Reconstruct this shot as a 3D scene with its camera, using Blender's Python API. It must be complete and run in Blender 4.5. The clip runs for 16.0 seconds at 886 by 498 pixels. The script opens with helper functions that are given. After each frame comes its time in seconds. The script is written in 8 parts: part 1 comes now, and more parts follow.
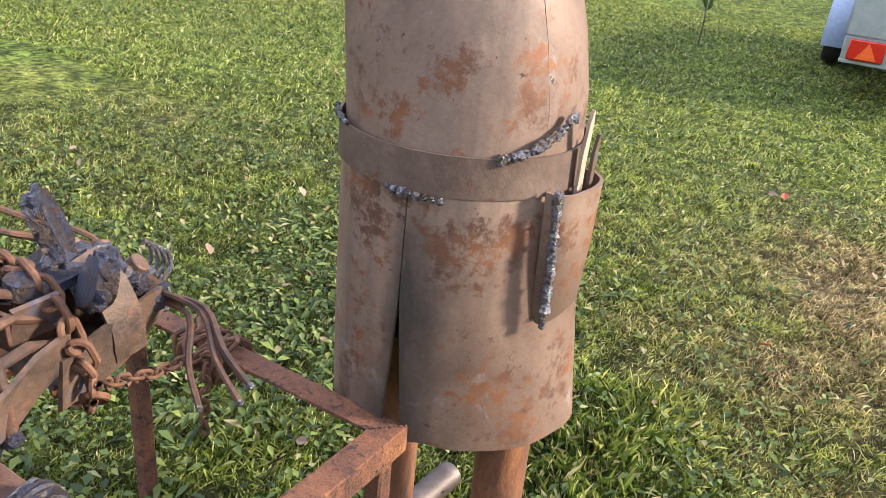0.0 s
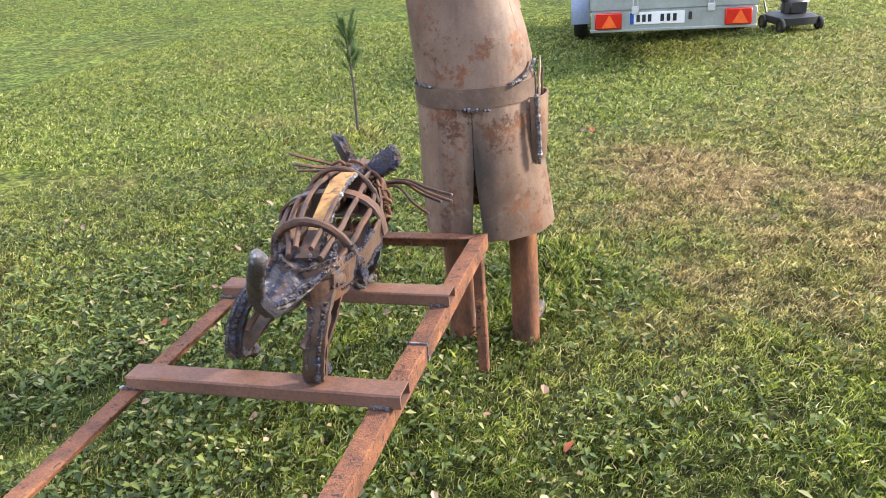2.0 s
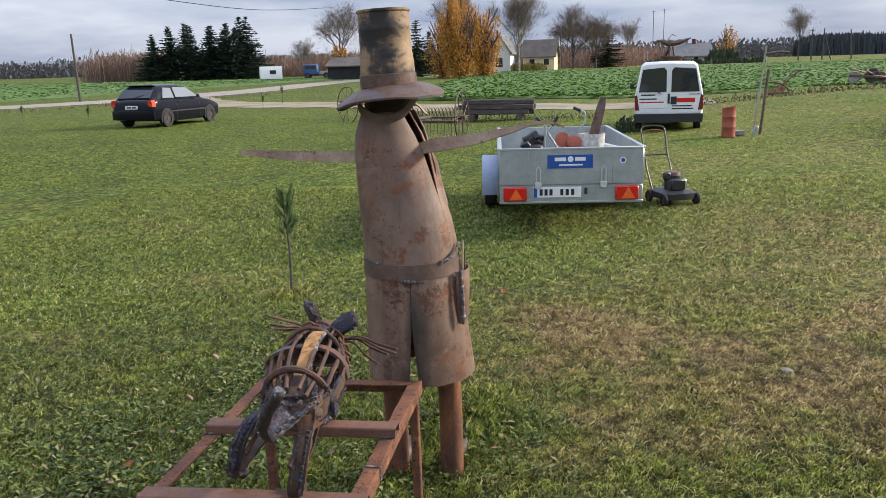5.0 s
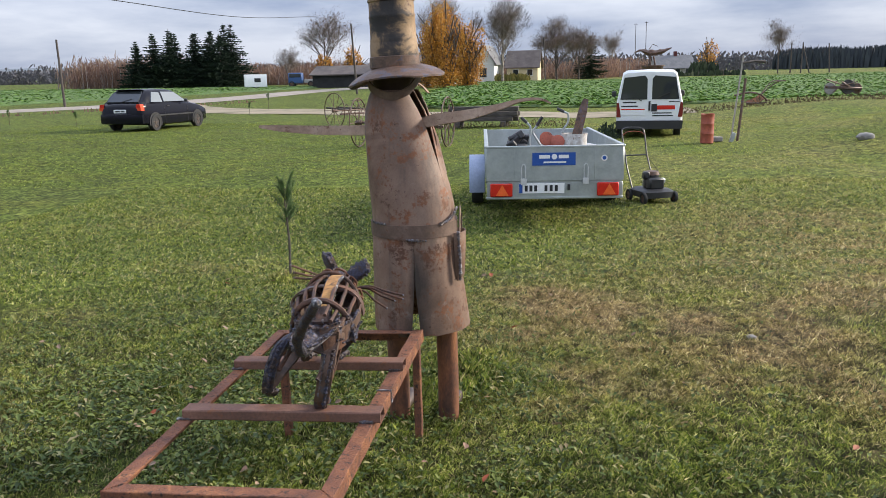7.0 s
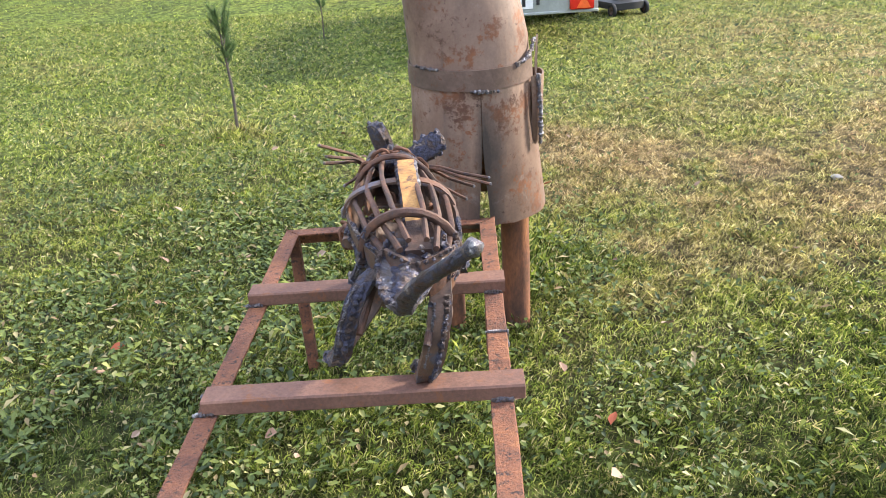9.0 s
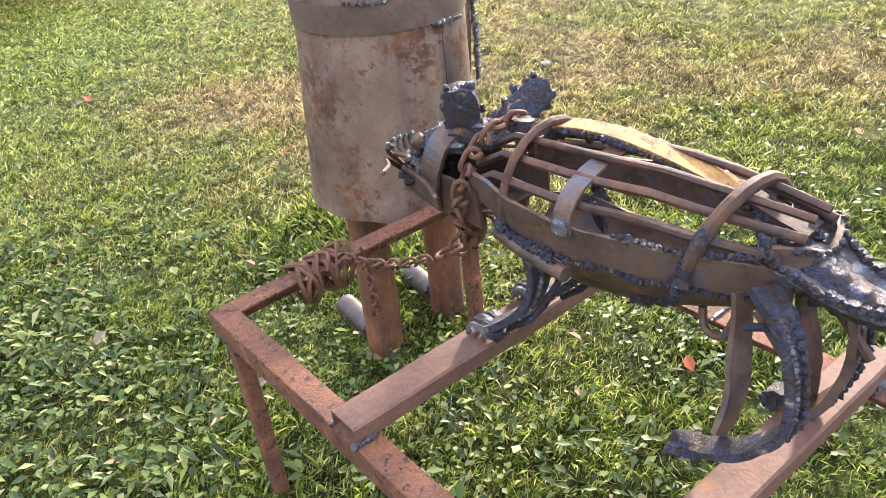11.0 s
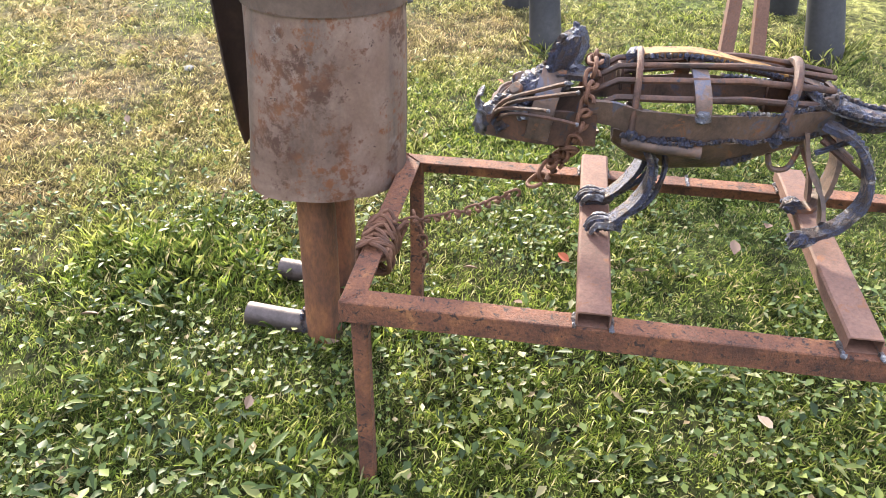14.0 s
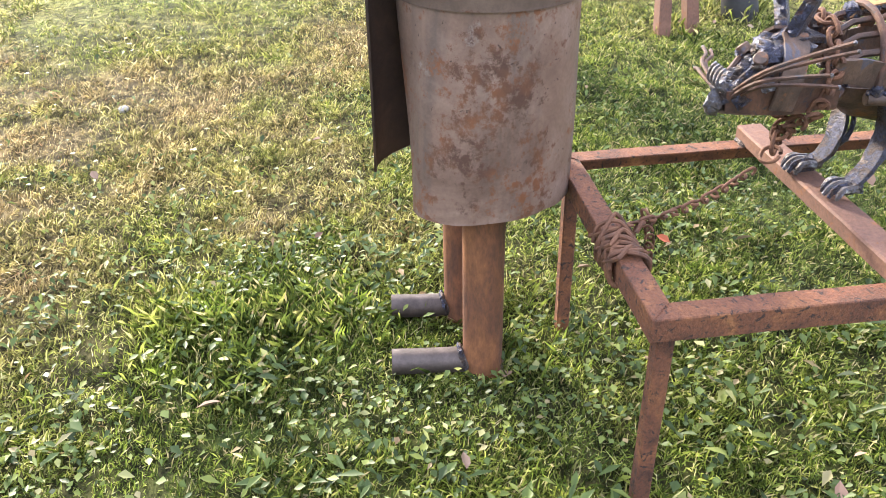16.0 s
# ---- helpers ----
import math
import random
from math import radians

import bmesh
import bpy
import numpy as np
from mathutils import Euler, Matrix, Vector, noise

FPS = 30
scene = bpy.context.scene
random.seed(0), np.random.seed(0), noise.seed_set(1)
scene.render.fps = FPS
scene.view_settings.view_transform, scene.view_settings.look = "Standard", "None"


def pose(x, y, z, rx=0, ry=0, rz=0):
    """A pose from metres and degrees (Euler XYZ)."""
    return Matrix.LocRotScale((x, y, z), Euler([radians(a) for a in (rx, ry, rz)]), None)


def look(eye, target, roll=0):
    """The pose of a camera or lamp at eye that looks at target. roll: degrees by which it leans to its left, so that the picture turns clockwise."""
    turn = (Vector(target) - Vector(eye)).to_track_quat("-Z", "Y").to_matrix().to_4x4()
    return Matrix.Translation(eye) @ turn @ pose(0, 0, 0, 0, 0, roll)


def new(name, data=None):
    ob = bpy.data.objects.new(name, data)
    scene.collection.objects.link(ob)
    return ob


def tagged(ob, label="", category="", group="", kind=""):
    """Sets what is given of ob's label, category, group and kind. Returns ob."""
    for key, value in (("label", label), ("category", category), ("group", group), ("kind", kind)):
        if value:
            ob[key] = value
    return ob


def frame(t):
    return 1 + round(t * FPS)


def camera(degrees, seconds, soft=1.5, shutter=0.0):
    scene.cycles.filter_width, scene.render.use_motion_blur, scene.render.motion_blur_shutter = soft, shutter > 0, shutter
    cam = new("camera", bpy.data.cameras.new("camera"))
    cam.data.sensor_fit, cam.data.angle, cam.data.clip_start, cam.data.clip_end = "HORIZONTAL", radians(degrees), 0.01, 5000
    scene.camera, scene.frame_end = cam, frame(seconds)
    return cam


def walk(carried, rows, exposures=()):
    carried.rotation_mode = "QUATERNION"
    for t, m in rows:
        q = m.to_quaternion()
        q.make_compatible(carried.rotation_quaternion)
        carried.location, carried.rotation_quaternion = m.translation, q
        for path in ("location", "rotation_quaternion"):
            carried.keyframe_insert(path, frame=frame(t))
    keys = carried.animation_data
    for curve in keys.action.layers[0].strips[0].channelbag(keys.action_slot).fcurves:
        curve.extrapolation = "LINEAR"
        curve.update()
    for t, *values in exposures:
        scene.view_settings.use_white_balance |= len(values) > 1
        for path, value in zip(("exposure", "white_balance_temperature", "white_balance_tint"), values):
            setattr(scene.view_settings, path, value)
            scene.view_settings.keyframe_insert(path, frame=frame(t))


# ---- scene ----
cam = camera(57.4, 16.0, 0.8)
PATH = [
    (0, (0.845, -0.849, 1.286), (-0.077, 0.697, 0.413), 5.8),
    (0.5, (0.915, -1.221, 1.352), (0.056, 0.367, 0.491), 3.0),
    (1, (0.953, -1.603, 1.371), (0.135, 0.012, 0.52), -0.6),
    (1.5, (0.825, -1.978, 1.347), (0.259, -0.251, 0.512), -4.3),
    (2, (0.824, -2.251, 1.432), (0.304, -0.488, 0.646), -4.1),
    (2.5, (0.855, -2.465, 1.454), (0.345, -0.642, 0.807), -3.6),
    (3, (0.845, -2.577, 1.515), (0.339, -0.727, 0.947), -3.1),
    (3.5, (0.819, -2.529, 1.479), (0.323, -0.667, 0.944), -3.0),
    (4, (0.833, -2.579, 1.518), (0.376, -0.708, 0.977), -2.1),
    (4.5, (0.868, -2.684, 1.647), (0.511, -0.769, 1.19), -2.2),
    (7, (0.861, -3.237, 1.527), (0.584, -1.3, 1.115), -1.2),
    (7.5, (0.796, -3.17, 1.529), (0.53, -1.233, 1.104), -0.8),
    (8, (0.658, -2.997, 1.49), (0.447, -1.063, 1.028), -0.4),
    (8.5, (0.468, -2.602, 1.378), (0.307, -0.712, 0.742), -2.4),
    (9, (0.236, -2.28, 1.424), (0.162, -0.461, 0.597), -3.4),
    (9.5, (-0.077, -2.063, 1.432), (0.163, -0.291, 0.535), -3.8),
    (11.8, (-1.01, -1.019, 1.272), (0.301, 0.036, 0.191), -0.2),
    (12, (-1.098, -0.994, 1.287), (0.284, -0.037, 0.204), 2.1),
    (12.5, (-1.335, -0.946, 1.342), (0.236, -0.325, 0.272), 0.8),
    (13, (-1.345, -0.826, 1.336), (0.326, -0.47, 0.296), 1.9),
    (13.5, (-1.408, -0.612, 1.35), (0.278, -0.328, 0.311), 2.2),
    (14, (-1.519, -0.36, 1.34), (0.17, -0.117, 0.298), 1.5),
    (14.5, (-1.531, -0.088, 1.29), (0.166, 0.106, 0.251), 2.6),
    (15, (-1.453, 0.169, 1.281), (0.236, 0.394, 0.234), 1.5),
    (15.5, (-1.463, 0.373, 1.288), (0.233, 0.359, 0.227), 0.7),
    (16, (-1.35, 0.475, 1.261), (0.349, 0.262, 0.228), -1.1),
]
EXPOSURE = ((0, 1.44), (0.5, 1.54), (1.5, 1.58), (2.0, 1.58), (2.5, 1.30), (3.0, 0.92), (3.5, 0.72), (4.5, 0.64), (7.0, 0.72), (7.5, 0.78), (8.0, 0.92), (8.5, 1.45), (9.0, 1.66), (12, 1.98), (12.5, 1.93), (14, 1.97), (15, 2.01), (16, 2.03))
walk(cam, [(t, look(e, g, r)) for t, e, g, r in PATH], EXPOSURE)

# ---- world, sun, exposure ----
SUN_AZ, SUN_EL = 66.0, 24.0          # degrees clockwise from +y, above the horizon
world = bpy.data.worlds.new("sky")
scene.world = world
world.use_nodes = True
wn, wl = world.node_tree.nodes, world.node_tree.links
wn.clear()
sky = wn.new("ShaderNodeTexSky")
sky.sky_type, sky.sun_disc = "NISHITA", False
sky.sun_elevation, sky.sun_rotation = radians(SUN_EL), radians(SUN_AZ)
sky.air_density, sky.dust_density = 1.0, 1.5
tc = wn.new("ShaderNodeTexCoord")
mp = wn.new("ShaderNodeMapping")
mp.inputs["Scale"].default_value = (1.9, 1.9, 9.0)
cl = wn.new("ShaderNodeTexNoise")
cl.inputs["Scale"].default_value, cl.inputs["Detail"].default_value, cl.inputs["Roughness"].default_value = 1.6, 7.0, 0.55
ramp = wn.new("ShaderNodeValToRGB")
ramp.color_ramp.elements[0].position, ramp.color_ramp.elements[1].position = 0.36, 0.64
ramp.color_ramp.elements[0].color, ramp.color_ramp.elements[1].color = (4.0, 4.9, 7.2, 1), (9.2, 9.8, 11.4, 1)
mixw = wn.new("ShaderNodeMix")
mixw.data_type = "RGBA"
mixw.inputs["Factor"].default_value = 0.86
bg = wn.new("ShaderNodeBackground")
bg.inputs["Strength"].default_value = 0.049
wo = wn.new("ShaderNodeOutputWorld")
wl.new(tc.outputs["Generated"], mp.inputs["Vector"])
wl.new(mp.outputs["Vector"], cl.inputs["Vector"])
wl.new(cl.outputs["Fac"], ramp.inputs["Fac"])
wl.new(sky.outputs["Color"], mixw.inputs["A"])
wl.new(ramp.outputs["Color"], mixw.inputs["B"])
sep = wn.new("ShaderNodeSeparateXYZ")          # an overcast sky is brighter overhead than at the horizon
up = wn.new("ShaderNodeMath")
up.operation, up.use_clamp = "MULTIPLY", True
up.inputs[1].default_value = 1.0
grow_up = wn.new("ShaderNodeMath")
grow_up.operation = "MULTIPLY_ADD"
grow_up.inputs[1].default_value, grow_up.inputs[2].default_value = 2.0, 1.0
wl.new(tc.outputs["Generated"], sep.inputs["Vector"])
wl.new(sep.outputs["Z"], up.inputs[0])
wl.new(up.outputs["Value"], grow_up.inputs[0])
over = wn.new("ShaderNodeVectorMath")
over.operation = "SCALE"
wl.new(mixw.outputs["Result"], over.inputs[0])
wl.new(grow_up.outputs["Value"], over.inputs["Scale"])
wl.new(over.outputs["Vector"], bg.inputs["Color"])
wl.new(bg.outputs["Background"], wo.inputs["Surface"])

sun = new("sun", bpy.data.lights.new("sun", "SUN"))
sun.data.energy, sun.data.angle, sun.data.color = 3.8, radians(7.0), (1.0, 0.905, 0.76)
sa, se = radians(SUN_AZ), radians(SUN_EL)
sun_at = Vector((math.sin(sa) * math.cos(se), math.cos(sa) * math.cos(se), math.sin(se))) * 50
sun.matrix_world = look(sun_at, (0, 0, 0))


# ---- materials ----
def material(name):
    m = bpy.data.materials.new(name)
    m.use_nodes = True
    nt = m.node_tree
    return m, nt.nodes, nt.links, nt.nodes["Principled BSDF"]


def coords(n, l, scale=(1, 1, 1)):
    t = n.new("ShaderNodeTexCoord")
    p = n.new("ShaderNodeMapping")
    p.inputs["Scale"].default_value = scale
    l.new(t.outputs["Object"], p.inputs["Vector"])
    return p.outputs["Vector"]


def noise_tex(n, l, vec, scale, detail=4, rough=0.6, dist=0.0):
    t = n.new("ShaderNodeTexNoise")
    t.inputs["Scale"].default_value, t.inputs["Detail"].default_value = scale, detail
    t.inputs["Roughness"].default_value, t.inputs["Distortion"].default_value = rough, dist
    if vec is not None:
        l.new(vec, t.inputs["Vector"])
    return t.outputs["Fac"]


def ramp_of(n, l, fac, stops, const=False):
    r = n.new("ShaderNodeValToRGB")
    e = r.color_ramp.elements
    while len(e) < len(stops):
        e.new(0.5)
    for k, (p, c) in zip(e, stops):
        k.position = p
        k.color = (*c, 1) if len(c) == 3 else c
    l.new(fac, r.inputs["Fac"])
    return r.outputs["Color"]


def mix_of(n, l, fac, a, b, how="MIX"):
    m = n.new("ShaderNodeMix")
    m.data_type, m.blend_type = "RGBA", how
    for key, v in (("Factor", fac), ("A", a), ("B", b)):
        if isinstance(v, (int, float)):
            m.inputs[key].default_value = v
        elif isinstance(v, tuple):
            m.inputs[key].default_value = (*v, 1)
        else:
            l.new(v, m.inputs[key])
    return m.outputs["Result"]


def bump_of(n, l, bs, height, strength, dist=0.01):
    b = n.new("ShaderNodeBump")
    b.inputs["Strength"].default_value, b.inputs["Distance"].default_value = strength, dist
    l.new(height, b.inputs["Height"])
    l.new(b.outputs["Normal"], bs.inputs["Normal"])


def mask(n, l, fac, lo, hi):
    return ramp_of(n, l, fac, ((lo, (0, 0, 0)), (hi, (1, 1, 1))))


def patchy(name, stops, big=6.0, fine=60.0, spots=None, spot_scale=25.0, spot_at=(0.58, 0.66), rough=(0.6, 0.9), metal=0.0,
           bump=0.4, dist=0.004, stretch=(1, 1, 1), fine_amount=0.35, streak=None):
    """Two scales of colour, optional spots of another colour, roughness that follows, fine relief."""
    m, n, l, bs = material(name)
    v = coords(n, l, stretch)
    a = noise_tex(n, l, v, big, 5, 0.62, 0.4)
    c = ramp_of(n, l, a, stops)
    f = noise_tex(n, l, v, fine, 5, 0.7)
    c = mix_of(n, l, fine_amount, c, ramp_of(n, l, f, ((0.3, (0.25, 0.25, 0.25)), (0.7, (0.85, 0.85, 0.85)))), "OVERLAY")
    if streak:
        sv = coords(n, l, (14, 14, 1.2))
        c = mix_of(n, l, mask(n, l, noise_tex(n, l, sv, 1.6, 4), 0.55, 0.75), c, streak)
    if spots:
        sp = noise_tex(n, l, v, spot_scale, 6, 0.72, 0.5)
        c = mix_of(n, l, mask(n, l, sp, *spot_at), c, spots)
    l.new(c, bs.inputs["Base Color"])
    r = n.new("ShaderNodeMapRange")
    r.inputs["To Min"].default_value, r.inputs["To Max"].default_value = rough
    l.new(f, r.inputs["Value"])
    l.new(r.outputs["Result"], bs.inputs["Roughness"])
    bs.inputs["Metallic"].default_value = metal
    bump_of(n, l, bs, f, bump, dist)
    return m


def plain(name, color, rough=0.5, metal=0.0, var=0.15, scale=30.0, bump=0.08):
    m, n, l, bs = material(name)
    v = coords(n, l)
    f = noise_tex(n, l, v, scale, 4)
    lo = tuple(c * (1 - var) for c in color)
    hi = tuple(min(1, c * (1 + var)) for c in color)
    l.new(ramp_of(n, l, f, ((0.3, lo), (0.7, hi))), bs.inputs["Base Color"])
    bs.inputs["Roughness"].default_value, bs.inputs["Metallic"].default_value = rough, metal
    if bump:
        bump_of(n, l, bs, f, bump, 0.002)
    return m


def glass(name, tint=(0.03, 0.035, 0.04), rough=0.04):
    m, n, l, bs = material(name)
    bs.inputs["Base Color"].default_value = (*tint, 1)
    bs.inputs["Roughness"].default_value = rough
    bs.inputs["Specular IOR Level"].default_value = 0.6
    return m


def sheet_paint(name):
    """Old brown-tan sheet steel: faded paint, paler on its left side, rust clusters, grey scuffs and dark heat stains."""
    m, n, l, bs = material(name)
    v = coords(n, l)
    a = noise_tex(n, l, v, 3.2, 4, 0.55, 0.5)
    c = ramp_of(n, l, a, ((0.30, (0.105, 0.062, 0.044)), (0.48, (0.185, 0.116, 0.084)), (0.66, (0.260, 0.172, 0.128))))
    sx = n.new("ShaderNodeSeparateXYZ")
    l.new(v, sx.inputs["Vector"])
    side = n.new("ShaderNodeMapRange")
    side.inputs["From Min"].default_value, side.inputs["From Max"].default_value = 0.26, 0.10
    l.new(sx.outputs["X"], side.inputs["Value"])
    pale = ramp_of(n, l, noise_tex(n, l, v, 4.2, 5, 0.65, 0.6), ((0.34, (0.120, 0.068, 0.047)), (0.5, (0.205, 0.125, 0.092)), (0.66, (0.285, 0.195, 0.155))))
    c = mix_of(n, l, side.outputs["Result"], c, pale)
    st = coords(n, l, (9, 9, 0.9))
    c = mix_of(n, l, mask(n, l, noise_tex(n, l, st, 1.1, 4, 0.6), 0.52, 0.78), c, (0.075, 0.058, 0.050))
    g = noise_tex(n, l, v, 5.0, 6, 0.68, 0.8)
    c = mix_of(n, l, mask(n, l, g, 0.62, 0.70), c, (0.25, 0.20, 0.18))
    clus = noise_tex(n, l, v, 6.5, 4, 0.6, 0.2)
    grit = noise_tex(n, l, v, 42.0, 6, 0.75)
    both = n.new("ShaderNodeMath")
    both.operation = "MULTIPLY_ADD"
    both.inputs[1].default_value = 0.5
    half_grit = n.new("ShaderNodeMath")
    half_grit.operation = "MULTIPLY"
    half_grit.inputs[1].default_value = 0.5
    l.new(grit, half_grit.inputs[0])
    l.new(clus, both.inputs[0])
    l.new(half_grit.outputs["Value"], both.inputs[2])
    r1 = both.outputs["Value"]
    c = mix_of(n, l, mask(n, l, r1, 0.512, 0.570), c, ramp_of(n, l, noise_tex(n, l, v, 9.0, 3), ((0.4, (0.085, 0.040, 0.026)), (0.6, (0.19, 0.072, 0.030)))))
    # scorched either side of the slit behind, where the sheet was cut and welded
    off = n.new("ShaderNodeMath")
    off.operation = "SUBTRACT"
    off.inputs[1].default_value = 0.285
    l.new(sx.outputs["X"], off.inputs[0])
    gap = n.new("ShaderNodeMath")
    gap.operation = "ABSOLUTE"
    l.new(off.outputs["Value"], gap.inputs[0])
    wob = n.new("ShaderNodeMath")
    wob.operation = "MULTIPLY_ADD"
    wob.inputs[1].default_value = 0.16
    l.new(noise_tex(n, l, coords(n, l, (1, 1, 0.35)), 9.0, 5, 0.65), wob.inputs[0])
    l.new(gap.outputs["Value"], wob.inputs[2])
    near_slit = ramp_of(n, l, wob.outputs["Value"], ((0.085, (1, 1, 1)), (0.135, (0, 0, 0))))
    low = n.new("ShaderNodeMapRange")
    low.inputs["From Min"].default_value, low.inputs["From Max"].default_value = 0.875, 0.80
    l.new(sx.outputs["Z"], low.inputs["Value"])
    behind = n.new("ShaderNodeMapRange")
    behind.inputs["From Min"].default_value, behind.inputs["From Max"].default_value = 0.10, 0.06
    l.new(sx.outputs["Y"], behind.inputs["Value"])
    both_m = n.new("ShaderNodeMath")
    both_m.operation = "MULTIPLY"
    l.new(low.outputs["Result"], both_m.inputs[0])
    l.new(behind.outputs["Result"], both_m.inputs[1])
    burn = mix_of(n, l, both_m.outputs["Value"], (0, 0, 0), near_slit)
    c = mix_of(n, l, burn, c, (0.052, 0.039, 0.033))
    r2 = noise_tex(n, l, v, 38.0, 4, 0.7, 0.3)
    c = mix_of(n, l, mask(n, l, r2, 0.66, 0.70), c, (0.055, 0.028, 0.02))
    f = noise_tex(n, l, v, 130.0, 4, 0.7)
    c = mix_of(n, l, 0.22, c, ramp_of(n, l, f, ((0.3, (0.25, 0.25, 0.25)), (0.7, (0.8, 0.8, 0.8)))), "OVERLAY")
    l.new(c, bs.inputs["Base Color"])
    rr = n.new("ShaderNodeMapRange")
    rr.inputs["To Min"].default_value, rr.inputs["To Max"].default_value = 0.42, 0.85
    l.new(clus, rr.inputs["Value"])
    l.new(rr.outputs["Result"], bs.inputs["Roughness"])
    bs.inputs["Metallic"].default_value = 0.15
    bump_of(n, l, bs, r1, 0.35, 0.004)
    return m


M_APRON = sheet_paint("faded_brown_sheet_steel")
M_RUST = patchy("orange_rust", ((0.28, (0.060, 0.025, 0.017)), (0.48, (0.165, 0.064, 0.034)), (0.60, (0.21, 0.082, 0.038)), (0.74, (0.36, 0.155, 0.062))), 13, 150,
                spots=(0.040, 0.022, 0.018), spot_scale=58, spot_at=(0.55, 0.62), rough=(0.6, 0.95), metal=0.1, bump=1.0, dist=0.006, fine_amount=0.7)
M_BAR = patchy("brown_mill_scale_steel", ((0.3, (0.105, 0.052, 0.038)), (0.55, (0.165, 0.082, 0.056)), (0.75, (0.215, 0.110, 0.074))), 5, 120,
               spots=(0.20, 0.078, 0.033), spot_scale=26, spot_at=(0.57, 0.66), rough=(0.62, 0.88), metal=0.1, bump=0.5, dist=0.003, fine_amount=0.5)
M_PIPE = patchy("dark_rusty_pipe", ((0.28, (0.055, 0.031, 0.024)), (0.44, (0.140, 0.060, 0.034)), (0.56, (0.195, 0.080, 0.038)), (0.75, (0.30, 0.125, 0.052))), 13, 120, fine_amount=0.6,
                spots=(0.24, 0.10, 0.04), spot_scale=16, spot_at=(0.6, 0.7), rough=(0.55, 0.9), metal=0.2, bump=0.4, stretch=(1, 1, 0.4))
M_ROD = patchy("dark_brown_rod", ((0.30, (0.036, 0.024, 0.020)), (0.5, (0.085, 0.044, 0.031)), (0.75, (0.165, 0.075, 0.042))), 16, 120, fine_amount=0.5,
               spots=(0.045, 0.040, 0.048), spot_scale=30, spot_at=(0.58, 0.66), rough=(0.5, 0.85), metal=0.3, bump=0.6)
M_WELD = patchy("blued_welded_steel", ((0.30, (0.018, 0.015, 0.016)), (0.41, (0.095, 0.066, 0.056)), (0.48, (0.050, 0.047, 0.060)), (0.53, (0.085, 0.088, 0.135)), (0.58, (0.052, 0.050, 0.066)), (0.63, (0.155, 0.115, 0.096)), (0.76, (0.50, 0.48, 0.47))), 30, 150,
                spots=(0.125, 0.062, 0.038), spot_scale=22, spot_at=(0.6, 0.7), rough=(0.22, 0.6), metal=0.6, bump=1.0, dist=0.012, fine_amount=0.6)
M_BEAD = patchy("bright_weld_bead", ((0.3, (0.035, 0.030, 0.032)), (0.45, (0.15, 0.125, 0.115)), (0.55, (0.13, 0.128, 0.155)), (0.7, (0.52, 0.50, 0.49))), 48, 200,
                rough=(0.25, 0.5), metal=0.7, bump=1.0, dist=0.006)
M_DARK = patchy("dark_scaled_steel", ((0.3, (0.036, 0.025, 0.022)), (0.47, (0.100, 0.062, 0.046)), (0.56, (0.135, 0.080, 0.056)), (0.63, (0.085, 0.083, 0.110)), (0.75, (0.185, 0.110, 0.074))), 14, 100,
                spots=(0.20, 0.085, 0.040), spot_scale=20, rough=(0.38, 0.72), metal=0.3, bump=0.6)
M_YELLOW = patchy("worn_yellow_paint", ((0.34, (0.12, 0.058, 0.030)), (0.48, (0.30, 0.150, 0.046)), (0.75, (0.46, 0.255, 0.080))), 18, 110,
                  spots=(0.075, 0.040, 0.028), spot_scale=34, spot_at=(0.54, 0.62), rough=(0.72, 0.92), bump=0.4)
M_CHAIN = patchy("rusted_chain", ((0.3, (0.07, 0.035, 0.024)), (0.55, (0.155, 0.070, 0.040)), (0.75, (0.23, 0.115, 0.065))), 30, 160,
                 rough=(0.6, 0.9), metal=0.3, bump=0.6)
M_TOE = patchy("grey_scuffed_pipe", ((0.3, (0.050, 0.036, 0.032)), (0.6, (0.105, 0.080, 0.072)), (0.75, (0.19, 0.155, 0.14))), 12, 90,
               rough=(0.4, 0.65), metal=0.5, bump=0.3)
M_HAT = patchy("scorched_ochre_drum", ((0.40, (0.020, 0.017, 0.016)), (0.47, (0.055, 0.038, 0.028)), (0.54, (0.215, 0.138, 0.072)), (0.75, (0.30, 0.20, 0.115))), 9, 60,
               spots=(0.10, 0.045, 0.025), spot_scale=20, rough=(0.5, 0.85), metal=0.1, bump=0.4)
# Colour darkened for shade, on the front panel and under the hat.
M_FLAP = patchy("shade_painted_brown_plate", ((0.3, (0.035, 0.022, 0.017)), (0.6, (0.065, 0.038, 0.028)), (0.75, (0.10, 0.056, 0.038))), 6, 70, rough=(0.6, 0.85), metal=0.2)
M_ARM = patchy("pinkish_rusted_plank", ((0.3, (0.17, 0.105, 0.075)), (0.5, (0.30, 0.20, 0.145)), (0.72, (0.42, 0.31, 0.235))), 7, 70,
               spots=(0.12, 0.05, 0.03), spot_scale=18, rough=(0.6, 0.9), bump=0.4)
M_BELT = patchy("dark_brown_strap", ((0.3, (0.075, 0.048, 0.036)), (0.55, (0.125, 0.080, 0.060)), (0.75, (0.18, 0.122, 0.094))), 6, 70, spots=(0.11, 0.045, 0.025), rough=(0.5, 0.75), metal=0.2, bump=0.3)
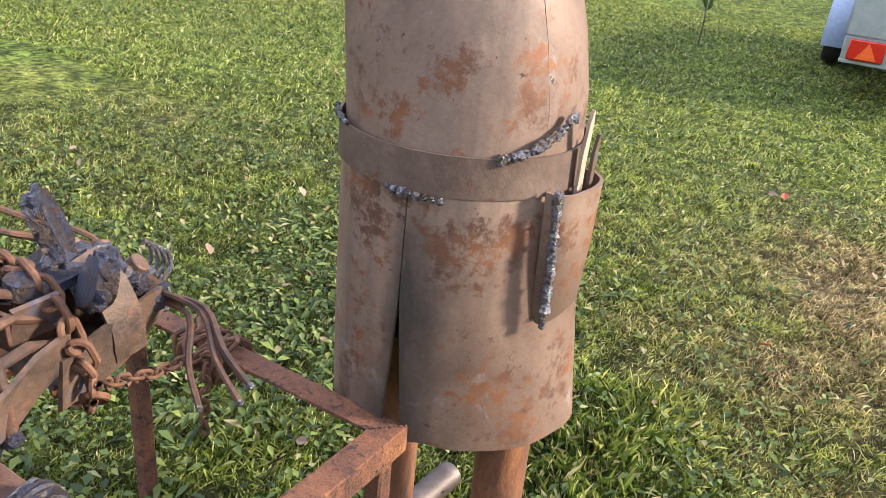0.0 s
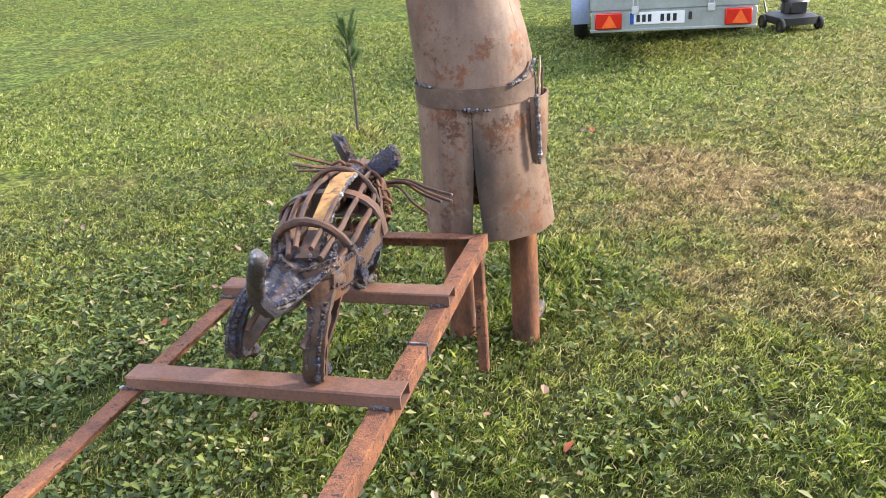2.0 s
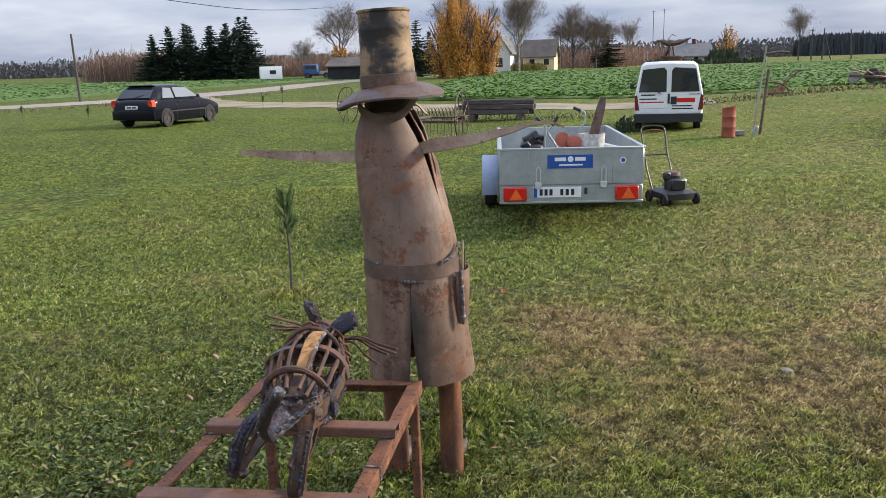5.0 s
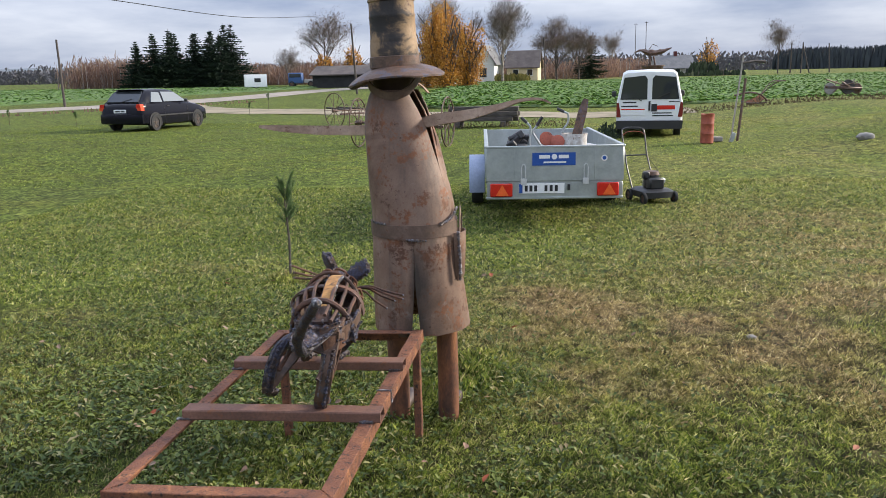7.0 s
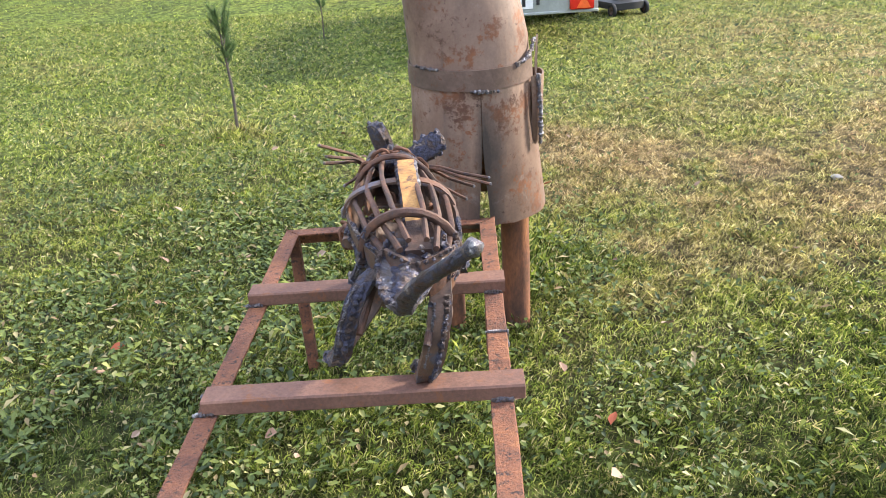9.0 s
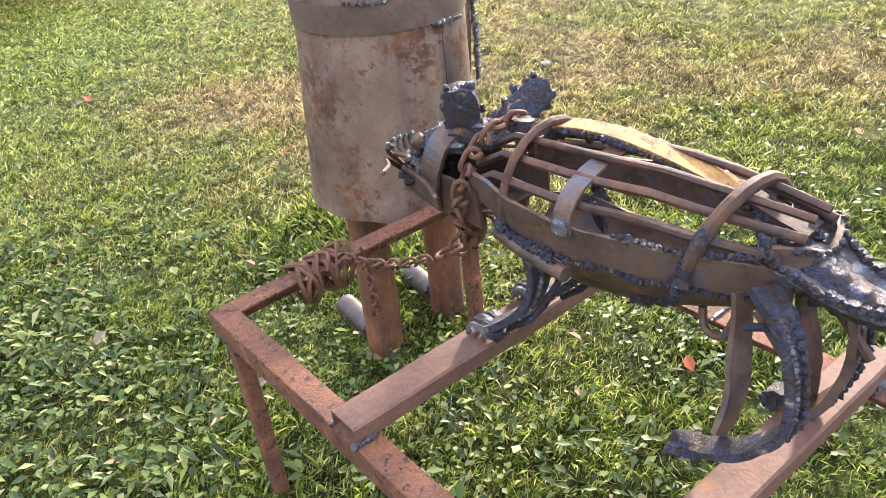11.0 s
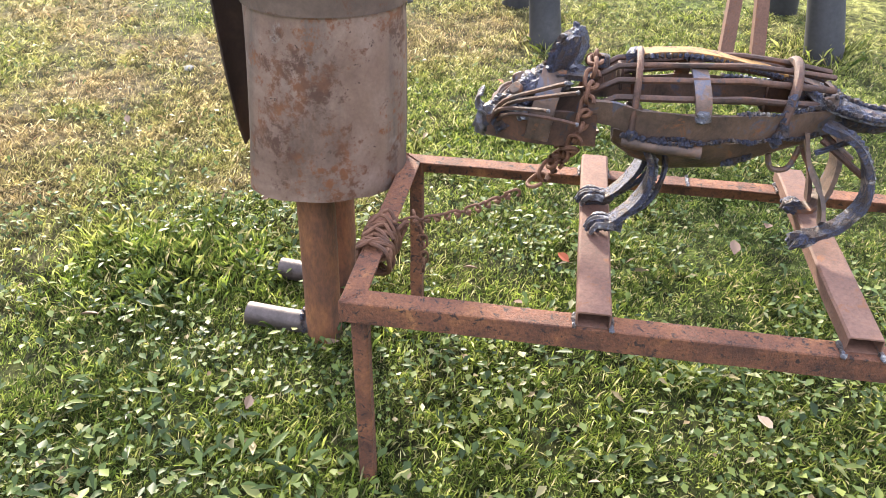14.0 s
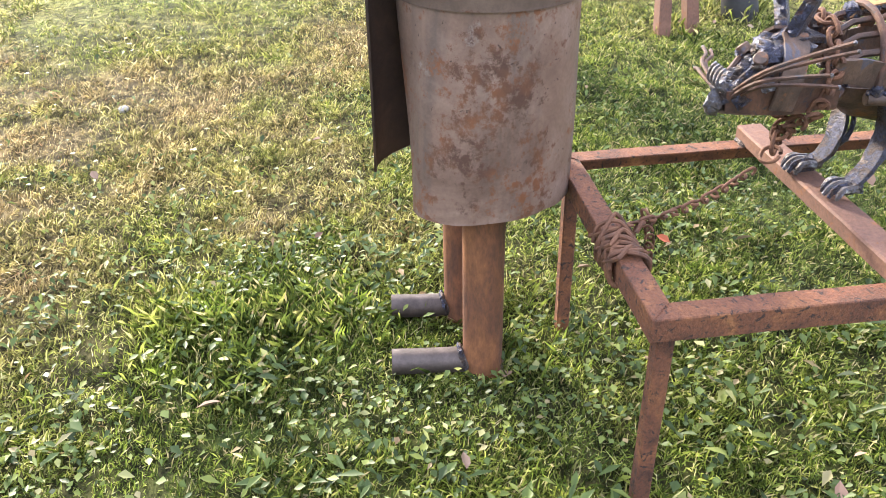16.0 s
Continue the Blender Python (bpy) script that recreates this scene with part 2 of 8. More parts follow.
M_GREYPIPE = patchy("dark_grey_pipe", ((0.3, (0.028, 0.027, 0.030)), (0.6, (0.055, 0.052, 0.055)), (0.75, (0.085, 0.078, 0.078))), 5, 50, rough=(0.45, 0.7), metal=0.3, bump=0.3)
M_ZINC = patchy("galvanised_sheet", ((0.3, (0.30, 0.33, 0.33)), (0.55, (0.38, 0.41, 0.41)), (0.75, (0.45, 0.48, 0.48))), 5, 40, rough=(0.35, 0.55), metal=0.55, bump=0.1, fine_amount=0.12)
M_RUBBER = plain("black_rubber", (0.018, 0.018, 0.019), 0.8)
M_STEEL = plain("bright_steel", (0.58, 0.59, 0.60), 0.35, metal=0.3, var=0.1)
M_MAROON = plain("dark_red_lens", (0.17, 0.018, 0.016), 0.2, var=0.1, bump=0)
M_BLACK = plain("black_plastic", (0.02, 0.02, 0.022), 0.45)
M_LAMP = plain("orange_red_lens", (0.62, 0.07, 0.025), 0.2, var=0.15, bump=0)
M_RED = plain("red_lens", (0.55, 0.02, 0.012), 0.2, var=0.1, bump=0)
M_ORANGE = plain("orange_reflector", (0.80, 0.13, 0.03), 0.25, var=0.1, bump=0)
M_WHITE = plain("white_paint", (0.74, 0.75, 0.76), 0.35, var=0.05, scale=4, bump=0.02)
M_PLATE = plain("white_plate", (0.78, 0.78, 0.78), 0.4, var=0.04, bump=0)
M_BLUE = plain("blue_sign_paint", (0.015, 0.075, 0.32), 0.35, var=0.08, bump=0)
M_INK = plain("black_ink", (0.015, 0.015, 0.018), 0.5, bump=0)
M_CAR = plain("anthracite_car_paint", (0.006, 0.006, 0.011), 0.16, metal=0.0, var=0.1, bump=0)
M_GLASS = glass("dark_car_glass")
# Pale base colour stands in for sky reflected in the side windows.
M_GLASS2 = glass("sky_paled_car_glass", (0.20, 0.22, 0.24), 0.08)
M_BLUEWHEEL = plain("pale_blue_plastic", (0.30, 0.36, 0.50), 0.5, var=0.1)
M_TANK = patchy("brick_red_barrel_paint", ((0.3, (0.22, 0.05, 0.028)), (0.7, (0.36, 0.085, 0.045))), 5, 50, spots=(0.09, 0.04, 0.025), rough=(0.5, 0.8))
M_WOODGREY = patchy("weathered_timber", ((0.3, (0.035, 0.030, 0.027)), (0.7, (0.11, 0.092, 0.080))), 4, 60, rough=(0.8, 0.95), stretch=(1, 8, 8))
M_BARK = patchy("bark", ((0.3, (0.045, 0.035, 0.030)), (0.7, (0.12, 0.10, 0.085))), 6, 40, rough=(0.85, 0.98), bump=0.6)
M_POLE = patchy("pale_weathered_pole", ((0.3, (0.22, 0.20, 0.17)), (0.7, (0.40, 0.37, 0.33))), 3, 30, rough=(0.8, 0.95), stretch=(6, 6, 1))
M_BIRCH = patchy("birch_bark", ((0.35, (0.12, 0.095, 0.08)), (0.6, (0.34, 0.29, 0.25))), 3, 20, rough=(0.8, 0.95))
M_ROOF = patchy("brown_roof", ((0.3, (0.075, 0.06, 0.055)), (0.7, (0.135, 0.11, 0.095))), 1, 12, rough=(0.8, 0.95))
M_ROOFGREY = patchy("grey_roof", ((0.3, (0.095, 0.098, 0.105)), (0.7, (0.16, 0.16, 0.165))), 1, 12, rough=(0.7, 0.9))
M_WALLW = plain("white_wall", (0.70, 0.69, 0.66), 0.9, var=0.06, scale=2)
M_WALLY = plain("cream_wall", (0.62, 0.53, 0.34), 0.9, var=0.06, scale=2)
M_WALLG = plain("grey_wall", (0.36, 0.34, 0.31), 0.9, var=0.1, scale=2)
M_WALLR = plain("dark_red_boards", (0.12, 0.035, 0.03), 0.9, var=0.15, scale=3)
M_TAR = plain("tarred_boards", (0.022, 0.021, 0.022), 0.85, var=0.3, scale=2)
M_STONE = patchy("field_stone", ((0.3, (0.16, 0.15, 0.14)), (0.7, (0.32, 0.30, 0.28))), 4, 30, rough=(0.8, 0.95))
M_TRUCK = plain("blue_lorry_paint", (0.03, 0.08, 0.22), 0.5)
M_BUCKET = patchy("splashed_white_bucket", ((0.4, (0.42, 0.38, 0.33)), (0.6, (0.62, 0.60, 0.57))), 10, 40, spots=(0.18, 0.09, 0.05), rough=(0.6, 0.8))


def leafy(name, stops, rough=0.6, trans=0.25):
    """Leaves or needles: colour varies from leaf to leaf, some light passes through."""
    m, n, l, bs = material(name)
    g = n.new("ShaderNodeNewGeometry")
    c = ramp_of(n, l, g.outputs["Random Per Island"], stops)
    l.new(c, bs.inputs["Base Color"])
    bs.inputs["Roughness"].default_value = rough
    bs.inputs["Specular IOR Level"].default_value = 0.3
    t = n.new("ShaderNodeBsdfTranslucent")
    l.new(c, t.inputs["Color"])
    mx = n.new("ShaderNodeMixShader")
    mx.inputs["Fac"].default_value = trans
    l.new(bs.outputs["BSDF"], mx.inputs[1])
    l.new(t.outputs["BSDF"], mx.inputs[2])
    l.new(mx.outputs["Shader"], n["Material Output"].inputs["Surface"])
    return m


M_PINE = leafy("pine_needles", ((0.0, (0.045, 0.085, 0.035)), (0.6, (0.085, 0.150, 0.055)), (1.0, (0.15, 0.22, 0.08))), 0.5, 0.2)
M_SPRUCE = leafy("spruce_needles", ((0.0, (0.012, 0.022, 0.017)), (0.7, (0.034, 0.056, 0.040)), (1.0, (0.060, 0.090, 0.062))), 0.7, 0.05)
M_AUTUMN = leafy("autumn_leaves", ((0.0, (0.30, 0.125, 0.022)), (0.6, (0.52, 0.26, 0.045)), (1.0, (0.66, 0.40, 0.11))), 0.6, 0.3)
M_TWIG = leafy("bare_twigs", ((0.0, (0.16, 0.125, 0.11)), (1.0, (0.27, 0.215, 0.185))), 0.9, 0.0)
M_RUSSET = leafy("russet_brush", ((0.0, (0.17, 0.105, 0.085)), (0.6, (0.28, 0.175, 0.130)), (1.0, (0.40, 0.255, 0.16))), 0.9, 0.2)
# Haze of distance is put into these two wood colours as grey.
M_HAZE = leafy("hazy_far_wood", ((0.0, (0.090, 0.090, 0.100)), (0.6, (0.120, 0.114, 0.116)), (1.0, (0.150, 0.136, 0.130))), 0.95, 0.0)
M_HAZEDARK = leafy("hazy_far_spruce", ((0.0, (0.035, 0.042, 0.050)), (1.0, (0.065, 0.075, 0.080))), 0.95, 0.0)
M_DKGREEN = leafy("dark_bush", ((0.0, (0.020, 0.032, 0.018)), (1.0, (0.055, 0.075, 0.035))), 0.8, 0.1)
M_DRYWEED = leafy("dry_weed_stalks", ((0.0, (0.055, 0.050, 0.022)), (0.6, (0.115, 0.085, 0.045)), (1.0, (0.19, 0.15, 0.085))), 0.9, 0.1)
M_HEDGE = leafy("yellowing_hedge", ((0.0, (0.11, 0.11, 0.03)), (1.0, (0.27, 0.22, 0.06))), 0.8, 0.15)
M_DRYLEAF = leafy("fallen_leaf", ((0.0, (0.16, 0.085, 0.05)), (0.5, (0.30, 0.20, 0.13)), (0.85, (0.40, 0.30, 0.22)), (1.0, (0.40, 0.10, 0.04))), 0.8, 0.15)


def turf(name, ground=False, calm=False):
    """Grass: the attribute 'dry' runs from lush green to straw, each blade or each spot has its own shade."""
    m, n, l, bs = material(name)
    at = n.new("ShaderNodeAttribute")
    at.attribute_name = "dry"
    if ground:
        v = coords(n, l)
        r0 = noise_tex(n, l, v, 26.0, 6, 0.8)
        r7 = noise_tex(n, l, v, 6.0, 5, 0.7, 0.6)
        ad = n.new("ShaderNodeMath")
        ad.operation = "MULTIPLY_ADD"
        ad.inputs[1].default_value = 0.55
        l.new(r0, ad.inputs[0])
        ml = n.new("ShaderNodeMath")
        ml.operation = "MULTIPLY"
        ml.inputs[1].default_value = 0.45
        l.new(r7, ml.inputs[0])
        l.new(ml.outputs["Value"], ad.inputs[2])
        r = ad.outputs["Value"]
        big = noise_tex(n, l, v, 0.9, 4, 0.6)
        green = ramp_of(n, l, r, ((0.40, (0.026, 0.040, 0.010)), (0.51, (0.084, 0.116, 0.022)), (0.63, (0.21, 0.26, 0.054))))
        straw = ramp_of(n, l, r, ((0.38, (0.045, 0.031, 0.014)), (0.5, (0.18, 0.132, 0.060)), (0.62, (0.42, 0.33, 0.175))))
        green = mix_of(n, l, mask(n, l, big, 0.45, 0.75), green, ramp_of(n, l, r, ((0.40, (0.045, 0.048, 0.010)), (0.51, (0.130, 0.138, 0.024)), (0.63, (0.28, 0.28, 0.058)))))
        # Soil and thatch near the frame, darkened for shade between the blades.
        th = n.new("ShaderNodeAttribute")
        th.attribute_name = "thatch_shade"
        shaded_litter = ramp_of(n, l, r, ((0.40, (0.014, 0.013, 0.006)), (0.52, (0.045, 0.042, 0.017)), (0.64, (0.115, 0.095, 0.048))))
        green = mix_of(n, l, th.outputs["Fac"], green, shaded_litter)
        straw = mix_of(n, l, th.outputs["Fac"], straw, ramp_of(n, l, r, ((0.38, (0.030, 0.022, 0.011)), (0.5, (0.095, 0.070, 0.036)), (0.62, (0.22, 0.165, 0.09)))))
        bump_of(n, l, bs, r, 1.0, 0.035)
    else:
        g = n.new("ShaderNodeNewGeometry")
        r = g.outputs["Random Per Island"]
        if calm:
            even = n.new("ShaderNodeMapRange")
            even.inputs["To Min"].default_value, even.inputs["To Max"].default_value = 0.34, 0.74
            l.new(r, even.inputs["Value"])
            r = even.outputs["Result"]
        green = ramp_of(n, l, r, ((0.0, (0.030, 0.048, 0.010)), (0.25, (0.086, 0.128, 0.020)), (0.52, (0.200, 0.262, 0.040)), (0.83, (0.39, 0.42, 0.100)), (1.0, (0.60, 0.53, 0.32))))
        straw = ramp_of(n, l, r, ((0.0, (0.10, 0.070, 0.032)), (0.40, (0.28, 0.205, 0.100)), (0.75, (0.46, 0.355, 0.195)), (1.0, (0.64, 0.52, 0.33))))
    lush = ramp_of(n, l, r, ((0.38, (0.014, 0.013, 0.006)), (0.5, (0.048, 0.058, 0.016)), (0.62, (0.125, 0.150, 0.040)))) if ground else \
        ramp_of(n, l, r, ((0.0, (0.022, 0.036, 0.010)), (0.35, (0.074, 0.108, 0.025)), (0.68, (0.166, 0.208, 0.046)), (0.86, (0.29, 0.29, 0.085)), (0.90, (0.33, 0.27, 0.14)), (1.0, (0.44, 0.36, 0.22))))
    deep = n.new("ShaderNodeMath")
    deep.operation, deep.use_clamp = "MULTIPLY", True
    deep.inputs[1].default_value = -1.6
    l.new(at.outputs["Fac"], deep.inputs[0])
    green = mix_of(n, l, deep.outputs["Value"], green, lush)
    c = mix_of(n, l, at.outputs["Fac"], green, straw)
    pv = coords(n, l)
    tone = noise_tex(n, l, pv, 13.0, 5, 0.7, 0.4)
    c = mix_of(n, l, 0.75, c, ramp_of(n, l, tone, ((0.40, (0.12, 0.13, 0.10)), (0.5, (0.47, 0.47, 0.46)), (0.62, (0.86, 0.84, 0.74)))), "OVERLAY")
    l.new(c, bs.inputs["Base Color"])
    bs.inputs["Roughness"].default_value = 0.9 if ground else 0.5
    bs.inputs["Specular IOR Level"].default_value = 0.1 if ground else 0.22
    if not ground:
        t = n.new("ShaderNodeBsdfTranslucent")
        l.new(c, t.inputs["Color"])
        mx = n.new("ShaderNodeMixShader")
        mx.inputs["Fac"].default_value = 0.45
        l.new(bs.outputs["BSDF"], mx.inputs[1])
        l.new(t.outputs["BSDF"], mx.inputs[2])
        l.new(mx.outputs["Shader"], n["Material Output"].inputs["Surface"])
    return m


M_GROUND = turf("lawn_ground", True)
M_GRASS = turf("grass_blade")
M_GRASSFAR = turf("grass_blade_further_off", calm=True)
M_WEED = leafy("weed_leaf", ((0.0, (0.030, 0.048, 0.016)), (0.35, (0.082, 0.120, 0.034)), (0.7, (0.155, 0.203, 0.056)), (0.90, (0.23, 0.26, 0.06)), (0.96, (0.40, 0.37, 0.18)), (1.0, (0.30, 0.20, 0.11))), 0.5, 0.38)
M_GRAVEL = patchy("pale_gravel", ((0.3, (0.20, 0.170, 0.145)), (0.7, (0.29, 0.25, 0.215))), 0.6, 8, rough=(0.85, 0.95), bump=0.3)
M_DIRT = patchy("worn_dirt_track", ((0.3, (0.13, 0.115, 0.06)), (0.5, (0.22, 0.18, 0.12)), (0.7, (0.29, 0.24, 0.17))), 0.5, 8, rough=(0.9, 0.98), bump=0.4)
M_CROP = leafy("rape_leaves", ((0.0, (0.030, 0.080, 0.012)), (0.6, (0.080, 0.170, 0.022)), (1.0, (0.17, 0.26, 0.045))), 0.75, 0.15)
M_CROPBED = patchy("crop_bed", ((0.3, (0.026, 0.060, 0.010)), (0.5, (0.070, 0.130, 0.020)), (0.7, (0.13, 0.20, 0.038))), 1.2, 6, rough=(0.85, 0.98), bump=0.8, dist=0.2)
M_FARMEADOW = plain("far_meadow", (0.13, 0.20, 0.06), 0.95, var=0.2, scale=0.02)
# Far wood and hills: bluish haze is painted into their colours.
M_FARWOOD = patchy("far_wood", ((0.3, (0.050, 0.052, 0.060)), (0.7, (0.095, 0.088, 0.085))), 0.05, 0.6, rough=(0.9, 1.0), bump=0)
M_HILL = patchy("haze_blue_hills", ((0.3, (0.10, 0.125, 0.155)), (0.7, (0.145, 0.17, 0.185))), 0.006, 0.05, rough=(0.9, 1.0), bump=0)


# ---- mesh tools ----
class Build:
    """Collects vertices and faces, with a material slot and smoothness per face."""

    def __init__(self):
        self.v, self.f, self.m, self.s = [], [], [], []

    def face(self, idx, mat=0, smooth=False):
        self.f.append(tuple(idx)), self.m.append(mat), self.s.append(smooth)

    def tube(self, pts, radii, n=8, mat=0, caps=True, squash=1.0, up=(0, 0, 1), lump=0.0, seed=0):
        pts = [Vector(p) for p in pts]
        if isinstance(radii, (int, float)):
            radii = [radii] * len(pts)
        rnd = random.Random(seed)
        ref = Vector(up)
        start = len(self.v)
        for i, (p, r) in enumerate(zip(pts, radii)):
            d = (pts[min(i + 1, len(pts) - 1)] - pts[max(i - 1, 0)]).normalized()
            if abs(d.dot(ref)) > 0.95:
                ref = Vector((1, 0.2, 0)) if abs(d.x) < 0.9 else Vector((0, 1, 0.1))
            side = d.cross(ref).normalized()
            ref = side.cross(d).normalized()
            for k in range(n):
                a = 2 * math.pi * k / n
                q = r * (1 + (rnd.uniform(-lump, lump) if lump else 0))
                self.v.append(p + side * math.cos(a) * q + ref * math.sin(a) * q * squash)
        for i in range(len(pts) - 1):
            for k in range(n):
                a, b = start + i * n + k, start + i * n + (k + 1) % n
                self.face((a, b, b + n, a + n), mat, True)
        if caps:
            self.face([start + k for k in reversed(range(n))], mat)
            self.face([start + (len(pts) - 1) * n + k for k in range(n)], mat)
        return self

    def ribbon(self, pts, w, t, across, mat=0, lump=0.0, seed=0):
        """A flat bar along pts: w wide in the direction across (one vector or one a point), t thick."""
        pts = [Vector(p) for p in pts]
        ws = w if isinstance(w, (list, tuple)) else [w] * len(pts)
        rnd = random.Random(seed)
        start = len(self.v)
        for i, p in enumerate(pts):
            d = (pts[min(i + 1, len(pts) - 1)] - pts[max(i - 1, 0)]).normalized()
            ac = Vector(across[i] if isinstance(across, list) else across)
            ac = (ac - d * ac.dot(d)).normalized()
            nn = d.cross(ac).normalized()
            h = ws[i] / 2
            for sx, sy in ((-1, -1), (1, -1), (1, 1), (-1, 1)):
                j = 1 + (rnd.uniform(-lump, lump) if lump else 0)
                self.v.append(p + ac * h * sx * j + nn * t / 2 * sy * j)
        for i in range(len(pts) - 1):
            for k in range(4):
                a, b = start + i * 4 + k, start + i * 4 + (k + 1) % 4
                self.face((a, b, b + 4, a + 4), mat)
        self.face((start + 3, start + 2, start + 1, start), mat)
        e = start + 4 * (len(pts) - 1)
        self.face((e, e + 1, e + 2, e + 3), mat)
        return self

    def box(self, size, m=None, bevel=0.0, mat=0):
        """A box of that size about the origin of m, its edges chamfered."""
        m = m or Matrix()
        hx, hy, hz = (s / 2 for s in size)
        b = min(bevel, hx * 0.9, hy * 0.9, hz * 0.9)
        start = len(self.v)
        if b <= 0:
            for sz in (-1, 1):
                for sx, sy in ((-1, -1), (1, -1), (1, 1), (-1, 1)):
                    self.v.append(m @ Vector((hx * sx, hy * sy, hz * sz)))
            for q in ((3, 2, 1, 0), (4, 5, 6, 7), (0, 1, 5, 4), (1, 2, 6, 5), (2, 3, 7, 6), (3, 0, 4, 7)):
                self.face([start + k for k in q], mat)
            return self
        ids = {}
        for sx in (-1, 1):
            for sy in (-1, 1):
                for sz in (-1, 1):
                    for ax in range(3):
                        c = [sx * (hx - b), sy * (hy - b), sz * (hz - b)]
                        c[ax] = (sx * hx, sy * hy, sz * hz)[ax]
                        ids[sx, sy, sz, ax] = len(self.v)
                        self.v.append(m @ Vector(c))

        def put(q):
            p = [self.v[k] for k in q]
            nrm = (p[1] - p[0]).cross(p[2] - p[0])
            mid = sum(p, Vector()) / len(p) - m.translation
            self.face(q if nrm.dot(mid) > 0 else list(reversed(q)), mat)
        for ax in range(3):
            o = [a for a in range(3) if a != ax]
            for s in (-1, 1):
                q = []
                for u, w in ((-1, -1), (1, -1), (1, 1), (-1, 1)):
                    k = [0, 0, 0]
                    k[ax], k[o[0]], k[o[1]] = s, u, w
                    q.append(ids[(*k, ax)])
                put(q)
        for ax in range(3):
            o = [a for a in range(3) if a != ax]
            for u in (-1, 1):
                for w in (-1, 1):
                    k0, k1 = [0, 0, 0], [0, 0, 0]
                    k0[ax], k1[ax] = -1, 1
                    for k in (k0, k1):
                        k[o[0]], k[o[1]] = u, w
                    put([ids[(*k0, o[0])], ids[(*k1, o[0])], ids[(*k1, o[1])], ids[(*k0, o[1])]])
        for sx in (-1, 1):
            for sy in (-1, 1):
                for sz in (-1, 1):
                    put([ids[sx, sy, sz, a] for a in range(3)])
        return self

    def blob(self, c, r, mat=0, seed=0, lump=0.25, n=7, scale=(1, 1, 1)):
        """A small uneven lump, such as a weld."""
        rnd = random.Random(seed)
        c = Vector(c)
        start = len(self.v)
        rings = max(4, n - 2)
        for i in range(1, rings):
            th = math.pi * i / rings
            for k in range(n):
                a = 2 * math.pi * (k + 0.5 * (i % 2)) / n
                q = r * (1 + rnd.uniform(-lump, lump))
                self.v.append(c + Vector((q * math.sin(th) * math.cos(a) * scale[0], q * math.sin(th) * math.sin(a) * scale[1], q * math.cos(th) * scale[2])))
        top, bot = len(self.v), len(self.v) + 1
        self.v += [c + Vector((0, 0, r * scale[2])), c - Vector((0, 0, r * scale[2]))]
        for i in range(rings - 2):
            for k in range(n):
                a, b = start + i * n + k, start + i * n + (k + 1) % n
                self.face((a, a + n, b + n, b), mat, True)
        for k in range(n):
            self.face((top, start + k, start + (k + 1) % n), mat, True)
            e = start + (rings - 2) * n
            self.face((bot, e + (k + 1) % n, e + k), mat, True)
        return self

    def bead(self, pts, r, mat, step=0.008, seed=0):
        """A row of overlapping weld lumps along pts."""
        pts = [Vector(p) for p in pts]
        k = 0
        for a, b in zip(pts, pts[1:]):
            cnt = max(1, int((b - a).length / step))
            for i in range(cnt):
                k += 1
                self.blob(a.lerp(b, i / cnt), r * random.Random(seed + k).uniform(0.75, 1.3), mat, seed + k, 0.3, 6)
        return self

    def shell(self, rings, n=40, thick=0.004, mat=0, warp=0.0, seed=0.0):
        """A bent sheet. Rings from below upwards: z, cx, cy, rx, ry, first and last angle in degrees (0 is +x, anticlockwise)."""
        start, cols = len(self.v), n + 1
        for inner in (0, 1):
            for z, cx, cy, rx, ry, a0, a1 in rings:
                for k in range(cols):
                    a = radians(a0 + (a1 - a0) * k / n)
                    w = warp * noise.noise((math.cos(a) * 1.7 + seed, math.sin(a) * 1.7, z * 4)) if warp else 0
                    q = -thick * inner + w
                    self.v.append(Vector((cx + (rx + q) * math.cos(a), cy + (ry + q) * math.sin(a), z)))
        rows = len(rings)
        off = rows * cols
        for i in range(rows - 1):
            for k in range(n):
                a = start + i * cols + k
                self.face((a, a + 1, a + 1 + cols, a + cols), mat, True)
                a += off
                self.face((a, a + cols, a + 1 + cols, a + 1), mat, True)
        for i, flip in ((0, True), (rows - 1, False)):
            for k in range(n):
                a = start + i * cols + k
                q = (a, a + 1, a + 1 + off, a + off)
                self.face(reversed(q) if flip else q, mat)
        for k, flip in ((0, False), (n, True)):
            for i in range(rows - 1):
                a = start + i * cols + k
                q = (a, a + cols, a + cols + off, a + off)
                self.face(reversed(q) if flip else q, mat)
        return self

    def loft(self, sections, mat=0, smooth=True, caps=True, closed=True):
        """Joins outlines that have equally many points."""
        start, n = len(self.v), len(sections[0])
        for s in sections:
            self.v += [Vector(p) for p in s]
        for i in range(len(sections) - 1):
            for k in range(n if closed else n - 1):
                a, b = start + i * n + k, start + i * n + (k + 1) % n
                self.face((a, b, b + n, a + n), mat, smooth)
        if caps:
            self.face([start + k for k in reversed(range(n))], mat)
            self.face([start + (len(sections) - 1) * n + k for k in range(n)], mat)
        return self

    def object(self, name, mats, parent=None, label=""):
        me = bpy.data.meshes.new(name)
        me.from_pydata([tuple(p) for p in self.v], [], self.f)
        for m in (mats if isinstance(mats, (list, tuple)) else [mats]):
            me.materials.append(m)
        me.polygons.foreach_set("material_index", self.m)
        me.polygons.foreach_set("use_smooth", self.s)
        bm = bmesh.new()
        bm.from_mesh(me)
        bmesh.ops.recalc_face_normals(bm, faces=bm.faces)
        bm.to_mesh(me)
        bm.free()
        me.set_sharp_from_angle(angle=radians(42))
        ob = new(name, me)
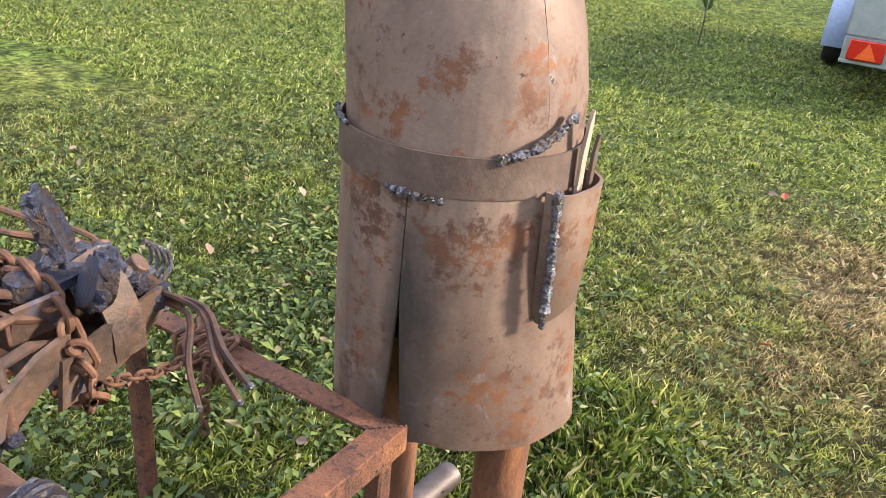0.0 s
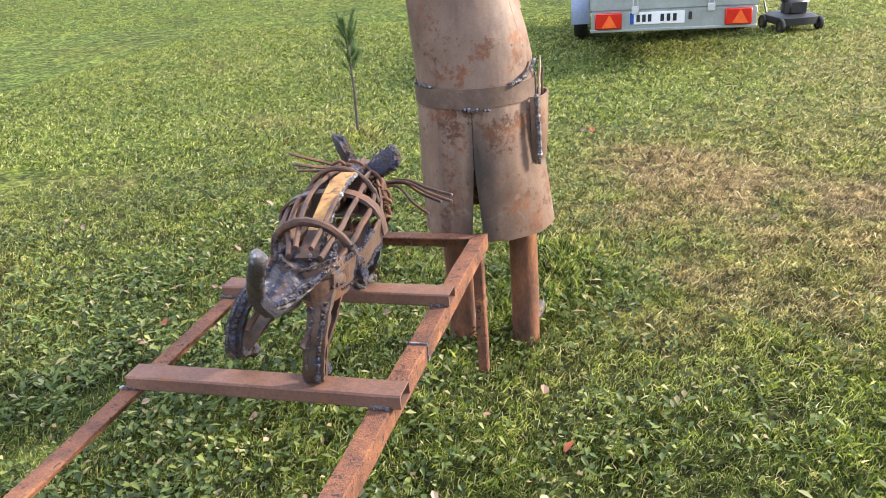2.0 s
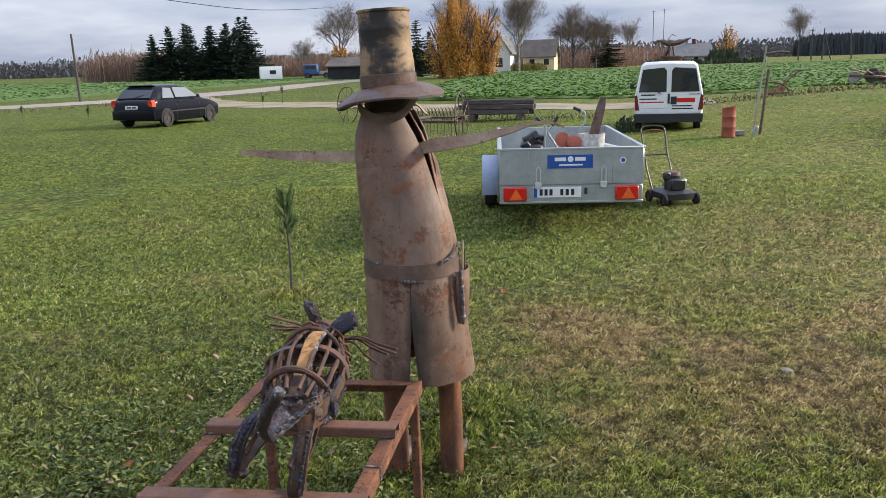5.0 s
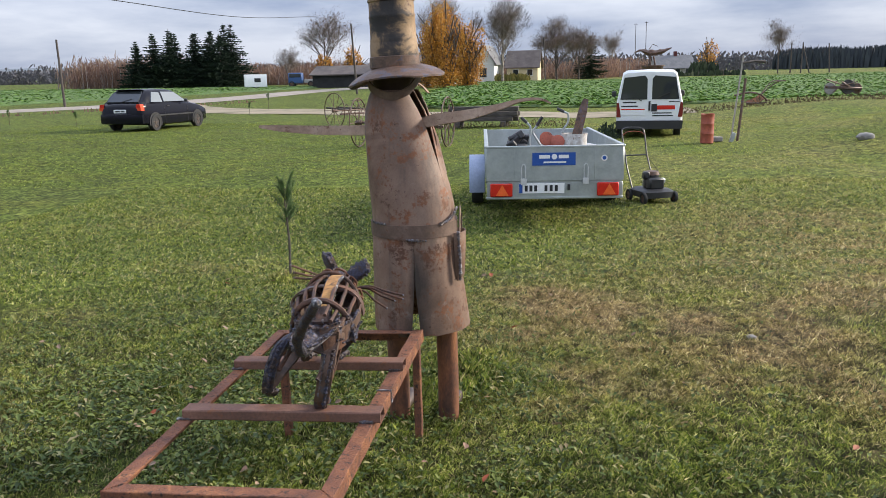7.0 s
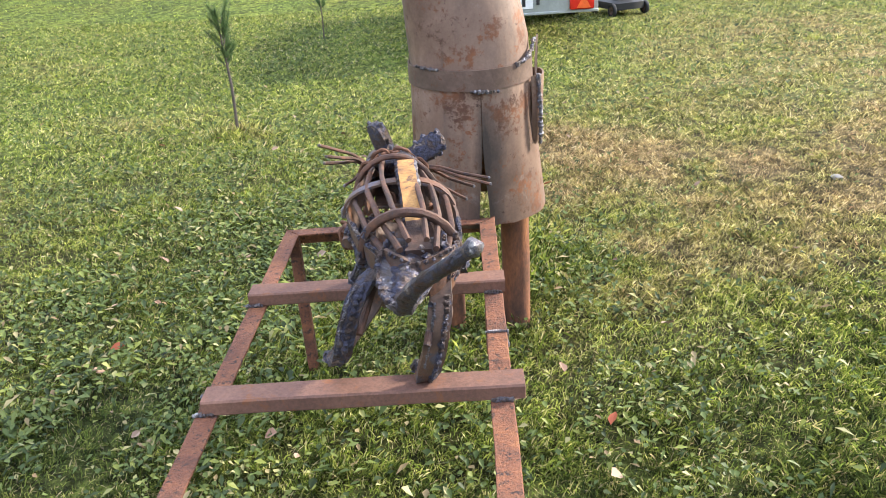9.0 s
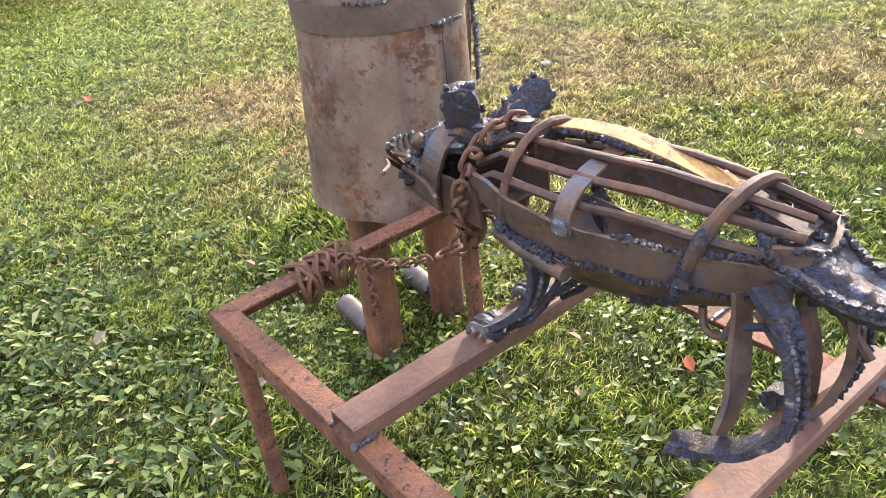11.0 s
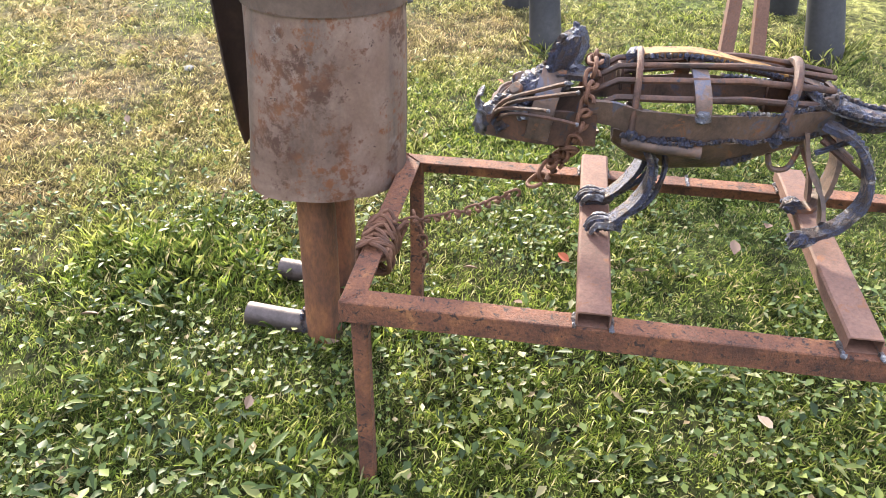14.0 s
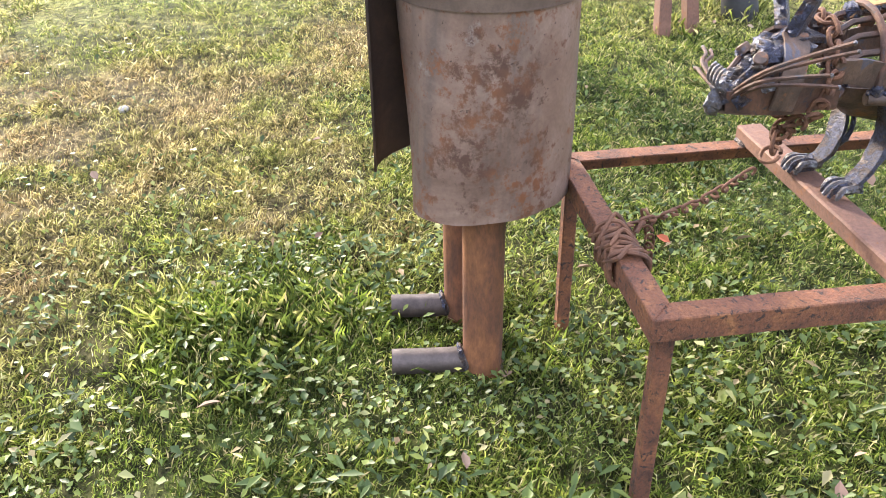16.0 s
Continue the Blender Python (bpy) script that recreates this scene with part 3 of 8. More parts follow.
        if parent:
            ob.parent = parent
        if label:
            ob["label"] = label
        return ob


def part(name, b, mat, parent, label=""):
    return b.object(name, mat, parent, label)


def thing(name, m, label, category, group=""):
    e = new(name)
    e.empty_display_size = 0.1
    e.matrix_world = m
    return tagged(e, label, category, group)


def smooth(a, b, x):
    t = min(1.0, max(0.0, (x - a) / (b - a)))
    return t * t * (3 - 2 * t)


def ground_z(x, y):
    """The lie of the land: level by the table, a shallow dip ahead, a bank, a slow rise far off."""
    r = math.hypot(x, y)
    z = 0.021 * max(-3.0, min(4.0, x)) * (1 - smooth(20, 60, r))
    z -= 0.20 * smooth(1.2, 5.5, y)
    z += 0.10 * smooth(9, 16, y) * (1 - smooth(-1, 2, x)) + 0.22 * smooth(-5, -11, x) * smooth(8, 18, y) * (1 - smooth(26, 60, r))
    z += 0.0105 * max(0, min(r, 260) - 35)
    d = math.hypot((x - 11.5) / 6.5, (y - 17.0) / 8.0)
    z += 0.75 * (1 - smooth(0.15, 1.0, d))
    z += 0.56 * smooth(19, 29, y) * (1 - smooth(34, 44, y)) * smooth(3.5, 12.5, x) * (1 - smooth(40, 60, x))
    if r > 300:
        z += 6.0 * smooth(300, 900, r)
    return z


def curve_pts(pts, n=6):
    """Smooth points through pts."""
    p = [Vector(q) for q in pts]
    out = []
    for i in range(len(p) - 1):
        a, b, c, d = p[max(i - 1, 0)], p[i], p[i + 1], p[min(i + 2, len(p) - 1)]
        for k in range(n):
            t = k / n
            out.append(0.5 * ((2 * b) + (c - a) * t + (2 * a - 5 * b + 4 * c - d) * t * t + (3 * b - a - 3 * c + d) * t ** 3))
    return out + [p[-1]]


def lerp_list(vals, n):
    """n values evenly along the given ones."""
    return [vals[0] if len(vals) == 1 else float(np.interp(i / (n - 1), np.linspace(0, 1, len(vals)), vals)) for i in range(n)]


def up_z(p, h=0.0):
    return Vector((p[0], p[1], ground_z(p[0], p[1]) + h))


# ---- the land ----
DRY = ((0.72, 2.45, 0.42, 1.0), (0.95, 2.08, 0.40, 0.75), (0.62, 1.45, 0.32, 0.55), (1.30, 1.75, 0.42, 0.45), (1.80, 1.52, 0.50, 0.65), (2.15, 1.25, 0.40, 0.4), (1.05, 0.95, 0.40, 0.40), (1.7, 0.6, 0.6, 0.35), (1.5, 2.9, 0.5, 0.35), (2.9, 2.3, 0.7, 0.45),
       (0.80, 0.45, 0.35, 0.35), (2.6, 0.3, 0.7, 0.40), (3.4, 6.0, 1.3, 0.5), (-2.6, 4.0, 0.8, 0.3), (-1.3, 3.2, 0.35, 0.5), (5.0, 4.0, 1.2, 0.5), (3.2, 3.6, 0.9, 0.45), (-4.5, 7, 1.5, 0.35))


LUSH = ((1.4, -1.3, 1.0, 0.9, 0.85), (1.75, -0.35, 0.7, 0.6, 0.35), (0.40, 0.66, 0.34, 0.22, 0.7), (0.10, 0.80, 0.20, 0.15, 0.4), (-0.9, -0.4, 0.7, 1.8, 0.6), (-0.8, 0.9, 0.7, 0.7, 0.4), (0.2, -1.2, 0.7, 0.7, 0.3), (0.3, 0.5, 0.45, 0.3, 0.3))


def grain(x, y, scale, seed):
    """Smooth random values, 0 to 1, over the plane (arrays or numbers)."""
    x, y = np.asarray(x, float) * scale, np.asarray(y, float) * scale
    xi, yi = np.floor(x), np.floor(y)
    u, v = x - xi, y - yi
    u, v = u * u * (3 - 2 * u), v * v * (3 - 2 * v)

    def h(a, b):
        s = np.sin(a * 127.1 + b * 311.7 + seed * 74.7) * 43758.5453
        return s - np.floor(s)
    return (h(xi, yi) * (1 - u) + h(xi + 1, yi) * u) * (1 - v) + (h(xi, yi + 1) * (1 - u) + h(xi + 1, yi + 1) * u) * v


def dryness(x, y):
    """How far the turf at (x, y) has turned to straw, 0 to 1 (arrays or numbers)."""
    d = 0.30 * grain(x, y, 1.1, 1) + 0.26 * grain(x, y, 3.7, 2) + 0.18 * grain(x, y, 9.0, 3) - 0.20 + 0.05 * np.clip(x - 0.5, 0, 2.0)
    for cx, cy, r, a in DRY:
        wob = 0.35 + 1.5 * grain(x, y, 4.3, cx)
        d = d + a * np.exp(-(((x - cx) / r) ** 2 + ((y - cy) / r) ** 2) * wob) * np.clip(2.1 * grain(x, y, 3.6, cy + 2) - 0.10, 0.10, 1.45)
    d = d - 0.26 * np.clip((1.2 - x) / 2.2, 0, 1) * np.clip((y - 0.6) / 2.0, 0, 1) - 0.12 * np.clip((y - 3.0) / 3.0, 0, 1)
    for cx, cy, rx, ry, a in LUSH:
        wob = 0.5 + 1.0 * grain(x, y, 3.1, cx + 5)
        d = d - a * np.exp(-(((x - cx) / rx) ** 2 + ((y - cy) / ry) ** 2) * wob)
    return np.clip(d, -0.6, 1)


def make_ground():
    radii = [0.0] + list(np.geomspace(0.12, 3200, 150))
    seg = 160
    verts, faces = [], []
    for r in radii:
        for k in range(seg):
            a = 2 * math.pi * k / seg
            x, y = 0.3 + r * math.cos(a), 0.8 + r * math.sin(a)
            z = ground_z(x, y)
            if r > 0.1:
                z += 0.012 * min(1, r / 2) * noise.noise((x * 1.5, y * 1.5, 0)) + 0.02 * min(1, r / 8) * noise.noise((x * 0.3, y * 0.3, 4))
            verts.append((x, y, z - 0.004))
    for i in range(len(radii) - 1):
        for k in range(seg):
            a, b = i * seg + k, i * seg + (k + 1) % seg
            faces.append((a, b, b + seg, a + seg))
    me = bpy.data.meshes.new("ground")
    me.from_pydata(verts, [], faces)
    me.polygons.foreach_set("use_smooth", [True] * len(faces))
    me.materials.append(M_GROUND)
    at = me.attributes.new("dry", "FLOAT", "POINT")
    va = np.array(verts)
    at.data.foreach_set("value", dryness(va[:, 0], va[:, 1]).astype(np.float32))
    # Where blades stand dense the ground colour takes on shade between them.
    at = me.attributes.new("thatch_shade", "FLOAT", "POINT")
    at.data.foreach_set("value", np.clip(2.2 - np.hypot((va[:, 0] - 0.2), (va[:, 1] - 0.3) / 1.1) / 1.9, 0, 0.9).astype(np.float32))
    ob = new("ground", me)
    return tagged(ob, "gently sloping mown lawn, green with straw-coloured patches", "ground", kind="structure")


make_ground()


def strip_on_ground(name, centre, width, mat, lift, label, category, across=6):
    pts = curve_pts([(x, y, 0) for x, y in centre], 10)
    b = Build()
    rnd = random.Random(5)
    for i, p in enumerate(pts):
        d = (pts[min(i + 1, len(pts) - 1)] - pts[max(i - 1, 0)]).normalized()
        s = Vector((d.y, -d.x, 0))
        w = width * rnd.uniform(0.93, 1.07)
        for k in range(across + 1):
            q = p + s * w * (k / across - 0.5)
            b.v.append(Vector((q.x, q.y, ground_z(q.x, q.y) + lift * (1 if 0 < k < across else 0.3))))
    n = across + 1
    for i in range(len(pts) - 1):
        for k in range(across):
            a = i * n + k
            b.face((a, a + 1, a + 1 + n, a + n), 0, True)
    return tagged(b.object(name, mat), label, category, kind="structure")


strip_on_ground("road", ((-75, -2), (-50, 20), (-36, 36), (-28.5, 50), (-26, 64), (-25, 88), (-16, 112), (2, 124), (30, 132)), 5.2, M_GRAVEL, 0.06, "pale gravel village road past the field", "road")
strip_on_ground("dirt_track", ((-27, 51), (-20, 41), (-13, 37), (-2.6, 34), (3, 33), (6.5, 32.8)), 5.0, M_DIRT, 0.05, "worn dirt track across the lawn, half grown over", "track")


def crop_field(name, corners, nx, ny, clumps, seed, near):
    """A field: a rough bed, and leafy clumps on the side nearest to the lawn."""
    (x0, y0), (x1, y1), (x2, y2), (x3, y3) = corners
    rng = np.random.default_rng(seed)
    b = Build()

    def at(u, v):
        return ((x0 * (1 - u) + x1 * u) * (1 - v) + (x3 * (1 - u) + x2 * u) * v, (y0 * (1 - u) + y1 * u) * (1 - v) + (y3 * (1 - u) + y2 * u) * v)
    for j in range(ny + 1):
        for i in range(nx + 1):
            x, y = at(i / nx, j / ny)
            edge = i in (0, nx) or j in (0, ny)
            b.v.append(Vector((x, y, ground_z(x, y) + (0.02 if edge else 0.14 + 0.06 * rng.random()))))
    for j in range(ny):
        for i in range(nx):
            a = j * (nx + 1) + i
            b.face((a, a + 1, a + nx + 2, a + nx + 1), 0, True)
    for _ in range(clumps):
        u, v = rng.random(), rng.random() ** near
        x, y = at(u, v)
        z = ground_z(x, y) + 0.14
        for k in range(3):
            a, t = rng.random() * 6.28, 0.10 + 0.16 * rng.random()
            d, s = Vector((math.cos(a), math.sin(a), 0.55)) * t, Vector((-math.sin(a), math.cos(a), 0.0)) * t * 0.42
            p = Vector((x, y, z))
            i0 = len(b.v)
            b.v += [p, p + d * 0.6 + s, p + d * 1.3 + Vector((0, 0, -0.04)), p + d * 0.6 - s]
            b.face((i0, i0 + 1, i0 + 2, i0 + 3), 1)
    return tagged(b.object(name, [M_CROPBED, M_CROP]), "field of low leafy green winter rape", "crop field", kind="stuff")


crop_field("crop_field", ((-9, 41), (70, 36), (95, 150), (-13, 118)), 90, 90, 20000, 3, 1.7)
crop_field("crop_field", ((-120, 10), (-42, 36), (-29, 108), (-130, 118)), 60, 60, 9000, 4, 1.0)


def grass_mesh(name, mat, pts, length, width, lean, seed, label, leaf=False, dry=True):
    """Blades or weed leaves at pts (x, y), with one bend each, as one mesh."""
    rng = np.random.default_rng(seed)
    n = len(pts)
    x, y = pts[:, 0], pts[:, 1]
    z = np.array([ground_z(a, b) for a, b in pts.tolist()]) - 0.004
    ang = rng.random(n) * 2 * np.pi
    ln = (length[0] + (length[1] - length[0]) * rng.random(n) ** 1.5) * (0.6 + 0.8 * grain(x, y, 7.0, 31))
    wd = width[0] + (width[1] - width[0]) * rng.random(n)
    le = lean[0] + (lean[1] - lean[0]) * rng.random(n)
    d = np.stack([np.cos(ang), np.sin(ang)], 1)
    s = np.stack([-d[:, 1], d[:, 0]], 1)
    root = np.stack([x, y, z], 1)

    def spot(f, out, h, side):
        p = root.copy()
        p[:, :2] += d * (ln * out)[:, None] + s * (wd * side)[:, None]
        p[:, 2] += ln * h
        return p
    c1, s1 = np.cos(le), np.sin(le)
    if leaf:
        rise = 0.012 + 0.03 * rng.random(n)
        root[:, 2] += rise
        vs = [spot(0, 0 * s1, 0 * c1, 0.0), spot(0, s1 * 0.55, c1 * 0.5 + 0.06, 0.5), spot(0, s1, c1 * 0.65, 0.0), spot(0, s1 * 0.55, c1 * 0.5 + 0.06, -0.5)]
        fc = np.array([[0, 1, 2], [0, 2, 3]])
    else:
        vs = [spot(0, 0 * s1, 0 * c1, -0.5), spot(0, 0 * s1, 0 * c1, 0.5), spot(0, s1 * 0.5, c1 * 0.64, 0.34), spot(0, s1 * 1.12, c1 * 0.9, 0.0)]
        fc = np.array([[0, 1, 2], [0, 2, 3]])
    k = len(vs)
    v = np.stack(vs, 1).reshape(-1, 3).astype(np.float32)
    f = (fc[None] + (np.arange(n) * k)[:, None, None]).reshape(-1, 3).astype(np.int32)
    me = bpy.data.meshes.new(name)
    me.vertices.add(len(v))
    me.vertices.foreach_set("co", v.ravel())
    me.loops.add(f.size)
    me.loops.foreach_set("vertex_index", f.ravel())
    me.polygons.add(len(f))
    me.polygons.foreach_set("loop_start", np.arange(0, f.size, 3, dtype=np.int32))
    me.update()
    me.materials.append(mat)
    if dry:
        dv = np.clip(dryness(x, y) + rng.normal(0, 0.13, n), -0.6, 1)
        me.attributes.new("dry", "FLOAT", "POINT").data.foreach_set("value", np.repeat(dv, k).astype(np.float32))
    return tagged(new(name, me), label, "grass" if not leaf else "weeds", kind="stuff")


def scatter(n, seed, x0, x1, y0, y1, keep=None):
    rng = np.random.default_rng(seed)
    p = np.stack([x0 + (x1 - x0) * rng.random(n), y0 + (y1 - y0) * rng.random(n)], 1)
    if keep is not None:
        p = p[keep(p[:, 0], p[:, 1]) > rng.random(len(p))]
    return p


def patches(x, y):
    return 0.5 + 0.5 * np.sin(x * 4.1 + 1.3 * np.sin(y * 2.7)) * np.sin(y * 3.7 + 1.1 * np.sin(x * 3.1))


def near_fade(x, y):
    r = np.hypot((x - 0.2) / 1.0, (y + 0.1) / 1.1)
    return np.clip(1.25 - r / 3.2, 0.05, 1)


def clumpy(x, y):
    return np.clip(0.26 + 1.35 * grain(x, y, 13.0, 7) ** 1.5 * (0.45 + grain(x, y, 2.2, 8)), 0, 1)


grass_mesh("grass", M_GRASS, scatter(1900000, 11, -3.2, 4.2, -2.6, 4.2, lambda x, y: near_fade(x, y) * clumpy(x, y)), (0.013, 0.038), (0.0017, 0.0040), (0.2, 1.3), 21, "short mown lawn grass with straw-coloured blades")
grass_mesh("grass", M_GRASS, scatter(420000, 12, -6.5, 7.5, 2.2, 10.0, clumpy), (0.020, 0.052), (0.004, 0.010), (0.4, 1.35), 22, "short mown lawn grass")
grass_mesh("grass", M_GRASSFAR, scatter(150000, 13, -18, 14, 10.0, 26, clumpy), (0.022, 0.055), (0.010, 0.020), (0.6, 1.35), 23, "short lawn grass further off")
grass_mesh("weeds", M_WEED, scatter(240000, 14, -3.2, 4.2, -2.6, 3.6, lambda x, y: near_fade(x, y) * np.clip(1.7 * grain(x, y, 4.5, 17) - 0.25, 0.06, 1) * np.clip(1.0 - 0.85 * dryness(x, y), 0, 1) * np.where(x < -0.35, 0.75, np.where(x < 0.9, 0.45, 0.18))),
           (0.016, 0.044), (0.008, 0.020), (0.5, 1.5), 24, "low broad-leaved clover and dandelion leaves in the lawn", leaf=True, dry=False)
grass_mesh("weeds", M_WEED, scatter(26000, 16, -3.0, 0.2, -2.4, 2.4, lambda x, y: near_fade(x, y) * np.clip(2.2 * grain(x, y, 3.1, 19) - 0.7, 0.0, 1) * np.clip(1.0 - 1.1 * dryness(x, y), 0, 1) * np.where(x < -0.3, 0.6, 0.15)),
           (0.030, 0.062), (0.012, 0.026), (0.6, 1.45), 26, "large dandelion and plantain leaves in the lawn", leaf=True, dry=False)
grass_mesh("weeds", M_WEED, scatter(30000, 15, -6, 6, 3.0, 9.0, lambda x, y: 0.2 + 0.5 * patches(x, y)), (0.03, 0.06), (0.014, 0.03), (0.7, 1.4), 25, "low weeds in the lawn", leaf=True, dry=False)


def tuft(x, y, n, h, seed, name="grass_tuft", label="longer tuft of grass left standing", dryv=0.2, spread=0.09):
    rng = np.random.default_rng(seed)
    p = np.stack([x + rng.normal(0, spread, n), y + rng.normal(0, spread, n)], 1)
    return grass_mesh(name, M_GRASS, p, (h * 0.4, h), (0.0016, 0.0036), (0.05, 0.95), seed, label)


for k, (x, y, n, h) in enumerate(((-1.38, 3.22, 420, 0.10), (-1.2, 3.05, 260, 0.08), (-1.45, 3.1, 240, 0.09), (0.41, 0.92, 700, 0.075), (0.38, 0.55, 700, 0.075), (0.36, 0.68, 700, 0.085), (0.45, 0.72, 500, 0.07), (0.50, 0.95, 350, 0.07), (0.30, 0.88, 400, 0.07), (0.09, 0.80, 300, 0.06), (0.17, 0.10, 120, 0.08),
                                  (0.38, 0.12, 120, 0.08), (0.29, -0.05, 90, 0.08), (-0.31, -0.05, 110, 0.08), (2.66, -0.27, 220, 0.12), (2.78, -1.70, 220, 0.12), (2.55, -1.24, 160, 0.11), (0.3, -1.36, 90, 0.08), (-0.3, -1.36, 90, 0.08))):
    tuft(x, y, n, h, 300 + k)


def fallen_leaves():
    rnd = random.Random(9)
    first = None
    spots = [(rnd.uniform(-2.6, 3.2), rnd.uniform(-1.9, 3.6)) for _ in range(46)] + [(rnd.uniform(-1.2, 0.9), rnd.uniform(-1.2, 0.9)) for _ in range(22)]
    for x, y in spots:
        if first is None:
            b = Build()
            for k in range(2):
                s = 1 if k else -1
                i0 = len(b.v)
                b.v += [Vector((0, -0.032, 0)), Vector((s * 0.017, -0.012, 0.008)), Vector((s * 0.019, 0.010, 0.010)), Vector((0, 0.034, 0.004)), Vector((0, 0.0, 0.0))]
                b.face((i0, i0 + 1, i0 + 4), 0), b.face((i0 + 4, i0 + 1, i0 + 2), 0), b.face((i0 + 4, i0 + 2, i0 + 3), 0)
            first = b.object("fallen_leaf", M_LEAF)
            tagged(first, "curled dry brown leaf lying on the grass", "leaf", "fallen leaves")
            ob = first
        else:
            ob = first.copy()
            scene.collection.objects.link(ob)
        sc = rnd.uniform(0.45, 0.95)
        ob.matrix_world = pose(x, y, ground_z(x, y) + 0.03, rnd.uniform(-30, 30), rnd.uniform(-30, 30), rnd.uniform(0, 360)) @ Matrix.Diagonal((sc, sc, sc, 1))


M_LEAF, _n, _l, _b = material("dry_leaf_brown")
_o = _n.new("ShaderNodeObjectInfo")
_l.new(ramp_of(_n, _l, _o.outputs["Random"], ((0.0, (0.15, 0.08, 0.05)), (0.5, (0.28, 0.19, 0.13)), (0.88, (0.30, 0.22, 0.155)), (0.93, (0.36, 0.09, 0.035)))), _b.inputs["Base Color"])
_b.inputs["Roughness"].default_value = 0.75
fallen_leaves()


# ---- the welded frame ----
K = radians(1.2)
frame_thing = thing("welded_stretcher", pose(0, 0, 0, 0, -1.2, 0), "rusty welded steel stretcher frame on four legs", "stretcher")
RT = 0.480      # top of the rails
XL, XR, Y0, Y1, RS = -0.325, 0.315, 0.004, -1.412, 0.046


def bar(name, a, b, w, h, mat, parent, label="", hollow=False, seed=0):
    """A square tube from a to b (its axis), w wide and h high, edges rounded; hollow: open ends."""
    a, b = Vector(a), Vector(b)
    d = (b - a).normalized()
    up = Vector((0, 0, 1)) if abs(d.z) < 0.9 else Vector((0, 1, 0))
    s = d.cross(up).normalized()
    up = s.cross(d)
    bd = Build()
    r = min(w, h) * 0.11

    def ring(p, q, t=0.0):
        ww, hh, rr = w / 2 - t, h / 2 - t, max(r - t, 0.0012)
        return [p + s * u + up * v for u, v in ((ww - rr, -hh), (ww, -hh + rr), (ww, hh - rr), (ww - rr, hh), (-ww + rr, hh), (-ww, hh - rr), (-ww, -hh + rr), (-ww + rr, -hh))]
    n = max(2, int((b - a).length / 0.06))
    rows = []
    for i in range(n + 1):
        p = a.lerp(b, i / n)
        rows.append([q + Vector((noise.noise(q * 9 + Vector((seed, 0, 0))), noise.noise(q * 9 + Vector((0, seed, 5))), noise.noise(q * 9 + Vector((3, 0, seed))))) * 0.0016 for q in ring(p, i)])
    bd.loft(rows, 0, False, not hollow)
    if hollow:
        for i, e, inw in ((0, a, d), (n, b, -d)):
            i0 = len(bd.v)
            bd.v += ring(e, 0, 0.003) + ring(e + inw * 0.09, 0, 0.003)
            o0 = i * 8
            for k in range(8):
                k2 = (k + 1) % 8
                bd.face((o0 + k, o0 + k2, i0 + k2, i0 + k), 0)
                bd.face((i0 + k, i0 + k2, i0 + 8 + k2, i0 + 8 + k), 0)
            bd.face([i0 + 8 + k for k in range(8)], 0)
    return bd.object(name, mat, parent, label)




def angle_bar(name, a, b, inward, seed):
    """An angle iron from a to b along its top outer edge: one flange flat on top, one hanging outside, ends mitred."""
    a, b, inward = Vector(a), Vector(b), Vector(inward)
    d = (b - a).normalized()
    t, q = 0.005, 0.0022
    prof = ((0.0, -RS), (0.0, -q), (q, 0.0), (RS - q / 2, 0.0), (RS, -q / 2), (RS, -t), (t + q, -t), (t, -t - q), (t, -RS))
    n = int((b - a).length / 0.03)
    bd = Build()
    rows = []
    for i in range(n + 1):
        row = []
        for u, z in prof:
            p = (a + d * u).lerp(b - d * u, i / n) + inward * u + Vector((0, 0, z))
            w = Vector((noise.noise(p * 9 + Vector((seed, 0, 0))), 0.4 * noise.noise(p * 9 + Vector((0, seed, 5))), noise.noise(p * 9 + Vector((3, 0, seed)))))
            row.append(p + w * 0.0015)
        rows.append(row)
    bd.loft(rows, 0, False)
    return bd.object(name, M_RUST, frame_thing)


angle_bar("rail", (XL, Y0, RT), (XL, Y1, RT), (1, 0, 0), 1)
angle_bar("rail", (XR, Y0, RT), (XR, Y1, RT), (-1, 0, 0), 2)
angle_bar("end_bar", (XL, Y0 + 0.0005, RT - 0.0006), (XR, Y0 + 0.0005, RT - 0.0006), (0, -1, 0), 3)
angle_bar("end_bar", (XL, Y1 - 0.0005, RT - 0.0006), (XR, Y1 - 0.0005, RT - 0.0006), (0, 1, 0), 4)
CH, CW = 0.034, 0.062
bar("crossbar", (-0.322, -0.462, RT + CH / 2), (0.322, -0.462, RT + CH / 2), CW, CH, M_BAR, frame_thing, "smooth brown rectangular tube with open ends", True, 5)
bar("crossbar", (-0.310, -0.922, RT + CH / 2), (0.338, -0.918, RT + CH / 2), CW, CH, M_BAR, frame_thing, "smooth brown rectangular tube with open ends", True, 6)
for x, y, bx, by, s in ((-0.298, -0.03, -0.300, -0.034, 7), (0.290, -0.03, 0.282, -0.034, 8), (-0.298, -1.375, -0.300, -1.372, 9), (0.290, -1.375, 0.300, -1.372, 10)):
    leg = bar("leg", (bx, by, ground_z(bx, by) - 0.05 - 0.021 * bx), (x, y, RT - 0.006), 0.032, 0.032, M_RUST, frame_thing, seed=s)
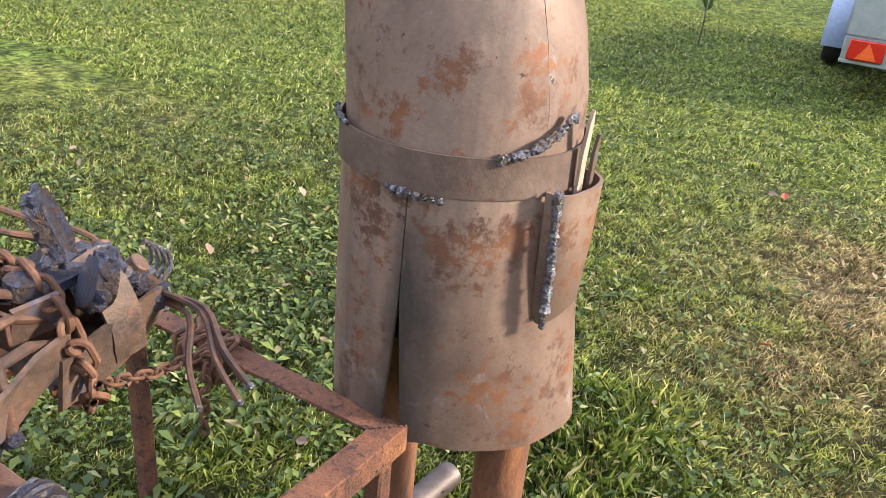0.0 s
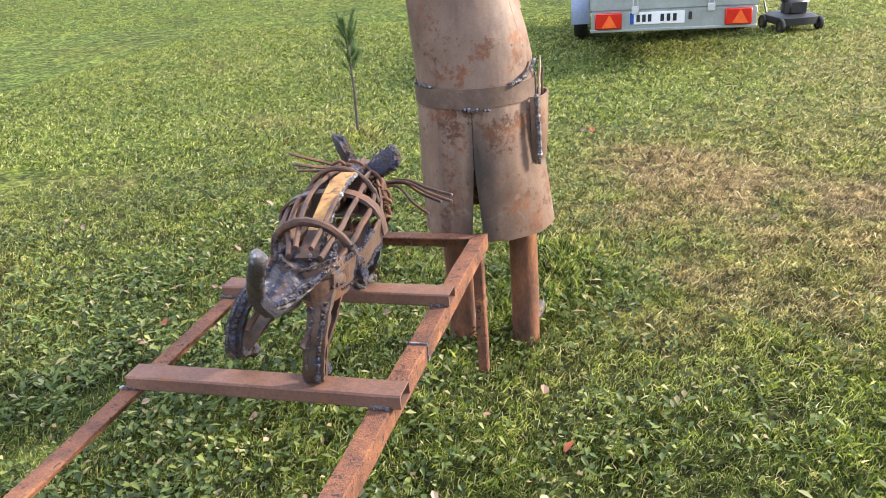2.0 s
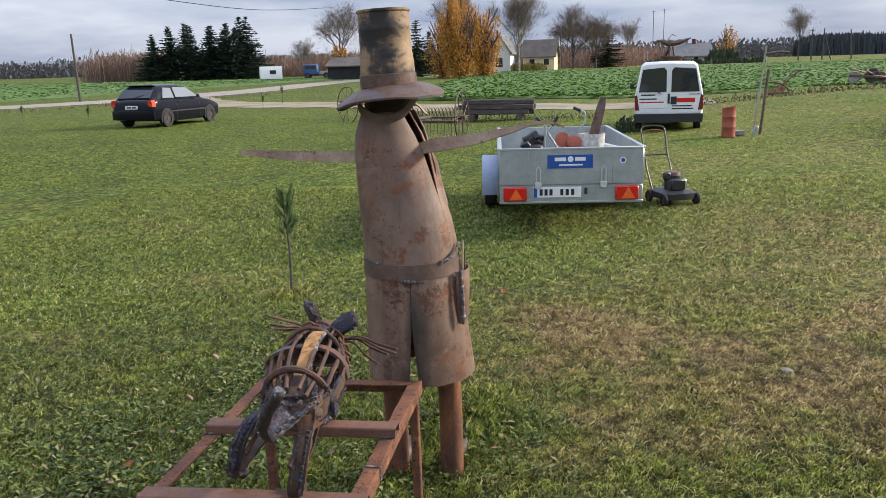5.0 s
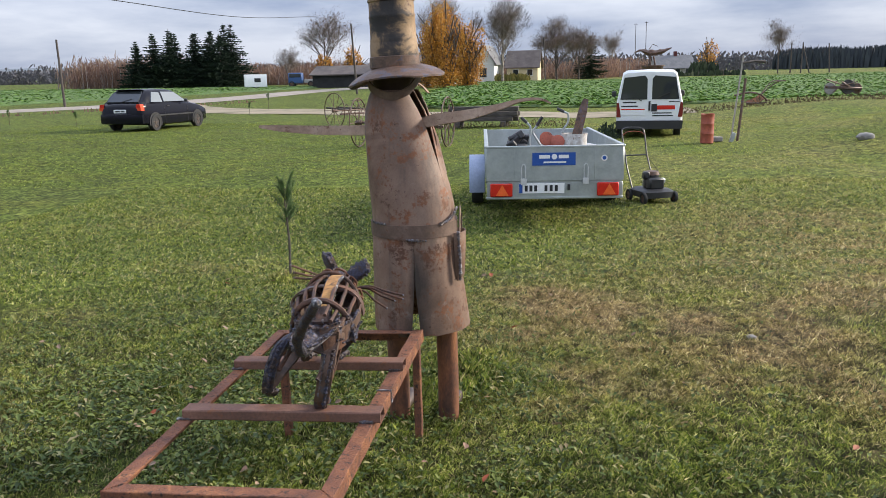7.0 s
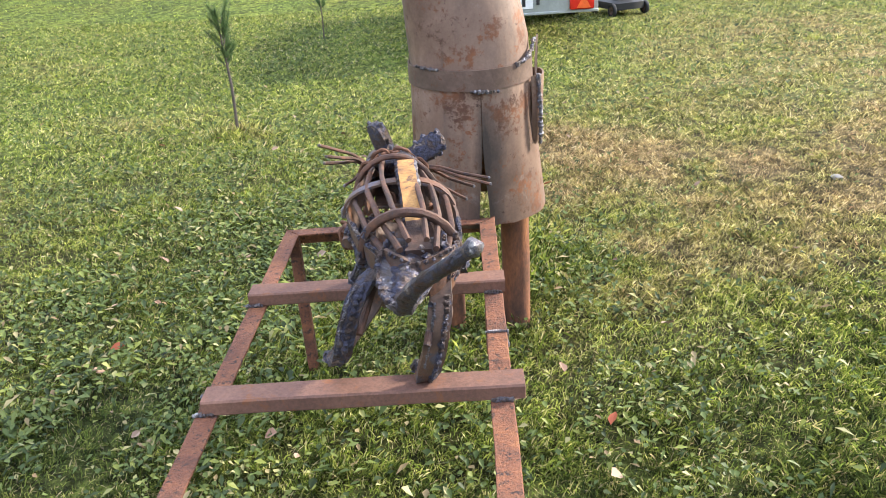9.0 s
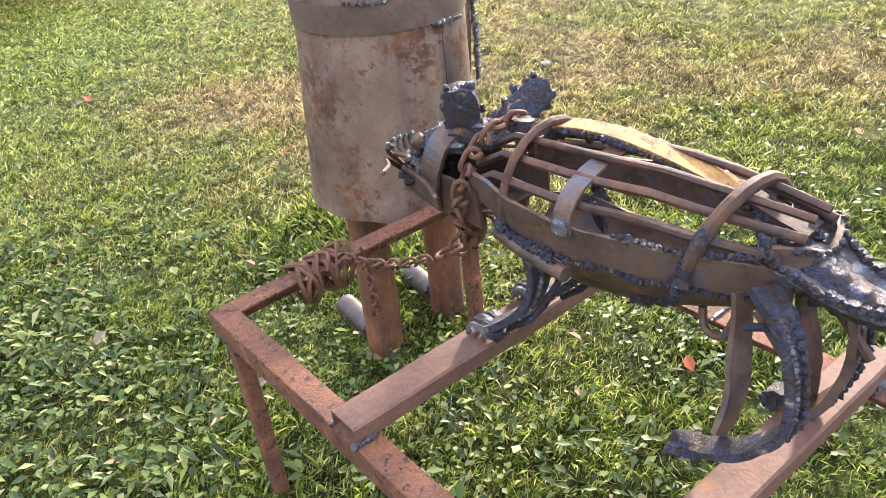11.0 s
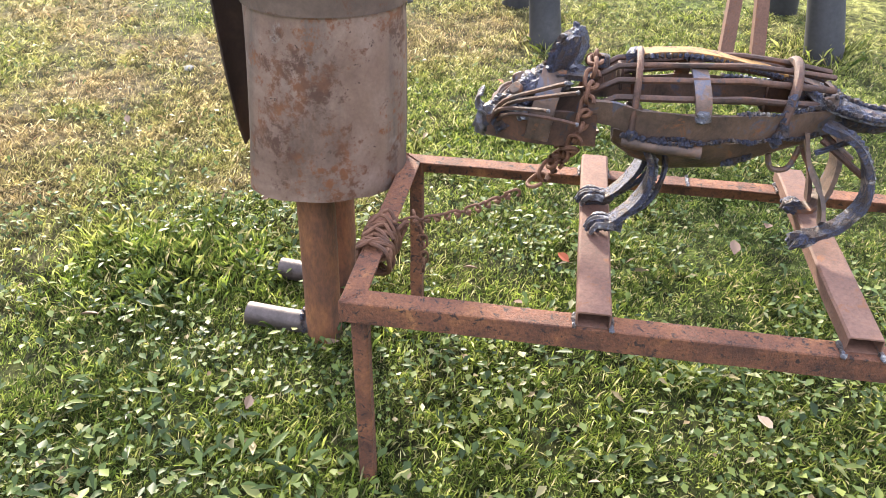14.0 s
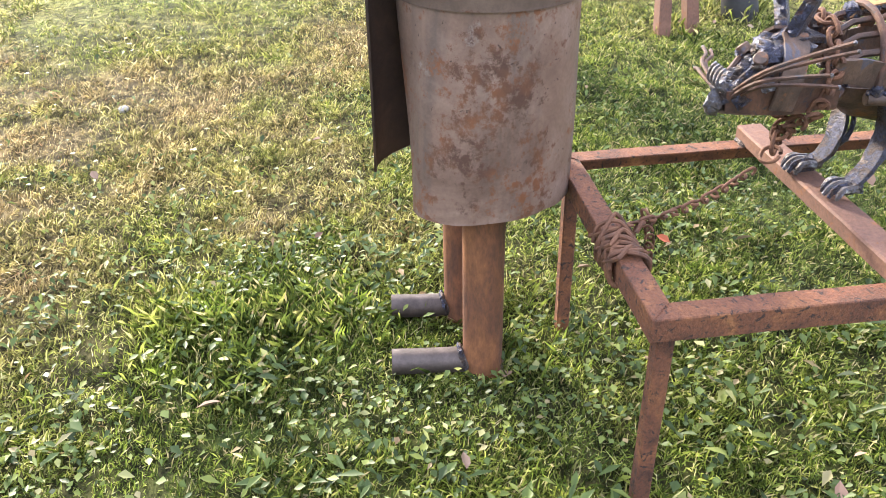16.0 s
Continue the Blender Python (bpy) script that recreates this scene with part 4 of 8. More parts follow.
for cy in (-0.462, -0.92):
    for x in (XL + 0.02, XR - 0.02):
        for dy in (-0.033, 0.033):
            weld = Build()
            weld.bead([(x - 0.022, cy + dy, RT + 0.004), (x + 0.022, cy + dy, RT + 0.004)], 0.005, 0, 0.007, int(1000 * (cy + dy + x) % 97))
            part("weld_seam", weld, M_BEAD, frame_thing, "bluish weld bead")
weld = Build()
zt, zb, yq = RT + 0.001, RT - RS - 0.001, -0.683
weld.bead([(XR - RS - 0.001, yq, zt), (XR + 0.001, yq, zt), (XR + 0.001, yq, zb)], 0.0042, 0, 0.006, 31)
part("weld_seam", weld, M_BEAD, frame_thing, "dark butt weld round the rail")
for x, dx in ((XL, 1), (XR, -1)):
    for y, dy in ((Y0, -1), (Y1, 1)):
        weld = Build()
        weld.bead([(x + dx * 0.002, y + dy * 0.002, RT), (x + dx * RS, y + dy * RS, RT)], 0.0024, 0, 0.007, int(50 + 9 * x + 5 * y))
        part("weld_seam", weld, M_RUST, frame_thing)


# ---- the sheet-steel figure ----
def make_figure():
    b = Build()
    A, W, BE, PI, TO, HA, FL, AR, DK, BT = range(10)
    mats = [M_APRON, M_WELD, M_BEAD, M_PIPE, M_TOE, M_HAT, M_FLAP, M_ARM, M_DARK, M_BELT]
    cx, cy = 0.268, 0.18
    # skirt: one sheet, flat in front, with a slit behind that opens downwards
    hem = [(a % 360, r) for a, r in ((5.8, 0.198), (23, 0.217), (50, 0.154), (90, 0.139), (122, 0.187), (134, 0.238), (150, 0.237), (175, 0.223), (199, 0.212), (223, 0.205), (255, 0.196), (288, 0.168), (323, 0.175), (345, 0.192))]
    ha, hr = [p[0] for p in hem], [p[1] for p in hem]

    def hem_r(deg):
        return sum(float(np.interp((deg + o) % 360, ha, hr, period=360)) for o in (-9, -4, 0, 4, 9)) / 5

    def belt_r(deg):
        ax, ay = math.cos(radians(deg)), math.sin(radians(deg))
        ox, oy, r = -0.030, -0.005, 0.1835
        d = ox * ax + oy * ay
        return d + math.sqrt(max(0.0, d * d - (ox * ox + oy * oy) + r * r))
    slit, n, rows, thick = -91.0, 84, 10, 0.005
    i0 = len(b.v)
    for inner in (0, 1):
        for i in range(rows):
            u = i / (rows - 1)
            z = 0.454 + 0.45 * u
            gap = 0.3 + 5.6 * max(0.0, 1 - u / 0.55)
            for k in range(n + 1):
                deg = slit + gap + (360 - 2 * gap) * k / n
                w = 1 - (1 - u) ** 1.3
                r = hem_r(deg) * (1 - w) + belt_r(deg) * w - thick * inner + 0.004 * noise.noise((math.cos(radians(deg)) * 2, math.sin(radians(deg)) * 2, z * 4))
                b.v.append(Vector((0.28 + r * math.cos(radians(deg)), 0.18 + r * math.sin(radians(deg)), z + (0.006 * noise.noise((deg * 0.06, 1.0, 2.0)) if i == 0 else 0))))
    c, off = n + 1, rows * (n + 1)
    for i in range(rows - 1):
        for k in range(n):
            q = i0 + i * c + k
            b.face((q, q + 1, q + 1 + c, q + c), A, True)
            q += off
            b.face((q, q + c, q + 1 + c, q + 1), A, True)
        for k in (0, n):
            q = i0 + i * c + k
            b.face((q, q + c, q + c + off, q + off), A)
    for i in (0, rows - 1):
        for k in range(n):
            q = i0 + i * c + k
            b.face((q, q + 1, q + 1 + off, q + off), A)
    # belt strap
    b.shell([(0.878, 0.250, 0.175, 0.1878, 0.1878, 92, 448), (0.936, 0.249, 0.175, 0.1872, 0.1872, 92, 448)], 64, 0.003, BT, 0.002, 5.0)
    # upper body: leans to its left and tapers, the arm holes gape
    torso = []
    for z, ox, rx, ry, gap in ((0.915, -0.019, 0.1815, 0.1805, 0.1), (1.0, -0.024, 0.181, 0.177, 0.1), (1.08, -0.034, 0.175, 0.169, 0.1), (1.17, -0.050, 0.164, 0.158, 0.5), (1.25, -0.064, 0.155, 0.148, 5),
                               (1.33, -0.078, 0.146, 0.138, 10), (1.40, -0.090, 0.128, 0.124, 15), (1.455, -0.098, 0.104, 0.108, 20), (1.485, -0.100, 0.090, 0.098, 22)):
        torso.append((z, cx + ox, cy - 0.004, rx, ry, -22 + gap, 338 - gap * 0.5))
    b.shell(torso, 64, 0.005, A, 0.006, 7.0)
    # front half of the shoulder seen through the right arm hole
    b.shell([(1.13, cx - 0.045, cy + 0.004, 0.168, 0.160, -26, 30), (1.28, cx - 0.066, cy + 0.006, 0.158, 0.150, -10, 40), (1.42, cx - 0.088, cy + 0.01, 0.132, 0.125, 5, 60), (1.485, cx - 0.095, cy + 0.01, 0.105, 0.105, 8, 70)], 14, 0.004, A, 0.006, 9.0)
    # collar band, and an added dark tube for the shaded hollow under the hat
    b.ribbon(curve_pts([(0.076, 0.21, 1.545), (0.080, 0.13, 1.533), (0.100, 0.082, 1.500), (0.150, 0.062, 1.470), (0.205, 0.060, 1.462), (0.256, 0.082, 1.482), (0.284, 0.13, 1.522), (0.290, 0.19, 1.540)], 4), 0.032, 0.006, (0, -0.25, 1), BT, 0.04, 3)
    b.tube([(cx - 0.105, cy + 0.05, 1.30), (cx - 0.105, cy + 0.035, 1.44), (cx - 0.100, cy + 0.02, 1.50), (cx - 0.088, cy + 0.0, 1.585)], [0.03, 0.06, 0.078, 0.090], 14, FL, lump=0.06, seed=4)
    b.ribbon(curve_pts([(cx - 0.06, cy + 0.02, 1.47), (cx - 0.02, cy + 0.03, 1.515), (cx + 0.02, cy + 0.05, 1.50), (cx + 0.05, cy + 0.03, 1.47)], 4), 0.02, 0.004, (0, 1, 0.2), AR)
    # hat: dished brim, band, drum crown with rims
    hx, hy = 0.190, 0.165
    tilt = Matrix.Translation((hx, hy, 1.552)) @ Matrix.Rotation(radians(-7.5), 4, "Y") @ Matrix.Rotation(radians(3), 4, "X")
    i0 = len(b.v)
    seg = 56
    prof = ((0.092, 0.032), (0.12, 0.024), (0.16, 0.010), (0.188, -0.004), (0.203, -0.016), (0.202, -0.023), (0.186, -0.011), (0.158, 0.003), (0.115, 0.016), (0.085, 0.024))
    for r, z in prof:
        for k in range(seg):
            a = 2 * math.pi * k / seg
            sag = 0.014 * math.cos(2 * a + 0.4) * (r / 0.2) ** 2 + 0.008 * noise.noise((math.cos(a) * 2, math.sin(a) * 2, 1.0)) * (r / 0.2)
            b.v.append(tilt @ Vector((r * math.cos(a), r * math.sin(a), z - sag)))
    for i in range(len(prof) - 1):
        for k in range(seg):
            a, c = i0 + i * seg + k, i0 + i * seg + (k + 1) % seg
            b.face((a, c, c + seg, a + seg), DK, True)
    lean = Matrix.Translation((hx, hy, 1.575)) @ Matrix.Rotation(radians(-2.2), 4, "Y")
    i0 = len(b.v)
    prof = ((0.103, 0.0), (0.105, 0.002), (0.105, 0.045), (0.101, 0.047), (0.0985, 0.10), (0.0965, 0.105), (0.0980, 0.112), (0.0955, 0.118), (0.0945, 0.20), (0.0965, 0.206), (0.0940, 0.213), (0.093, 0.262), (0.097, 0.266), (0.097, 0.274), (0.088, 0.274), (0.086, 0.258), (0.0, 0.256))
    for r, z in prof:
        for k in range(seg):
            a = 2 * math.pi * k / seg
            b.v.append(lean @ Vector((r * math.cos(a), r * math.sin(a), z)))
    for i in range(len(prof) - 1):
        for k in range(seg):
            a, c = i0 + i * seg + k, i0 + i * seg + (k + 1) % seg
            b.face((a, c, c + seg, a + seg), DK if i < 3 else HA, True)
    # arms: tapering flat bars
    b.ribbon(curve_pts([(0.14, 0.16, 1.318), (0.0, 0.17, 1.318), (-0.18, 0.19, 1.320), (-0.34, 0.21, 1.328), (-0.44, 0.22, 1.336)], 5), lerp_list([0.044, 0.042, 0.038, 0.028, 0.010], 21), 0.012, (0, 0.15, 1), AR)
    arm = curve_pts([(0.26, 0.14, 1.335), (0.36, 0.12, 1.360), (0.50, 0.10, 1.380), (0.62, 0.08, 1.408), (0.72, 0.05, 1.436), (0.79, 0.03, 1.440), (0.835, 0.02, 1.424)], 5)
    b.ribbon(arm, lerp_list([0.040, 0.048, 0.042, 0.026, 0.012, 0.009, 0.006], len(arm)), 0.010, (0, 0.2, 1), AR)
    # pocket on the right hip with two flat rods
    b.shell([(0.672, 0.436, 0.174, 0.018, 0.050, -105, 105), (0.69, 0.436, 0.174, 0.030, 0.060, -100, 100), (0.80, 0.436, 0.174, 0.036, 0.066, -98, 98), (0.886, 0.434, 0.174, 0.040, 0.068, -98, 98)], 24, 0.005, A, 0.004, 3.0)
    b.bead([(0.456, 0.104, 0.685), (0.457, 0.102, 0.78), (0.449, 0.102, 0.895)], 0.0075, BE, 0.008, 70)
    b.bead([(0.385, 0.046, 0.935), (0.415, 0.076, 0.947), (0.432, 0.108, 0.966), (0.441, 0.145, 0.992)], 0.0065, BE, 0.008, 170)
    b.ribbon([(0.446, 0.175, 0.70), (0.448, 0.172, 0.93), (0.451, 0.170, 0.975), (0.452, 0.170, 0.995)], [0.018, 0.016, 0.013, 0.003], 0.005, (0, 1, 0), AR)
    b.ribbon([(0.452, 0.195, 0.70), (0.453, 0.20, 0.93), (0.455, 0.20, 0.955)], [0.012, 0.012, 0.005], 0.005, (0, 1, 0), DK)
    # welds on the belt
    def round_bead(a0, a1, z0, z1, r, seed, q=0.191):
        pts = []
        for i in range(9):
            a = radians(a0 + (a1 - a0) * i / 8)
            pts.append((0.250 + q * math.cos(a), 0.175 + q * math.sin(a), z0 + (z1 - z0) * i / 8))
        b.bead(pts, r, BE, 0.007, seed)
    round_bead(216, 244, 0.941, 0.938, 0.0052, 80)
    round_bead(270, 297, 0.877, 0.871, 0.0058, 90)
    # legs and toes
    for lx, ly, tx, ty, s in ((0.380, 0.210, 0.396, 0.395, 1), (0.155, 0.196, 0.172, 0.412, 2)):
        gz = ground_z(lx, ly)
        b.tube([(lx - 0.004, ly, 0.52), (lx, ly, 0.25), (lx, ly, gz - 0.04)], 0.047, 20, PI)
        b.tube([(lx + (tx - lx) * 0.1, ly + 0.02, gz + 0.028), (lx + (tx - lx) * 0.6, ly + (ty - ly) * 0.6, gz + 0.028), (tx, ty, gz + 0.030)], 0.031, 16, TO)
        b.bead([(lx + 0.036 * math.cos(a), ly + 0.046 + 0.01 * math.sin(a), gz + 0.03 + 0.036 * math.sin(a)) for a in (-0.3, 0.5, 1.2, 1.9, 2.6, 3.4)], 0.006, W, 0.009, 95 + s)
        b.ribbon([(lx - 0.03, ly - 0.04, gz + 0.01), (lx + 0.01, ly - 0.058, gz - 0.004), (lx + 0.03, ly - 0.05, gz + 0.012)], 0.03, 0.004, (0, 0.3, 1), DK)
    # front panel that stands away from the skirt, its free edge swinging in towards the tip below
    # Its material is dark brown for the shade it hangs in.
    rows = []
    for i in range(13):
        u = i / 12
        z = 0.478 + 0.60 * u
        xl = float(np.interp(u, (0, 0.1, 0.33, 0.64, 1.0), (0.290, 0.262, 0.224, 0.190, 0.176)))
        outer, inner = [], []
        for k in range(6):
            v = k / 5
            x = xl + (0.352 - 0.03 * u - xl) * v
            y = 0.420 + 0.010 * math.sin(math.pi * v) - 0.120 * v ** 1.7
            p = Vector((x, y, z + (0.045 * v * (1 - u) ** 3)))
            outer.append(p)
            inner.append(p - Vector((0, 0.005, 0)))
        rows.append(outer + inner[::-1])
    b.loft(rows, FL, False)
    ob = b.object("scrap_metal_figure", mats)
    return tagged(ob, "welded brown sheet-steel figure in belted coat and drum hat", "sculpture")


make_figure()


# ---- the scrap-metal animal on the frame ----
def make_animal():
    b = Build()
    W, D, Y, R, BE = range(5)
    mats = [M_WELD, M_DARK, M_YELLOW, M_ROD, M_BEAD]

    def cx(y):
        return float(np.interp(-y, (0.21, 0.42, 0.63, 0.93), (0.012, 0.052, 0.080, 0.140)))

    def half(y):
        return float(np.interp(-y, (0.22, 0.33, 0.42, 0.50, 0.63, 0.78, 0.90), (0.022, 0.058, 0.070, 0.095, 0.118, 0.100, 0.055)))
    for s in (-1, 1):
        # flank bars, one each side
        ys = np.linspace(-0.42, -0.90, 11)
        b.ribbon([(cx(y) + s * half(y), y, 0.748 - 0.02 * max(0, -0.5 - y) + (0.012 if y > -0.5 else 0)) for y in ys], lerp_list([0.046, 0.058, 0.060, 0.056, 0.05], 11), 0.006, (s * 0.15, 0, 1), D, 0.08, 3 + s)
        b.bead([(cx(y) + s * (half(y) + 0.003), y, 0.724 - 0.02 * max(0, -0.5 - y) + 0.004 * math.sin(y * 70)) for y in np.linspace(-0.50, -0.88, 9)][(1 if s < 0 else 3):], 0.0048, W, 0.008, 800 + s)
        b.bead([(cx(y) + s * (half(y) + 0.002), y, 0.772 + 0.003 * math.sin(y * 50)) for y in np.linspace(-0.70, -0.89, 6)], 0.0055, W, 0.009, 820 + s)
        # cheeks
        ys = np.linspace(-0.225, -0.44, 7)
        b.ribbon([(cx(y) + s * half(y), y, 0.712 + 0.05 * (-y - 0.225)) for y in ys], lerp_list([0.040, 0.066, 0.074, 0.068], 7), 0.006, (s * 0.1, 0, 1), D if s > 0 else R, 0.06, 8 + s)
        # band behind the jaw
        b.ribbon(curve_pts([(cx(-0.33) + s * 0.064, -0.325, 0.696), (cx(-0.33) + s * 0.069, -0.332, 0.745), (cx(-0.33) + s * 0.052, -0.342, 0.80), (cx(-0.34) + s * 0.02, -0.35, 0.826)], 4), 0.046, 0.006, (0, 1, 0), D, 0.05, 12 + s)
        # long ribs between the backbone and the flanks
        for k, (f, z) in enumerate(((0.30, 0.832), (0.60, 0.812), (0.86, 0.786))):
            pts = [(cx(y) + s * half(y) * f, y, z + 0.012 * math.sin((-y - 0.42) * 6.5) - 0.10 * max(0, -0.72 - y) - (0.03 if y > -0.43 else 0)) for y in np.linspace(-0.41, -0.895, 9)]
            b.tube(pts, 0.0066 if k else 0.0058, 8, R, lump=0.08, seed=20 + k)
        # front leg: two straps bent forward to a paw on the crossbar
        px, py = (-0.050, -0.470) if s < 0 else (0.070, -0.450)
        tx = cx(-0.53) + s * 0.075
        b.ribbon(curve_pts([(tx, -0.525, 0.715), (tx + s * 0.004, -0.556, 0.66), (tx * 0.6 + px * 0.4, -0.548, 0.602), (px, -0.505, 0.556), (px, -0.47, 0.532), (px, py + 0.01, 0.524)], 4), lerp_list([0.040, 0.040, 0.037, 0.034, 0.030, 0.032], 21), 0.012, (1, 0, 0.2), W, 0.10, 30 + s)
        b.bead(curve_pts([(tx - 0.012, -0.538, 0.705), (tx - 0.008, -0.566, 0.66), (tx * 0.6 + px * 0.4 - 0.010, -0.559, 0.600), (px - 0.008, -0.512, 0.552)], 4), 0.0042, BE, 0.007, 570 + s)
        b.tube(curve_pts([(tx + 0.01, -0.545, 0.70), (tx + 0.012, -0.585, 0.66), (px + 0.02, -0.565, 0.59), (px + 0.014, -0.51, 0.54)], 4), 0.006, 7, W, lump=0.2, seed=33 + s)
        for k in range(5):
            o = k - 2
            b.tube(curve_pts([(px + 0.0085 * o, py - 0.026, 0.537), (px + 0.0105 * o, py - 0.004, 0.544 - 0.001 * o * o), (px + 0.0125 * o, py + 0.018 - 0.002 * o * o, 0.538), (px + 0.0130 * o, py + 0.030 - 0.003 * o * o, 0.521)], 3), lerp_list([0.0085, 0.0075, 0.0065, 0.004], 10), 7, W if k % 2 else BE, lump=0.15, seed=40 + k)
        b.blob((px, py - 0.026, 0.534), 0.019, W, 50 + s, 0.3, 8, (1.25, 1.2, 0.75))
        # hind leg: a broad strap that loops back and round to the paw
        hx, hy, hz = (0.045, -0.878, 0.745) if s < 0 else (0.172, -0.895, 0.725)
        fx, fy = (-0.056, -0.872) if s < 0 else (0.125, -0.895)
        if s < 0:
            loop = [(hx, hy, hz), (0.018, -0.926, 0.728), (-0.004, -0.960, 0.678), (-0.020, -0.964, 0.618), (-0.040, -0.925, 0.574), (-0.052, -0.885, 0.556), (fx, fy + 0.012, 0.552)]
        else:
            loop = [(hx, hy, hz), (0.170, -0.940, 0.690), (0.158, -0.955, 0.625), (0.142, -0.944, 0.562), (0.130, -0.922, 0.526), (0.126, -0.905, 0.520), (fx, fy + 0.015, 0.522)]
        lp = curve_pts(loop, 5)
        b.ribbon(lp, lerp_list([0.034, 0.036, 0.036, 0.034, 0.032, 0.032] if s < 0 else [0.040, 0.046, 0.046, 0.042, 0.036, 0.034], len(lp)), 0.012, (1, 0.1, 0.15), W if s < 0 else D, 0.08, 60 + s)
        b.bead([q + Vector((0.004 if s < 0 else 0.012, -0.008, 0.002)) for q in lp[3:-5]], 0.0065, W, 0.007, 660 + s)
        b.bead([q + Vector((-0.012, -0.007, 0.002)) for q in lp[4:-6]], 0.0035, BE, 0.006, 680 + s)
        inner = [(hx + 0.005, hy + 0.03, hz - 0.02), (hx - 0.01, hy + 0.015, hz - 0.075), (hx * 0.5 + fx * 0.5, hy - 0.01, hz - 0.125), (fx + 0.014, fy - 0.02, 0.575 if s < 0 else 0.535)]
        b.ribbon(curve_pts(inner, 5), 0.032, 0.008, (1, 0, 0.3), D if s < 0 else R, 0.08, 64 + s)
        b.tube([(hx - 0.005, hy - 0.0, hz - 0.03), (hx - 0.03, hy - 0.085, hz - 0.09)], 0.007, 7, R, lump=0.1, seed=70)
        b.tube([(hx - 0.015, hy + 0.01, hz - 0.055), (hx - 0.02, hy - 0.05, hz - 0.02)], 0.006, 7, W, lump=0.2, seed=71)
        b.blob((fx, fy + 0.012, 0.545 if s < 0 else 0.526), 0.02, W, 74 + s, 0.3, 8, (1.2, 1.2, 0.8))
        for k in range(3):
            b.tube([(fx - 0.014 + 0.014 * k, fy + 0.01, 0.548 if s < 0 else 0.526), (fx - 0.018 + 0.016 * k, fy + 0.024, 0.545 if s < 0 else 0.524), (fx - 0.018 + 0.016 * k, fy + 0.034, 0.528)], [0.009, 0.008, 0.004], 6, W, lump=0.3, seed=80 + k)
        # ears: thick hollowed leaves with ragged welded rims
        base, tip, wide = ((0.040, -0.345, 0.792), (0.012, -0.372, 0.898), 0.058) if s < 0 else ((0.085, -0.365, 0.796), (0.174, -0.394, 0.858), 0.056)
        bv, tv = Vector(base), Vector(tip)
        ax = (tv - bv).normalized()
        sd = Vector((-0.70, -0.72, 0.15)) if s < 0 else Vector((-0.45, -0.85, 0.3))
        sd = ax.cross(sd).normalized()
        nr = ax.cross(sd).normalized()
        ln = (tv - bv).length
        out = []
        for k in range(14):
            a = 2 * math.pi * k / 14
            u = 0.5 - 0.5 * math.cos(a)
            wv = wide / 2 * math.copysign(abs(math.sin(a)) ** 0.55, math.sin(a)) * (0.85 + 0.22 * u)
            out.append(bv + ax * ln * (u * 1.06 - 0.04) + sd * wv)
        mid = [bv + (p - bv) * 0.62 + ax * ln * 0.2 for p in out]
        b.loft([[p - nr * 0.016 for p in mid], [p - nr * 0.013 for p in out], [p + nr * 0.009 for p in out], [p + nr * 0.003 for p in mid]], W, False)
        for k, p in enumerate(out):
            rr = random.Random(900 + k + 50 * s)
            b.blob(p - nr * 0.003 + Vector((rr.gauss(0, 1), rr.gauss(0, 1), rr.gauss(0, 1))) * 0.0025, rr.uniform(0.005, 0.0095), W, 950 + k, 0.3, 7)
        # eye ring and brow
        b.bead([(cx(-0.285) + s * (0.035 + 0.012 * math.cos(a)), -0.288 + 0.018 * math.sin(a), 0.772 + 0.010 * math.sin(a)) for a in (0, 0.8, 1.6, 2.4, 3.2, 4.0, 4.8, 5.6, 6.3)], 0.006, W, 0.007, 130 + s)
        b.tube(curve_pts([(cx(-0.34) + s * 0.03, -0.345, 0.815), (cx(-0.29) + s * 0.032, -0.285, 0.782), (cx(-0.24) + s * 0.02, -0.235, 0.735)], 4), 0.007, 7, W if s < 0 else R, lump=0.2, seed=140 + s)
        # whiskers
        n0 = Vector((cx(-0.235) + s * 0.018, -0.232, 0.722))
        for k, tp in enumerate(((-0.130, -0.372, 0.850), (-0.112, -0.395, 0.828), (-0.128, -0.345, 0.795), (-0.075, -0.40, 0.752)) if s < 0 else ((0.288, -0.325, 0.712), (0.284, -0.305, 0.722), (0.245, -0.275, 0.690), (0.225, -0.33, 0.676))):
            t = Vector(tp)
            m1 = n0.lerp(t, 0.35) + Vector((s * 0.012, 0.02, 0.016))
            b.blob(t, 0.0046, BE, 160 + k, 0.1, 6)
            b.tube(curve_pts([n0 + Vector((0, 0, -0.005 * k)), m1, n0.lerp(t, 0.72) + Vector((0, 0.004, 0.008)), t], 4), 0.0042, 6, R, lump=0.05, seed=150 + k)
    # jaw and throat
    b.ribbon(curve_pts([(cx(-0.22), -0.218, 0.690), (cx(-0.30), -0.30, 0.684), (cx(-0.38), -0.38, 0.690), (cx(-0.44), -0.44, 0.706)], 4), lerp_list([0.03, 0.085, 0.10, 0.10], 13), 0.006, (1, 0, 0), D)
